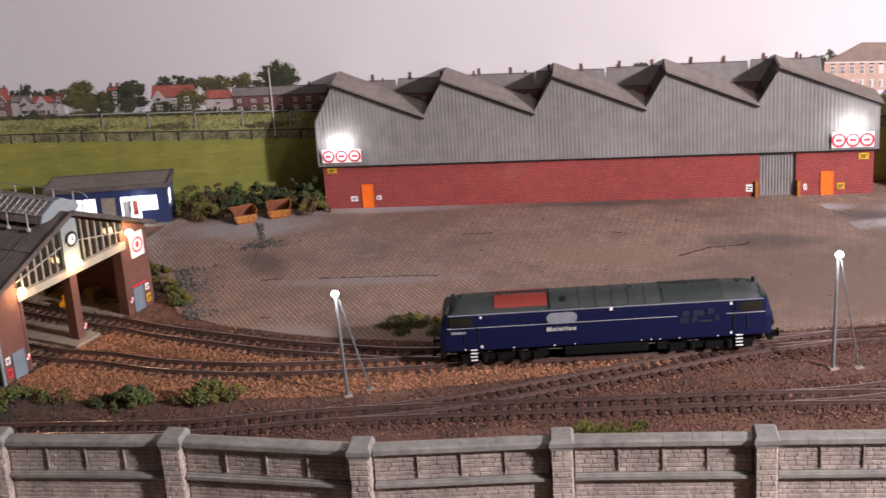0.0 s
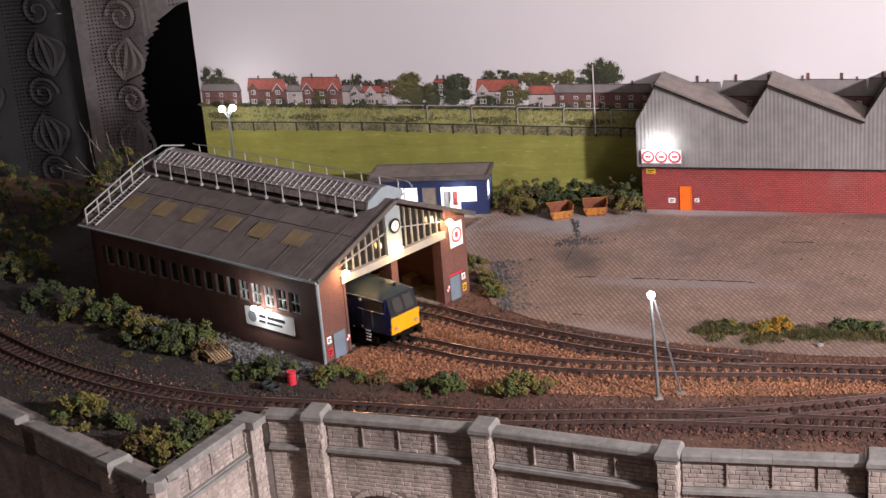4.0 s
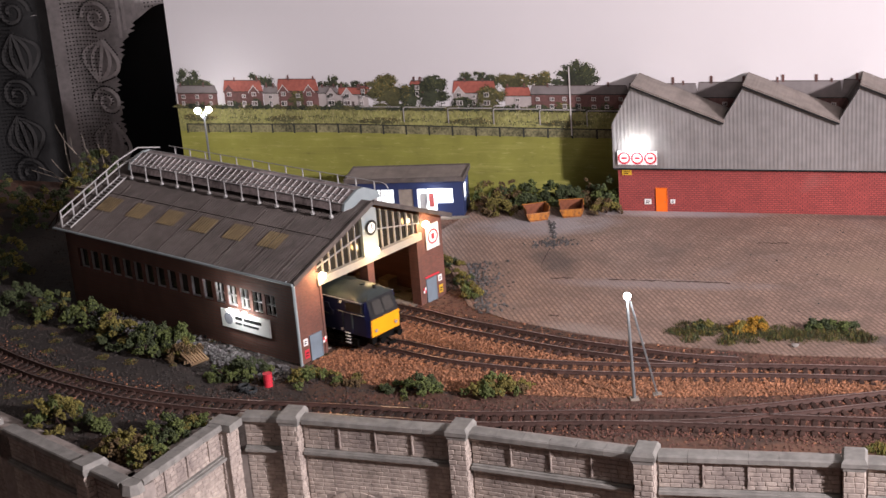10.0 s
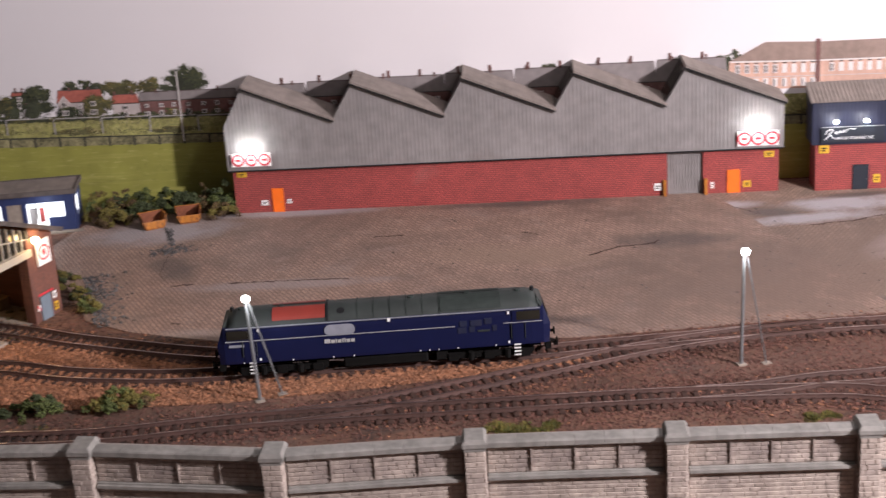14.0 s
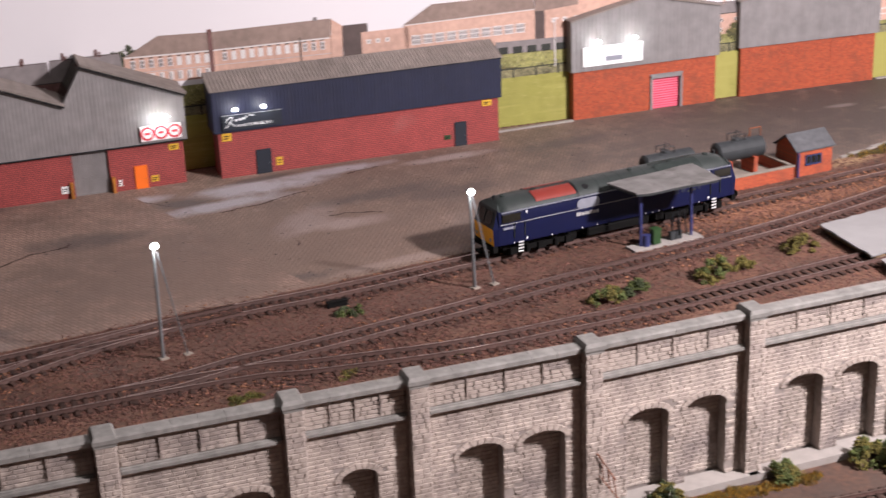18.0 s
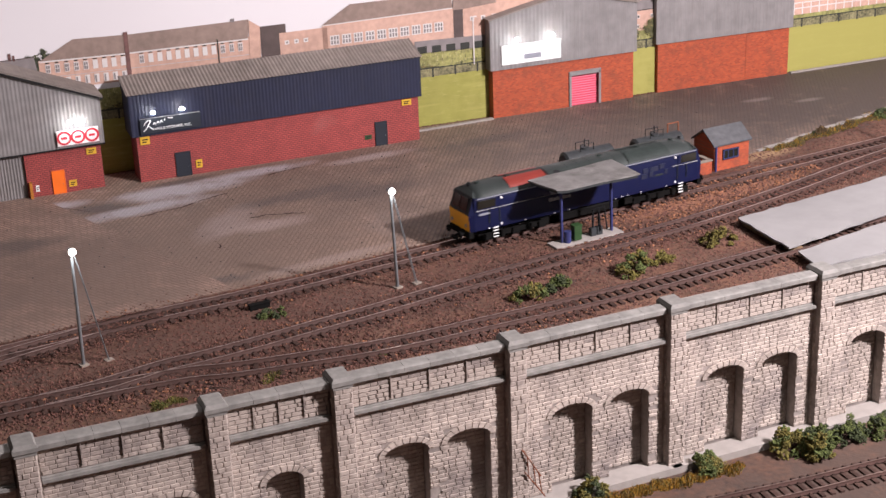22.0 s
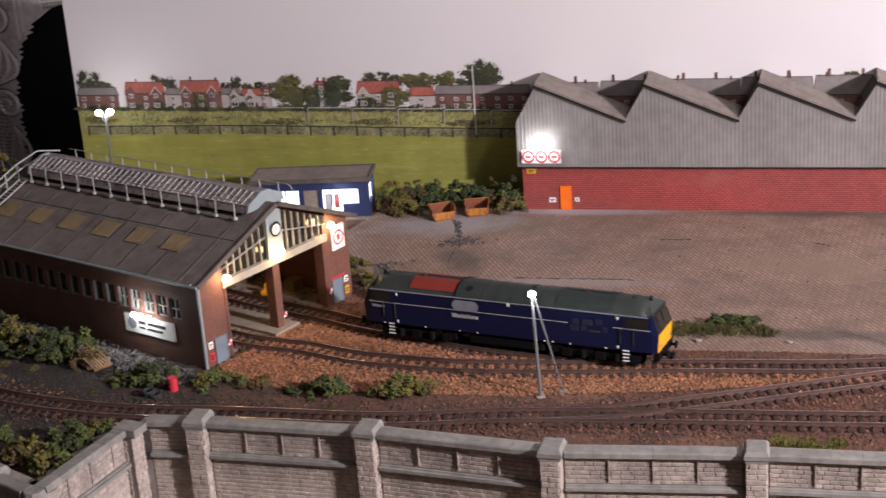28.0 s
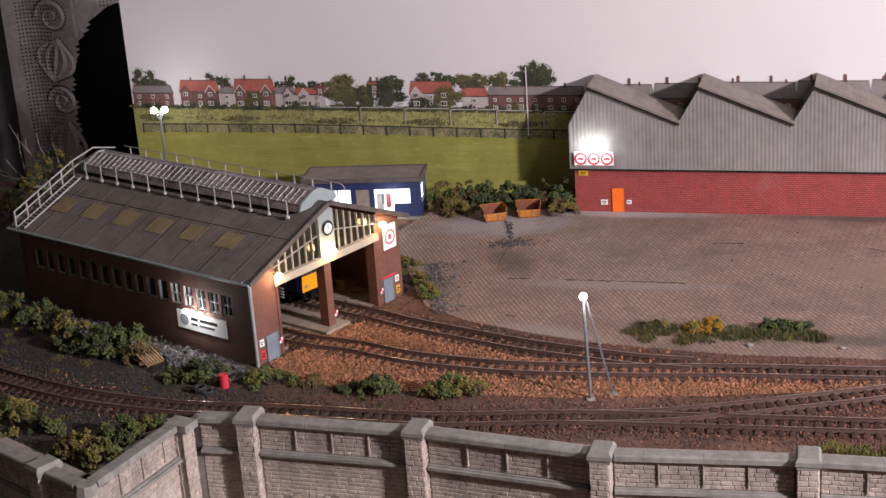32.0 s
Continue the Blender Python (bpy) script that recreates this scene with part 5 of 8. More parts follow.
    for sgn in (-1, 1):
        for u in (0.0, 0.5, 1.0):
            bm = bmesh.new(); x = C + sgn * (0.004 + (hw * 0.9 - 0.004) * u); z = A + 0.009 - 0.007 * u; rod(bm, (x, V0, z), (x, V1, z), 0.00045, 5); part("ventilator_rail", bm, pale_metal, w)
        m = 13
        for i in range(m):
            y = V0 + 0.008 + (V1 - V0 - 0.016) * i / (m - 1)
            x = C + sgn * (hw + 0.0045)
            zb = A - 0.0052 - 0.0018
            bm = bmesh.new(); rod(bm, (x, y, zb - 0.001), (x, y, zb + 0.0145), 0.00065, 6); ball(bm, (x, y, zb - 0.0004), 0.0022, 0.9); part("rail_post", bm, pale_metal, w)
        bm = bmesh.new(); x = C + sgn * (hw + 0.0045); rod(bm, (x, V0, A + 0.0072), (x, V1, A + 0.0072), 0.0004, 6); part("hand_rail", bm, pale_metal, w)
        if sgn > 0:
            bm = bmesh.new()
            old = Vector((x, V0, A + 0.0072))
            for t in range(1, 7):
                p = Vector((x, V0 - 0.007 * math.sin(t * math.pi / 6), A + 0.0072 - 0.0055 * (1 - math.cos(t * math.pi / 6)) / 1.0))
                rod(bm, old, p, 0.0004, 6); old = p
            part("rail_loop", bm, pale_metal, w)
    # ladder and stair rail down the slope at the far end
    upv = Vector((C, 0, A - E)).normalized(); nrm = Vector((-(A - E), 0, C)).normalized()
    eave = Vector((-0.005, 0, E - 0.002))
    la = C - hw - 0.002
    lad = bmesh.new()
    for y in (0.262, 0.271):
        rod(lad, eave + Vector((0.001, y, 0)) + nrm * 0.0022, eave + Vector((0, y, 0)) + upv * 0.072 + nrm * 0.0022, 0.0007, 5)
    for i in range(18):
        p = eave + upv * (0.003 + i * 0.0039) + nrm * 0.0022
        rod(lad, p + Vector((0, 0.262, 0)), p + Vector((0, 0.271, 0)), 0.0005, 5)
    part("roof_ladder", lad, pale_metal, w, "pale ladder on the roof slope")
    for y in (0.2735,):
        for hgt in (0.0085, 0.0145):
            bm = bmesh.new(); rod(bm, eave + Vector((0, y, hgt)), eave + Vector((0, y, hgt)) + upv * 0.072, 0.0007, 6)
            top = eave + Vector((0, y, hgt)) + upv * 0.072
            rod(bm, top, Vector((C, y, top.z + 0.006)), 0.0007, 6)
            rod(bm, Vector((C, y, top.z + 0.006)), Vector((2 * C - top.x, y, top.z)), 0.0007, 6); part("stair_rail", bm, pale_metal, w)
        for i in range(6):
            p = eave + Vector((0, y, 0)) + upv * (0.0005 + i * 0.0143)
            bm = bmesh.new(); rod(bm, p, p + Vector((0, 0, 0.0145)), 0.0008, 6); part("stair_post", bm, pale_metal, w)
    # doors, notices, roundel board, side name board
    door(w, 0.0105, 0.0222, 0.0198, 0.0, door_grey, "blue-grey steel door")
    door(w, 0.1475, 0.1590, 0.0198, 0.0, door_grey, "blue-grey steel door")
    for x in (0.0035, 0.1625):
        notice(w, x, 0.014, 0.0045, 0.0055, 0.0, white_paint); notice(w, x + 0.0003, 0.0035, 0.0048, 0.0070, 0.0, red_paint if x < 0.1 else yellow_sign)
    board(w, "notice_strip", 0.1465, 0.1640, 0.0212, 0.0226, 0.0, red_paint, "red notice strip", 0.0005)
    for x in (0.0235, 0.0865, 0.1425):
        for i in range(2):
            for j in range(2):
                bm = bmesh.new(); cube(bm, x + 0.0018 * i, x + 0.0018 * (i + 1), -0.0011, -0.0007, 0.010 + 0.0022 * j, 0.0122 + 0.0022 * j); part("hazard_square", bm, red_paint if (i + j) % 2 else white_paint, w)
    s = board(w, "roundel_board", 0.1500, 0.1655, 0.0455, 0.0660, -0.0008, white_paint, "white board with a red ring")
    bm = bmesh.new(); disc(bm, (0.1577, 0.0556), 0.0064, -0.0023, 28, 0.78); part("ring", bm, red_paint, s)
    bm = bmesh.new(); cube(bm, 0.1562, 0.1592, -0.0024, -0.0021, 0.0535, 0.0580); part("bar", bm, red_paint, s)
    nb = board_x(w, "name_board", -0.0012, 0.0305, 0.0850, 0.0160, 0.0308, white_paint, "white name board with dark lettering bars")
    for ya, yb, za, zb in ((0.0610, 0.0690, 0.0245, 0.0270), (0.0395, 0.0590, 0.0245, 0.0270), (0.0620, 0.0690, 0.0205, 0.0222), (0.0430, 0.0600, 0.0205, 0.0222)):
        bm = bmesh.new(); cube(bm, -0.0015, -0.0011, ya, yb, za, zb); part("bar", bm, black_paint if za > 0.022 else tank_mat, nb)
    bm = bmesh.new()
    vs = [bm.verts.new((-0.0015, 0.0765 + 0.0048 * math.cos(t * math.pi / 9), 0.0238 + 0.0048 * math.sin(t * math.pi / 9))) for t in range(18)]
    bm.faces.new(vs); bmesh.ops.recalc_face_normals(bm, faces=bm.faces); part("roundel", bm, loco_silver, nb)
    for y in (0.052, 0.061, 0.068):
        bm = bmesh.new(); rod(bm, (0, y, 0.0335), (-0.006, y, 0.0345), 0.0004, 6); part("bracket", bm, pole_grey, w)
        bm = bmesh.new(); ball(bm, (-0.0065, y, 0.0340), 0.0021, 0.8, 2); part("lamp", bm, bulb_white, w)
    lamp("sign_lamp_light", w.matrix_world @ Vector((-0.0105, 0.059, 0.034)), 0.012, COLD, 0.003)
    for x, z in ((0.0245, 0.0655), (0.0850, 0.0665), (0.1455, 0.0700)):
        bm = bmesh.new(); rod(bm, (x, 0.0, z + 0.002), (x, -0.006, z + 0.003), 0.0005, 6); part("bracket", bm, pole_grey, w)
        bm = bmesh.new(); ball(bm, (x, -0.0065, z), 0.0030, 0.9, 2); part("lamp", bm, bulb_warm, w, "lit warm lamp")
        lamp("shed_lamp_light", w.matrix_world @ Vector((x, -0.0125, z - 0.001)), 0.014, WARM, 0.0025)
    lamp("shed_inside_light", w.matrix_world @ Vector((0.112, 0.10, 0.060)), 0.02, WARM, 0.004)
    # stores on the shed floor
    st = thing("yellow_stacker", w.matrix_world @ pose(0.1365, 0.064, 0.0006, 0, 0, 20), "small yellow shed truck standing beside the far road", "truck")
    bm = bmesh.new(); cube(bm, -0.0055, 0.0055, -0.004, 0.004, 0.0012, 0.0052); bmesh.ops.bevel(bm, geom=bm.edges[:], offset=0.0006, segments=1, affect="EDGES"); part("body", bm, loco_yellow, st)
    bm = bmesh.new(); cube(bm, 0.001, 0.0052, -0.0035, 0.0035, 0.0052, 0.0092); bmesh.ops.bevel(bm, geom=bm.edges[:], offset=0.0006, segments=1, affect="EDGES"); part("cab", bm, loco_yellow, st)
    for x in (-0.0035, 0.0035):
        for y in (-0.0041, 0.0041):
            bm = bmesh.new(); rod(bm, (x, y - 0.0006, 0.0014), (x, y + 0.0006, 0.0014), 0.0014, 12); part("wheel", bm, underframe, st)
    for i, (x, y) in enumerate(((0.157, 0.052), (0.156, 0.078), (0.152, 0.105))):
        c = thing("crate", w.matrix_world @ pose(x, y, 0.0006, 0, 0, 8 * i), "brown wooden crate on the shed floor", "crate", "crates in the shed")
        bm = bmesh.new(); cube(bm, -0.006, 0.006, -0.005, 0.005, 0, 0.009); part("box", bm, timber_raw, c)
        bm = bmesh.new(); cube(bm, -0.0063, 0.0063, -0.0053, 0.0053, 0.009, 0.0097); part("lid", bm, timber_raw, c)


engine_shed()


# ---- locomotive ----
def disc_x(bm, x, y, z, r, s, n=12):
    vs = [bm.verts.new((x, y + r * math.cos(2 * math.pi * k / n), z + r * math.sin(2 * math.pi * k / n))) for k in range(n)]
    bm.faces.new(vs if s > 0 else vs[::-1])


def locomotive():
    l = thing("diesel_locomotive", pose(0.4, 0.99, 0), "dark blue model diesel locomotive with grey roof and yellow ends", "locomotive")
    H, S, CT, R = 0.1165, 0.0168, 0.0442, 0.0520
    hw = 0.0174
    # body: loft of cross sections
    def ring(bm, x, half, z0, zc, sec):
        return [bm.verts.new((x, y * half, z0 + (zc - z0) * z)) for y, z in sec]
    sec = [(-1, 0.06), (-0.985, 0), (0.985, 0), (1, 0.06), (1.0, 0.55), (0.985, 0.85), (0.955, 1.0), (-0.955, 1.0), (-0.985, 0.85), (-1.0, 0.55)]
    bm = bmesh.new()
    rings = [ring(bm, x, h, S, c, sec) for x, h, c in ((-H + 0.004, hw * 0.97, CT), (-H + 0.012, hw, CT), (0, hw, CT), (H - 0.012, hw, CT), (H - 0.004, hw * 0.97, CT))]
    n = len(sec)
    for a, b in zip(rings, rings[1:]):
        for j in range(n):
            bm.faces.new((a[j], b[j], b[(j + 1) % n], a[(j + 1) % n]))
    bm.faces.new(rings[0][::-1]); bm.faces.new(rings[-1])
    bmesh.ops.recalc_face_normals(bm, faces=bm.faces)
    body = part("body", bm, loco_blue, l)
    # roof arc
    bm = bmesh.new()
    prof = [(math.sin(a) , math.cos(a)) for a in [radians(d) for d in range(-75, 76, 15)]]
    lim = math.sin(radians(75)); low = math.cos(radians(75))
    rr = []
    for x, h, drop in ((-H + 0.0075, 0.92, 0.0028), (-H + 0.014, 0.955, 0.0006), (-H + 0.022, 0.955, 0.0), (0, 0.955, 0.0), (H - 0.022, 0.955, 0.0), (H - 0.014, 0.955, 0.0006), (H - 0.0075, 0.92, 0.0028)):
        rr.append([bm.verts.new((x, hw * h * s / lim, CT - 0.0002 + (R - CT - drop) * (c - low) / (1 - low))) for s, c in prof])
    for a, b in zip(rr, rr[1:]):
        for j in range(len(prof) - 1):
            bm.faces.new((a[j], b[j], b[j + 1], a[j + 1]))
    bm.faces.new(rr[0]); bm.faces.new(rr[-1][::-1])
    bmesh.ops.recalc_face_normals(bm, faces=bm.faces)
    roof = part("roof", bm, loco_grey, l, "grey arched roof", True)
    def roof_patch(name, x0, x1, d0, d1, material, lift=0.0003, label=""):
        bm = bmesh.new()
        cols = []
        for x in np.linspace(x0, x1, 3):
            cols.append([bm.verts.new((x, (hw * 0.955 * math.sin(radians(d)) / lim) * (1 + lift / hw), CT + (R - CT) * (math.cos(radians(d)) - low) / (1 - low) + lift)) for d in np.linspace(d0, d1, 7)])
        for a, b in zip(cols, cols[1:]):
            for j in range(6):
                bm.faces.new((a[j], b[j], b[j + 1], a[j + 1]))
        bmesh.ops.recalc_face_normals(bm, faces=bm.faces)
        return part(name, bm, material, roof, label)
    for s in (-1, 1):
        roof_patch("red_panel", -0.0776, -0.0405, s * 8, s * 60, loco_red, label="faded red roof panel")
        roof_patch("radiator_grille", 0.0405, 0.083, s * 5, s * 68, loco_dark)
        roof_patch("roof_joint", -0.0398, -0.0382, 0, s * 74, black_paint, 0.0005)
        for k in range(6):
            roof_patch("roof_rib", -0.018 + 0.0115 * k, -0.0175 + 0.0115 * k, 0, s * 74, loco_dark, 0.0003)
    for x in (-0.0295,):
        bm = bmesh.new(); rod(bm, (x, -0.010, 0.0485), (x, -0.0105, 0.0497), 0.0028, 14); part("exhaust_port", bm, black_paint, roof)
    for x in (-0.0715, 0.02, 0.06, -0.10, 0.096):
        bm = bmesh.new(); rod(bm, (x, 0, R - 0.0006), (x, 0, R + 0.0007), 0.0022, 12); part("roof_vent", bm, loco_dark, roof)
    for s in (-1, 1):
        bm = bmesh.new(); rod(bm, (s * (H - 0.010), 0.002, R - 0.003), (s * (H - 0.010), 0.002, R + 0.0008), 0.0014, 8); part("horn", bm, black_paint, roof)
        # cab fronts: yellow lower panel, raked dark screen
        xf = s * H
        def face(name, pts, material, lab="", parent=l):
            bm = bmesh.new(); vs = [bm.verts.new(p) for p in pts]; bm.faces.new(vs); bmesh.ops.solidify(bm, geom=bm.faces[:], thickness=0.0005 * s); bmesh.ops.recalc_face_normals(bm, faces=bm.faces); return part(name, bm, material, parent, lab)
        bm = bmesh.new()
        zmid = 0.0308
        low_r = [bm.verts.new(p) for p in ((s * (H - 0.004), -hw * 0.97, S), (xf, -hw * 0.88, S), (xf, hw * 0.88, S), (s * (H - 0.004), hw * 0.97, S))]
        mid_r = [bm.verts.new(p) for p in ((s * (H - 0.004), -hw * 0.97, zmid), (xf + s * 0.001, -hw * 0.88, zmid), (xf + s * 0.001, hw * 0.88, zmid), (s * (H - 0.004), hw * 0.97, zmid))]
        top_r = [bm.verts.new(p) for p in ((s * (H - 0.0055), -hw * 0.93, CT), (s * (H - 0.004), -hw * 0.82, CT + 0.0012), (s * (H - 0.004), hw * 0.82, CT + 0.0012), (s * (H - 0.0055), hw * 0.93, CT))]
        cap_r = [bm.verts.new(p) for p in ((s * (H - 0.008), -hw * 0.80, CT + 0.0026), (s * (H - 0.0075), -hw * 0.45, R - 0.003), (s * (H - 0.0075), hw * 0.45, R - 0.003), (s * (H - 0.008), hw * 0.80, CT + 0.0026))]
        faces_low = []
        for a, b, mi in ((low_r, mid_r, 1), (mid_r, top_r, 0), (top_r, cap_r, 2)):
            for j in range(3):
                f = bm.faces.new((a[j], a[j + 1], b[j + 1], b[j]))
                f.material_index = (3 if j == 1 else 0) if mi == 0 else (mi if not (mi == 1 and j != 1) else 0)
        bmesh.ops.recalc_face_normals(bm, faces=bm.faces)
        cab = part("cab_front", bm, loco_blue, l, "raked cab front with yellow lower panel")
        cab.data.materials.append(loco_yellow); cab.data.materials.append(loco_grey); cab.data.materials.append(black_paint)
        for y0, y1 in ((-0.0108, -0.0008), (0.0008, 0.0108)):
            za, zb = 0.0335, 0.0436
            k = lambda z: xf + s * 0.001 - s * 0.005 * (z - zmid) / (CT + 0.002 - zmid) + s * 0.0006
            bm = bmesh.new(); vs = [bm.verts.new(p) for p in ((k(za), y0, za), (k(za), y1, za), (k(zb), y1 * 0.96, zb), (k(zb), y0 * 0.96, zb))]; bm.faces.new(vs)
            bmesh.ops.recalc_face_normals(bm, faces=bm.faces); part("windscreen", bm, glass_dark, cab)
        for y in (-0.0095, 0.0095):
            bm = bmesh.new(); rod(bm, (xf, y, 0.0145), (xf + s * 0.0052, y, 0.0145), 0.0012, 8); rod(bm, (xf + s * 0.0052, y, 0.0145), (xf + s * 0.0062, y, 0.0145), 0.0029, 12); part("buffer", bm, underframe, l)
            bm = bmesh.new(); disc_x(bm, xf + s * 0.0011, y * 1.15, 0.0215, 0.0015, s); part("headlight", bm, loco_silver, cab)
        bm = bmesh.new(); cube(bm, min(xf - s * 0.003, xf + s * 0.001), max(xf - s * 0.003, xf + s * 0.001), -0.016, 0.016, 0.0115, S); part("buffer_beam", bm, underframe, l)
        bm = bmesh.new(); rod(bm, (xf, 0, 0.0125), (xf + s * 0.006, 0, 0.0105), 0.0010, 6); cube(bm, min(xf + s * 0.004, xf + s * 0.007), max(xf + s * 0.004, xf + s * 0.007), -0.004, 0.004, 0.0085, 0.0105); part("coupling", bm, underframe, l)
    # side trim
    for s in (-1, 1):
        y = s * (hw + 0.0002)
        def plate(name, x0, x1, z0, z1, material, out=0.0003, parent=body, label=""):
            bm = bmesh.new(); cube(bm, x0, x1, min(y - s * 0.0008, y + s * out), max(y - s * 0.0008, y + s * out), z0, z1); return part(name, bm, material, parent, label)
        plate("white_stripe", -H + 0.005, 0.050, 0.0339, 0.0342, pale_metal); plate("white_stripe", 0.0845, H - 0.005, 0.0339, 0.0342, pale_metal)
        for xs in (-1, 1):
            e = H - 0.0065
            x0, x1 = sorted((xs * e, xs * (e - 0.0165)))
            plate("cab_window", x0, x1, 0.0355, 0.0422, glass_dark, 0.00025)
            x0, x1 = sorted((xs * 0.0905, xs * 0.0985))
            plate("cab_door", x0, x1, S + 0.001, 0.0425, loco_blue, 0.00015)
            for xx in (0.0895, 0.0993):
                x0, x1 = sorted((xs * xx, xs * (xx + 0.0004)))
                plate("hand_rail", x0, x1, 0.022, 0.034, loco_grey, 0.0007)
            for (xx, zz) in ((0.0885, 0.0415), (0.0885, 0.0195)):
                x0, x1 = sorted((xs * xx, xs * (xx - 0.0014)))
                plate("lifting_mark", x0, x1, zz - 0.0009, zz + 0.0009, white_paint)
            st = bmesh.new(); cube(st, min(xs * 0.0915, xs * 0.0957), max(xs * 0.0915, xs * 0.0957), min(y, y - s * 0.002), max(y, y - s * 0.002), 0.0085, S); sb = part("cab_step", st, underframe, l)
            for k in range(4):
                bm = bmesh.new(); cube(bm, min(xs * 0.0912, xs * 0.0960), max(xs * 0.0912, xs * 0.0960), min(y, y + s * 0.0006), max(y, y + s * 0.0006), 0.0091 + 0.0026 * k, 0.0099 + 0.0026 * k); part("tread_edge", bm, white_paint, sb)
        plate("body_mark", 0.003, 0.005, 0.0415, 0.0440, white_paint)
        bm = bmesh.new(); pts = [(-0.0308 + (0.0062 if c > 0 else -0.0062) + 0.0046 * c, 0.0380 + 0.0043 * d) for c, d in [(math.cos(t), math.sin(t)) for t in np.linspace(0, 2 * math.pi, 28, endpoint=False)]]
        vs = [bm.verts.new((x, y + s * 0.0003, z)) for x, z in (pts if s < 0 else pts[::-1])]; bm.faces.new(vs); part("logo_patch", bm, loco_silver, body, "faded silver emblem")
        for k, (wd, ht) in enumerate(((0.0040, 1.0), (0.0025, 0.75), (0.0009, 1.0), (0.0026, 0.75), (0.0009, 1.0), (0.0009, 1.0), (0.0026, 0.75), (0.0025, 0.75))):
            x0 = -0.0420 + sum((0.0046, 0.0031, 0.0015, 0.0032, 0.0015, 0.0015, 0.0032, 0.0031)[:k])
            plate("lettering_bar", x0, x0 + wd, 0.0283, 0.0283 + 0.0029 * ht, pale_metal)
        for fx, fz, fw in ((0.052, 0.0285, 0.006), (0.0535, 0.0335, 0.005), (0.061, 0.0335, 0.008), (0.071, 0.0345, 0.005), (0.060, 0.0290, 0.004), (0.0765, 0.0290, 0.003)):
            plate("faded_patch", fx, fx + fw, fz, fz + 0.0042, navy, 0.00022)
        plate("faded_bar", 0.066, 0.0745, 0.0288, 0.0300, loco_grey, 0.0003)
        for x in (-0.0655, -0.037, -0.0225, 0.0245, 0.031, 0.0375, 0.051, 0.078, -0.1):
            plate("body_mark", x, x + 0.0009, S + 0.0004, S + 0.0011, white_paint)
        plate("number_bar", -0.109, -0.0985, 0.0298, 0.0315, loco_silver)
        plate("cant_line", -H + 0.006, H - 0.006, CT - 0.0007, CT - 0.0001, loco_silver, 0.0001)
    # underframe and bogies
    bm = bmesh.new(); cube(bm, -H + 0.006, H - 0.006, -0.013, 0.013, 0.0135, S + 0.0005); part("underframe", bm, underframe, l)
    bm = bmesh.new(); cube(bm, -0.030, 0.030, -0.0155, 0.0155, 0.0075, 0.0150); bmesh.ops.bevel(bm, geom=bm.edges[:], offset=0.0012, segments=1, affect="EDGES"); part("fuel_tank", bm, underframe, l)
    for c in (-0.0735, 0.0735):
        b = new("bogie"); b.parent = l; b.location = (c, 0, 0); b.empty_display_size = 0.01
        for s in (-1, 1):
            bm = bmesh.new(); cube(bm, -0.030, 0.030, s * 0.0145 - 0.0009, s * 0.0145 + 0.0009, 0.0085, 0.0125)
            for x in (-0.0255, 0, 0.0255):
                cube(bm, x - 0.0035, x + 0.0035, s * 0.0158 - 0.0012, s * 0.0158 + 0.0012, 0.0075, 0.0130)
            for x in (-0.013, 0.013):
                rod(bm, (x, s * 0.016, 0.0075), (x, s * 0.016, 0.0135), 0.0022, 8)
            part("bogie_frame", bm, underframe, b)
        for x in (-0.0255, 0, 0.0255):
            for s in (-1, 1):
                bm = bmesh.new(); rod(bm, (x, s * 0.0078, 0.0114), (x, s * 0.0100, 0.0114), 0.0072, 20); part("wheel", bm, underframe, b)
    bm = bmesh.new()
    for x in (-0.045, 0.040):
        cube(bm, x - 0.004, x + 0.004, -0.0158, 0.0158, 0.009, 0.0145)
    part("battery_box", bm, underframe, l)
    return l


loco = locomotive()


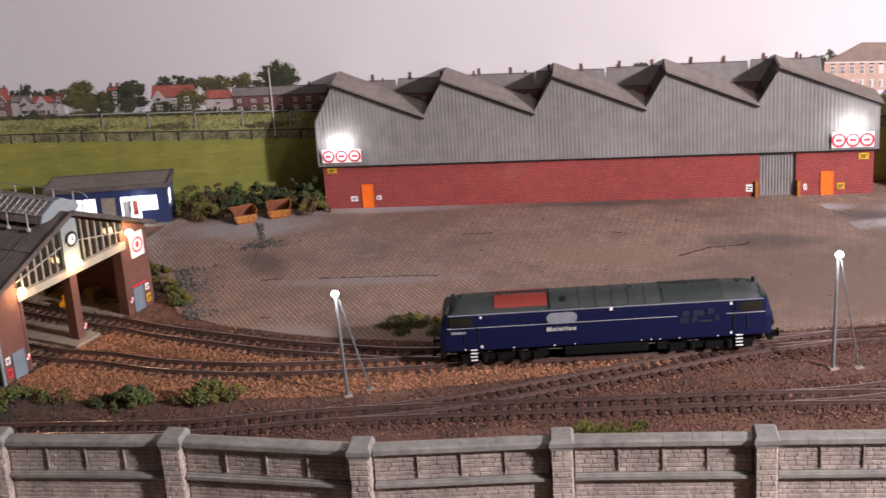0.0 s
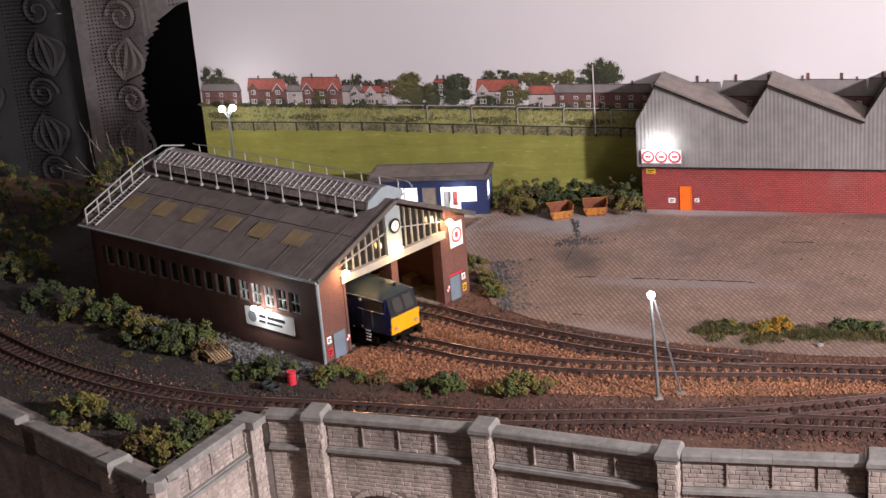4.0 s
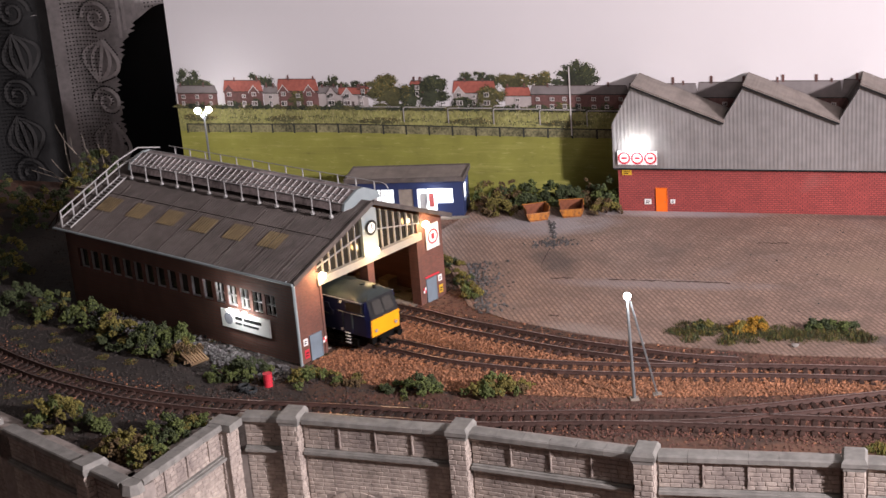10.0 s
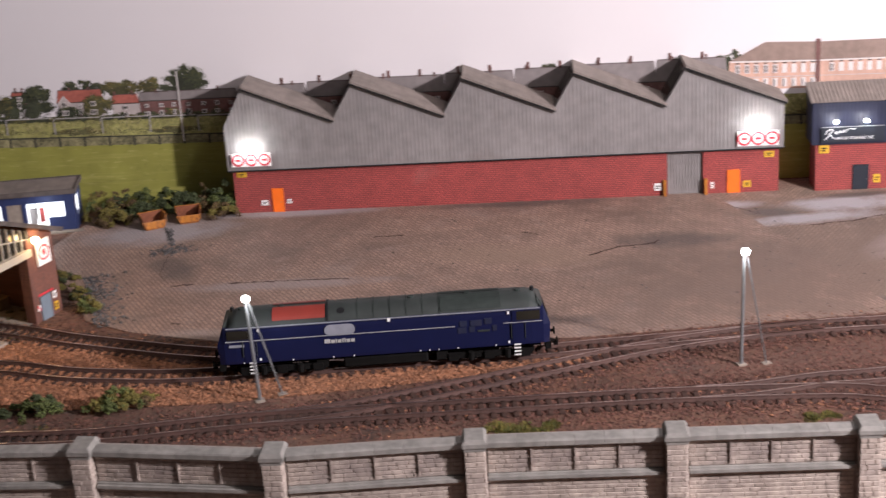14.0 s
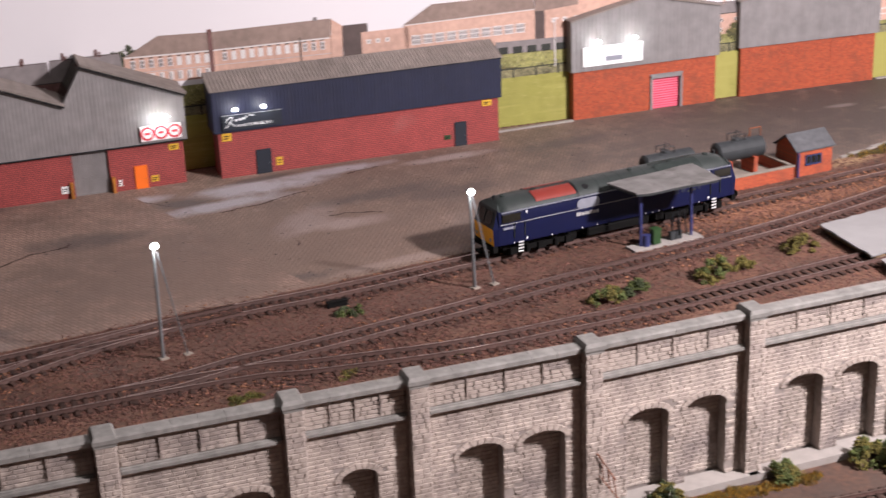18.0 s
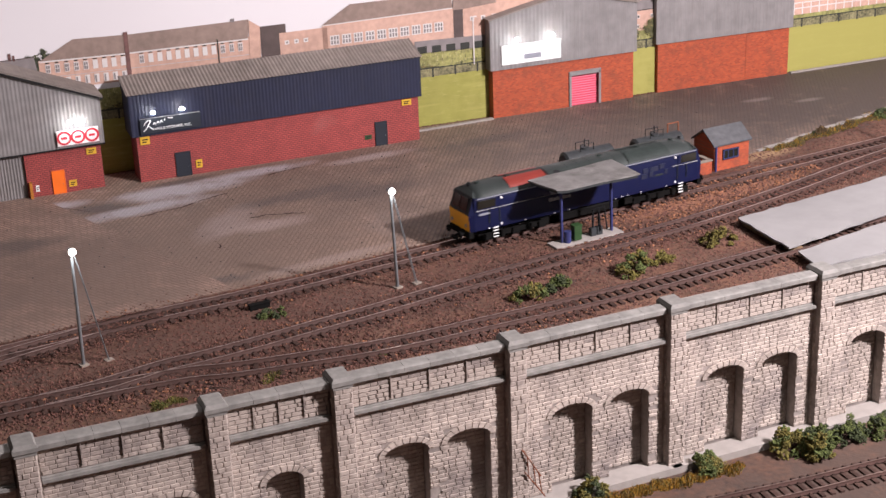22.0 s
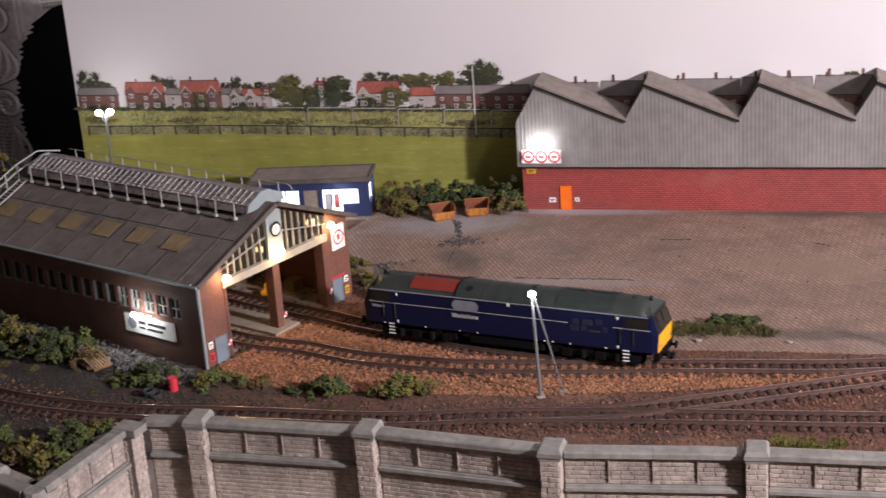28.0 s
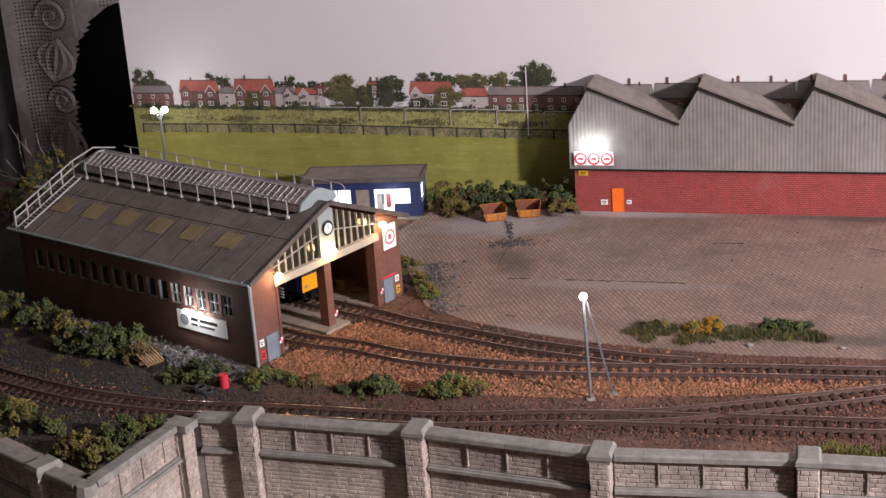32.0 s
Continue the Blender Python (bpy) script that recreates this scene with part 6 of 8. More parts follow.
# ---- yard lamps ----
def yard_lamp(x, y, h, ladder, twin, watts, label="grey yard lamp mast with a lit white head and ladder", z=0.0, lean=0.0):
    m = thing("yard_lamp", pose(x, y, z, 0, lean, 0), label, "street lamp", "lamp masts of the yard")
    bm = bmesh.new(); rod(bm, (0, 0, 0), (0, 0, h), 0.0013, 10, 0.0010); part("mast", bm, pole_grey, m)
    bm = bmesh.new(); cube(bm, -0.003, 0.003, -0.003, 0.003, 0, 0.0012); part("base_plate", bm, concrete, m)
    if ladder:
        lx, ly = ladder
        bm = bmesh.new()
        d = Vector((lx, ly, 0)).normalized(); sd = Vector((-d.y, d.x, 0)) * 0.0016
        a, b = Vector((lx, ly, 0)), Vector((0, 0, h - 0.002)) + d * 0.002
        for sg in (-1, 1):
            rod(bm, a + sd * sg, b + sd * sg, 0.00035, 5)
        for k in range(1, 20):
            p = a.lerp(b, k / 20)
            rod(bm, p - sd, p + sd, 0.0003, 4)
        part("ladder", bm, pole_grey, m)
        bm = bmesh.new(); cube(bm, lx - 0.003, lx + 0.003, ly - 0.0025, ly + 0.0025, 0, 0.001); part("ladder_foot", bm, concrete, m)
    heads = ((-0.0055, 0), (0.0055, 0)) if twin else ((0, 0),)
    for hx, hy in heads:
        bm = bmesh.new(); rod(bm, (hx, hy + 0.0030, h + 0.0026), (hx, hy - 0.0012, h + 0.0020), 0.0014, 12, 0.0026); hd = part("lamp_head", bm, pole_grey, m)
        bm = bmesh.new(); ball(bm, (hx, hy - 0.0018, h + 0.002), 0.0034 if twin else 0.0026, 0.95, 2); part("lens", bm, bulb_white, hd, "lit white lens")
        if twin:
            bm = bmesh.new(); rod(bm, (0, 0, h - 0.009), (hx, hy, h), 0.0006, 6); rod(bm, (0, 0, h - 0.0045), (hx, hy, h - 0.0010), 0.0005, 6); part("arm", bm, pole_grey, m)
    lamp("mast_light", (x - 0.0015, y - 0.008, z + h + 0.002), watts, COLD, 0.003)
    return m


yard_lamp(0.143, 1.006, 0.0755, (0.0165, 0.003), False, 0.06, lean=-2.1)
yard_lamp(0.469, 0.926, 0.0825, (0.017, -0.005), False, 0.06, lean=1.2)
yard_lamp(0.709, 0.873, 0.0770, (0.015, -0.005), False, 0.06, lean=-1.8)
yard_lamp(1.259, 0.783, 0.078, (0.015, -0.004), False, 0.06)
yard_lamp(-0.202, 1.570, 0.096, None, True, 0.012, "tall grey twin-headed lamp mast behind the shed")


# ---- plants ----
LUMP = {}


def lump(material, k):
    """One shared foam tuft of each kind."""
    key = (material.name, k)
    if key not in LUMP:
        r = random.Random(k * 7 + 3)
        bm = bmesh.new()
        for i in range(34):
            a, b = r.uniform(0, 6.28), r.uniform(-0.4, 1.0)
            q = r.uniform(0.45, 0.95)
            c = (q * math.cos(a) * math.sqrt(1 - b * b * 0.8), q * math.sin(a) * math.sqrt(1 - b * b * 0.8), q * b)
            g = bmesh.ops.create_icosphere(bm, subdivisions=1, radius=r.uniform(0.12, 0.27))
            for v in g["verts"]:
                v.co = v.co * r.uniform(0.55, 1.45) + Vector(c)
        me = bpy.data.meshes.new("foliage_tuft"); bm.to_mesh(me); bm.free(); me.materials.append(material)
        LUMP[key] = me
    return LUMP[key]


def bush(x, y, rx, ry, h, mats, count, label, z=0.0, seed=0, turn=0.0):
    r = random.Random(seed + int(x * 9000) + int(y * 500))
    b = thing("bush", pose(x, y, z, 0, 0, turn), label, "bush", "bushes of the yard")
    bm = bmesh.new()
    for k in range(3):
        rod(bm, (r.uniform(-0.3, 0.3) * rx, r.uniform(-0.3, 0.3) * ry, -0.001), (r.uniform(-0.4, 0.4) * rx, r.uniform(-0.4, 0.4) * ry, h * 0.5), 0.0007, 5, 0.0003)
    part("stem", bm, timber, b)
    for k in range(count):
        a, d = r.uniform(0, 6.28), math.sqrt(r.random())
        px, py = rx * d * math.cos(a), ry * d * math.sin(a)
        hh = h * (1 - 0.75 * d * d) * r.uniform(0.5, 1.05)
        s = r.uniform(0.0026, 0.0048) * (0.75 + 0.4 * min(1, h / 0.02))
        ob = new("foliage_tuft", lump(r.choice(mats), r.randrange(4)))
        ob.parent = b
        ob.location = (px, py, max(hh - s * 0.5, s * 0.35))
        ob.rotation_euler = (r.uniform(-0.6, 0.6), r.uniform(-0.6, 0.6), r.uniform(0, 6.28))
        ob.scale = (s, s, s * r.uniform(0.7, 1.1))
    return b


G, O_, DK, BR, Y = leaf_green, leaf_olive, leaf_dark, leaf_brown, leaf_yellow
for args in (
    (-0.004, 1.048, 0.014, 0.010, 0.016, (G, G, DK), 26, "small bright green foam bush beside the ballast"),
    (0.046, 1.034, 0.022, 0.010, 0.018, (O_, O_, G), 34, "olive foam bush beside the ballast"),
    (0.066, 1.036, 0.010, 0.008, 0.008, (O_, BR), 10, "low olive tuft by the ballast"),
    (-0.020, 1.056, 0.012, 0.007, 0.008, (DK, G), 12, "low green tuft by the track"),
    (-0.082, 1.082, 0.020, 0.010, 0.014, (O_, G), 26, "olive and green foam bush at the shed corner"),
    (-0.055, 1.075, 0.012, 0.008, 0.008, (O_, BR), 12, "low russet tuft at the shed corner"),
    (-0.130, 1.098, 0.020, 0.012, 0.018, (G, DK), 30, "green foam bush below the shed wall"),
    (-0.150, 1.106, 0.014, 0.010, 0.012, (DK, G), 18, "dark green foam bush below the shed wall"),
    (-0.185, 1.150, 0.018, 0.012, 0.016, (O_, BR), 24, "olive and russet bush beside a pallet"),
    (-0.213, 1.170, 0.022, 0.016, 0.026, (DK, G), 40, "dark green foam bush below the shed wall"),
    (-0.240, 1.190, 0.020, 0.016, 0.024, (O_, DK), 36, "olive foam bush below the shed wall"),
    (-0.196, 1.183, 0.014, 0.010, 0.018, (G,), 18, "green foam bush close to the shed wall"),
    (-0.275, 1.240, 0.022, 0.016, 0.026, (DK, G), 40, "dark green foam bush beside the shed"),
    (-0.305, 1.265, 0.022, 0.018, 0.024, (DK, G, O_), 36, "dark green foam bush beside the shed"),
    (-0.252, 1.222, 0.012, 0.010, 0.020, (BR, O_), 18, "russet foam bush beside the shed"),
    (-0.345, 1.30, 0.022, 0.02, 0.022, (DK,), 34, "dark foam bush in the shade beside the shed"),
    (-0.262, 1.045, 0.024, 0.018, 0.024, (G, O_), 44, "green foam bush behind the low wall"),
    (-0.235, 1.030, 0.012, 0.012, 0.014, (G, DK), 18, "green foam bush behind the low wall"),
    (-0.207, 0.992, 0.018, 0.016, 0.020, (BR, O_), 32, "russet and olive bush inside the wall corner"),
    (-0.188, 0.975, 0.014, 0.014, 0.018, (G, O_), 26, "green foam bush inside the wall corner"),
    (-0.180, 1.008, 0.018, 0.014, 0.018, (DK, G), 30, "dark green foam bush inside the wall corner"),
    (-0.160, 1.022, 0.012, 0.010, 0.012, (O_, G), 16, "olive tuft inside the wall corner"),
    (0.764, 0.786, 0.014, 0.010, 0.014, (G, O_), 24, "green foam bush between the tracks"),
    (0.790, 0.780, 0.011, 0.009, 0.012, (G, DK), 18, "green foam bush between the tracks"),
    (0.857, 0.762, 0.018, 0.011, 0.016, (O_, G, O_), 30, "olive and yellow foam bush between the tracks"),
    (0.884, 0.758, 0.010, 0.008, 0.010, (O_,), 12, "olive tuft between the tracks"),
    (0.948, 0.755, 0.016, 0.011, 0.014, (O_, O_, BR), 26, "olive and yellow foam bush beside the grey slab"),
    (0.612, 0.900, 0.012, 0.007, 0.003, (DK, G), 12, "low dark green tuft between the tracks"),
    (1.245, 0.866, 0.012, 0.006, 0.007, (DK, BR), 14, "low dark bush along the pale kerb"),
    (1.335, 0.856, 0.016, 0.007, 0.010, (DK, G), 18, "dark green bush along the pale kerb"),
    (1.385, 0.852, 0.022, 0.008, 0.012, (DK, G), 22, "dark green bush along the pale kerb"),
    (0.045, 1.230, 0.008, 0.010, 0.014, (O_, G), 16, "olive bush beside the shed door"),
    (0.040, 1.265, 0.008, 0.012, 0.012, (DK, O_), 14, "dark olive bush beside the shed"),
    (0.030, 1.305, 0.010, 0.014, 0.014, (DK, O_), 16, "dark olive bush beside the shed"),
):
    bush(*args)
for k, (x, y, h, m) in enumerate(((0.075, 1.462, 0.034, (BR, O_, G)), (0.095, 1.466, 0.028, (DK, BR)), (0.115, 1.462, 0.026, (DK, G)), (0.135, 1.458, 0.026, (DK, G)), (0.152, 1.452, 0.028, (DK,)), (0.170, 1.448, 0.028, (DK, BR)), (0.188, 1.436, 0.030, (DK, G)), (0.184, 1.420, 0.018, (O_, BR)), (0.085, 1.445, 0.020, (BR, O_)))):
    bush(x, y, 0.016, 0.010, h, m, 34, "dark green and russet hedge plant before the backdrop", seed=k)
for k, (x, y, h, r) in enumerate(((-0.36, 1.52, 0.05, 0.04), (-0.42, 1.44, 0.05, 0.05), (-0.44, 1.58, 0.06, 0.05), (-0.33, 1.62, 0.06, 0.04), (-0.50, 1.50, 0.06, 0.05), (-0.38, 1.38, 0.03, 0.03))):
    bush(x, y, r, r * 0.7, h, (DK, DK, O_), 70, "dark shaded bushes at the back of the layout", seed=k)


def grass(name, spots, height, mats, label, seed, z=0.0):
    """Short upright blades in tufts at the given spots (x, y, radius, share of height), joined into one piece."""
    r = random.Random(seed)
    verts, faces, kinds = [], [], []
    for x, y, rad, tall in spots:
        for k in range(int(260 * rad / 0.01)):
            a, d = r.uniform(0, 6.283), math.sqrt(r.random()) * rad
            px, py = x + d * math.cos(a), y + d * 0.8 * math.sin(a)
            h = height * tall * (1 - 0.5 * (d / rad) ** 2) * r.uniform(0.4, 1.15)
            w, b, l = r.uniform(0.0003, 0.0006), r.uniform(0, 6.283), h * r.uniform(0.1, 0.6)
            c = r.uniform(0, 6.283)
            i = len(verts)
            verts += [(px - w * math.cos(b), py - w * math.sin(b), z), (px + w * math.cos(b), py + w * math.sin(b), z), (px + 0.4 * l * math.cos(c), py + 0.4 * l * math.sin(c), z + h * 0.6), (px + l * math.cos(c), py + l * math.sin(c), z + h)]
            faces += [(i, i + 1, i + 2), (i + 1, i + 3, i + 2)]
            kinds += [r.randrange(len(mats))] * 2
    me = bpy.data.meshes.new(name)
    me.from_pydata(verts, [], faces)
    for m in mats:
        me.materials.append(m)
    me.polygons.foreach_set("material_index", kinds)
    return tagged(new(name, me), label, name.replace("_", " "), kind="stuff")


rg = random.Random(31)
strip = [(0.195 + 0.132 * u + rg.uniform(-0.004, 0.004), 1.112 - 0.034 * u + rg.gauss(0, 0.008), rg.uniform(0.006, 0.011), rg.uniform(0.5, 1.0)) for u in [k / 60 for k in range(61)]]
grass("grass_strip", strip, 0.0062, (DK, DK, BR, O_), "low strip of dull dark grass and moss beside the paving", 1)
grass("grass_strip", [(x + rg.uniform(-0.004, 0.004), y + 0.004, 0.006, 1) for x, y, _, _ in strip[::2]], 0.0036, (DK, G, BR), "dark moss at the root of the grass strip", 2)
for x, y, rx, h, m, lab in ((0.254, 1.106, 0.010, 0.013, (Y, Y, Y, O_), "bright yellow flowering tuft in the grass strip"), (0.240, 1.108, 0.007, 0.009, (Y, O_), "small yellow tuft in the grass strip"),
                            (0.300, 1.098, 0.014, 0.010, (G, DK), "low green bush in the grass strip"), (0.318, 1.092, 0.010, 0.008, (G, DK), "low green bush in the grass strip"), (0.212, 1.118, 0.012, 0.009, (DK, O_), "low dark bush in the grass strip")):
    bush(x, y, rx, 0.008, h, m, 20, lab)
weeds = [(0.272 + 0.045 * u + rg.gauss(0, 0.003), 0.901 - 0.013 * u + rg.gauss(0, 0.004), rg.uniform(0.004, 0.008), rg.uniform(0.5, 1)) for u in [k / 14 for k in range(15)]]
weeds += [(0.553 + rg.gauss(0, 0.006), 0.815 + rg.gauss(0, 0.003), 0.005, 0.7) for k in range(5)] + [(0.481 + rg.gauss(0, 0.006), 0.832 + rg.gauss(0, 0.003), 0.005, 0.7) for k in range(5)] + [(0.62 + rg.gauss(0, 0.01), 0.79 + rg.gauss(0, 0.003), 0.004, 0.6) for k in range(3)]
kerb_grass = [(1.17 + 0.26 * u, 0.8700 - 0.0145 * u + rg.gauss(0, 0.003), rg.uniform(0.005, 0.009), rg.uniform(0.4, 1)) for u in [k / 44 for k in range(45)]]
grass("kerb_grass", kerb_grass, 0.0055, (Y, BR, BR, O_, DK), "dry russet grass along the pale kerb", 6)
grass("wall_weeds", weeds, 0.005, (G, O_, O_), "bright green weeds growing behind the wall coping", 3)
tracks_weeds = [(x, y, rg.uniform(0.003, 0.006), rg.uniform(0.4, 1)) for x, y in [(rg.uniform(-0.40, 0.02), rg.uniform(0.98, 1.30)) for k in range(260)] if inside((x, y - 0.024), upper) and not inside((x, y), yard) and not inside((x, y), ORANGE)]
grass("ground_weeds", tracks_weeds, 0.0035, (BR, BR, O_, DK), "sparse russet weeds and dead grass on the cinders", 4)
for k, (x, y, r, m) in enumerate(((0.828, 0.664, 0.012, (O_, G)), (0.893, 0.640, 0.016, (O_, G)), (0.912, 0.628, 0.018, (G, DK)), (0.940, 0.618, 0.018, (DK, G)), (0.97, 0.607, 0.018, (DK, G)), (0.900, 0.618, 0.010, (O_, G)), (0.735, 0.697, 0.012, (DK, O_)))):
    bush(x, y, r, 0.010, 0.022 if k else 0.018, m, 36, "green foam bush at the foot of the stone wall", LOW, k)
grass("dry_grass", [(0.742 + 0.105 * u + rg.gauss(0, 0.002), 0.688 - 0.036 * u + rg.gauss(0, 0.003), rg.uniform(0.005, 0.008), rg.uniform(0.5, 1)) for u in [k / 34 for k in range(35)]], 0.0062, (Y, Y, BR, O_), "dry yellow grass at the foot of the stone wall", 5, LOW)

# a broken ladder hanging at the foot of the wall
bl = thing("broken_ladder", along((0.690, 0.727), (0.813, 0.688), LOW), "rusty broken ladder hanging askew against the stone wall", "ladder")
for (xa, za), (xb, zb) in (((0.0020, 0.0500), (0.0150, 0.0275)), ((0.0025, 0.0335), (0.0180, 0.0105))):
    bm = bmesh.new(); rod(bm, (xa, -0.0092, za), (xb, -0.0100, zb), 0.0005, 6); part("stile", bm, rust, bl)
for u in (0.2, 0.55, 0.85):
    bm = bmesh.new(); rod(bm, (0.0020 + 0.013 * u, -0.0092 - 0.0008 * u, 0.0500 - 0.0225 * u), (0.0025 + 0.0155 * u, -0.0092 - 0.0008 * u, 0.0335 - 0.023 * u), 0.0004, 5); part("rung", bm, rust, bl)
bm = bmesh.new(); rod(bm, (0.0012, -0.0072, 0.0506), (0.0022, -0.0096, 0.0498), 0.0007, 6); part("hook", bm, rust, bl)

# bare twigs in the shade at the back
tw = thing("bare_shrub", pose(-0.345, 1.66, 0.0), "bare grey twigs of a leafless shrub", "shrub")
r_ = random.Random(8)
for k in range(9):
    bm = bmesh.new()
    p = Vector((0, 0, 0.0))
    d = Vector((r_.uniform(-1.3, 1.3), r_.uniform(-0.3, 0.3), r_.uniform(0.25, 0.8))).normalized()
    for j in range(4):
        q = p + d * r_.uniform(0.012, 0.022)
        rod(bm, p, q, 0.0010 - 0.0002 * j, 5, 0.0009 - 0.0002 * j)
        p = q; d = (d + Vector((r_.uniform(-0.6, 0.6), 0, r_.uniform(-0.3, 0.5)))).normalized()
    part("twig", bm, concrete, tw)


# ---- site office ----
OFF = (0.0505, 1.4480)


def site_office():
    w = thing("site_office", along((OFF[0] - 0.1102, OFF[1] + 0.0224), OFF), "blue site office with flat grey roof and lit windows", "office building")
    L, D, H = 0.1125, 0.041, 0.0375
    # framed walls with real openings
    for x0, x1, z0, z1 in ((0, L, 0.0, 0.004), (0, L, 0.029, H), (0, 0.006, 0.004, 0.029), (0.045, 0.050, 0.004, 0.029), (0.064, 0.068, 0.004, 0.029), (0.103, L, 0.004, 0.029), (0.006, 0.045, 0.004, 0.014), (0.087, 0.103, 0.004, 0.014)):
        bm = bmesh.new(); cube(bm, x0, x1, 0.0, 0.002, z0, z1); part("wall_panel", bm, office_blue, w)
    for x0, x1, z0, z1 in ((0.006, 0.045, 0.014, 0.029), (0.068, 0.087, 0.004, 0.029), (0.087, 0.103, 0.014, 0.029)):
        bm = bmesh.new(); cube(bm, x0, x1, 0.0026, 0.0032, z0, z1); part("lit_window", bm, panel_lit, w, "brightly lit window")
    for x in (0.019, 0.032, 0.0775):
        bm = bmesh.new(); cube(bm, x - 0.0005, x + 0.0005, 0.0, 0.0028, 0.014, 0.029); part("mullion", bm, pale_metal, w)
    bm = bmesh.new(); cube(bm, 0.070, 0.0765, 0.0018, 0.0026, 0.004, 0.024); part("door_leaf", bm, pale_metal, w)
    bm = bmesh.new(); cube(bm, 0.079, 0.084, 0.0018, 0.0026, 0.010, 0.024); part("poster", bm, red_brick, w)
    bm = bmesh.new(); cube(bm, 0.050, 0.064, 0.0008, 0.002, 0.004, 0.029); part("blank_panel", bm, concrete, w)
    for x0, x1 in ((0, 0.002),):
        bm = bmesh.new(); cube(bm, x0, x1, 0.002, D, 0, H); part("wall_panel", bm, office_blue, w)
    for y0, y1, z0, z1 in ((0.002, 0.010, 0, H), (0.034, D, 0, H), (0.010, 0.034, 0, 0.012), (0.010, 0.034, 0.030, H)):
        bm = bmesh.new(); cube(bm, L - 0.002, L, y0, y1, z0, z1); part("wall_panel", bm, office_blue, w)
    bm = bmesh.new(); cube(bm, L - 0.003, L - 0.0022, 0.010, 0.034, 0.012, 0.030); part("lit_window", bm, panel_lit, w, "brightly lit window")
    bm = bmesh.new(); cube(bm, 0, L, D - 0.002, D, 0, H); part("wall_panel", bm, office_blue, w)
    bm = bmesh.new(); cube(bm, -0.002, L + 0.002, -0.002, D + 0.002, H, H + 0.0026); part("roof", bm, roof_felt, w, "flat grey-brown felt roof")
    for x0, x1, y0, y1 in ((-0.0025, L + 0.0025, -0.003, -0.0015), (-0.0025, L + 0.0025, D + 0.001, D + 0.0025), (-0.003, -0.0015, -0.002, D + 0.002), (L + 0.0010, L + 0.0025, -0.002, D + 0.002)):
        bm = bmesh.new(); cube(bm, x0, x1, y0, y1, H - 0.0008, H + 0.0036); part("roof_edge", bm, shed_roof_mat, w)
    bm = bmesh.new(); cube(bm, -0.002, L + 0.006, -0.008, 0, 0, 0.0013); part("step_slab", bm, concrete, w)
    lamp("office_light", w.matrix_world @ Vector((0.085, -0.008, 0.022)), 0.012, COLD, 0.004)


site_office()


# ---- skips and rubbish ----
def skip(x, y, turn, label):
    s = thing("skip", pose(x, y, 0.001, 0, 0, turn), label, "skip", "waste skips")
    a, b, h, t = 0.0115, 0.0085, 0.0125, 0.0007
    def side(name, lo0, lo1, hi1, hi0, inward):
        bm = bmesh.new()
        q = [Vector(v) for v in (lo0, lo1, hi1, hi0)]
        f = [bm.verts.new(v) for v in q]; g = [bm.verts.new(v + Vector(inward) * t) for v in q]
        bm.faces.new(f); bm.faces.new(g[::-1])
        for j in range(4):
            bm.faces.new((f[(j + 1) % 4], f[j], g[j], g[(j + 1) % 4]))
        bmesh.ops.recalc_face_normals(bm, faces=bm.faces)
        p = part(name, bm, rust, s)
        return p
    w = 0.0028
    f = side("front_panel", (-a + w, -b, 0), (a - w, -b, 0), (a, -b, h * 0.6), (-a, -b, h * 0.6), (0, 1, 0)); f.data.materials[0] = skip_yellow
    side("back_panel", (-a + w, b, 0), (a - w, b, 0), (a, b, h), (-a, b, h), (0, -1, 0))
    e = side("end_panel", (a - w, -b, 0), (a - w, b, 0), (a, b, h), (a, -b, h), (-1, 0, 0)); e.data.materials[0] = skip_yellow if turn > 0 else rust
    side("end_panel", (-a + w, -b, 0), (-a + w, b, 0), (-a, b, h), (-a, -b, h), (1, 0, 0))
    bm = bmesh.new(); cube(bm, -a + w, a - w, -b, b, 0.0003, 0.0012); part("bottom", bm, rust, s)
    bm = bmesh.new()
    for p, q in (((-a, -b, h * 0.6), (a, -b, h * 0.6)), ((a, -b, h), (a, b, h)), ((a, b, h), (-a, b, h)), ((-a, b, h), (-a, -b, h))):
        rod(bm, p, q, 0.0005, 5)
    part("rim", bm, skip_yellow, s)


skip(0.118, 1.421, 8, "yellow waste skip with rusty inside and dropped end")
skip(0.152, 1.424, -5, "yellow waste skip with rusty inside before the hedge")
rr_ = random.Random(12)
junk = [(0.124 + rr_.gauss(0, 0.010), 1.345 + rr_.gauss(0, 0.006), 0.0012) for k in range(130)] + [(0.124 + 0.006 * rr_.random() + 0.004 * u, 1.36 + 0.05 * u + rr_.gauss(0, 0.002), 0.0012) for u in [rr_.random() for k in range(70)]]
scatter("rubble", junk, 0.0017, gravel_grey, "dark rubble spilled on the paving before the skips", 9)
junk = [(0.045 + abs(rr_.gauss(0, 0.012)), 1.21 + rr_.uniform(-0.02, 0.10), 0.001) for k in range(420)]
scatter("coal_spill", junk, 0.0019, gravel_grey, "dark coal and rubble beside the shed", 10)
junk = []
for k in range(1500):
    u = rr_.random()
    junk.append((-0.092 - 0.012 - 0.17 * u + rr_.gauss(0, 0.006), 1.1165 - 0.014 + 0.165 * u + rr_.gauss(0, 0.006) - 0.004, 0.0012))
scatter("grey_stones", junk, 0.0022, gravel_grey, "loose grey stones along the shed wall", 11)
bits = [(rr_.uniform(0.2, 1.35), rr_.uniform(0.95, 1.35), 0.0010) for k in range(500)]
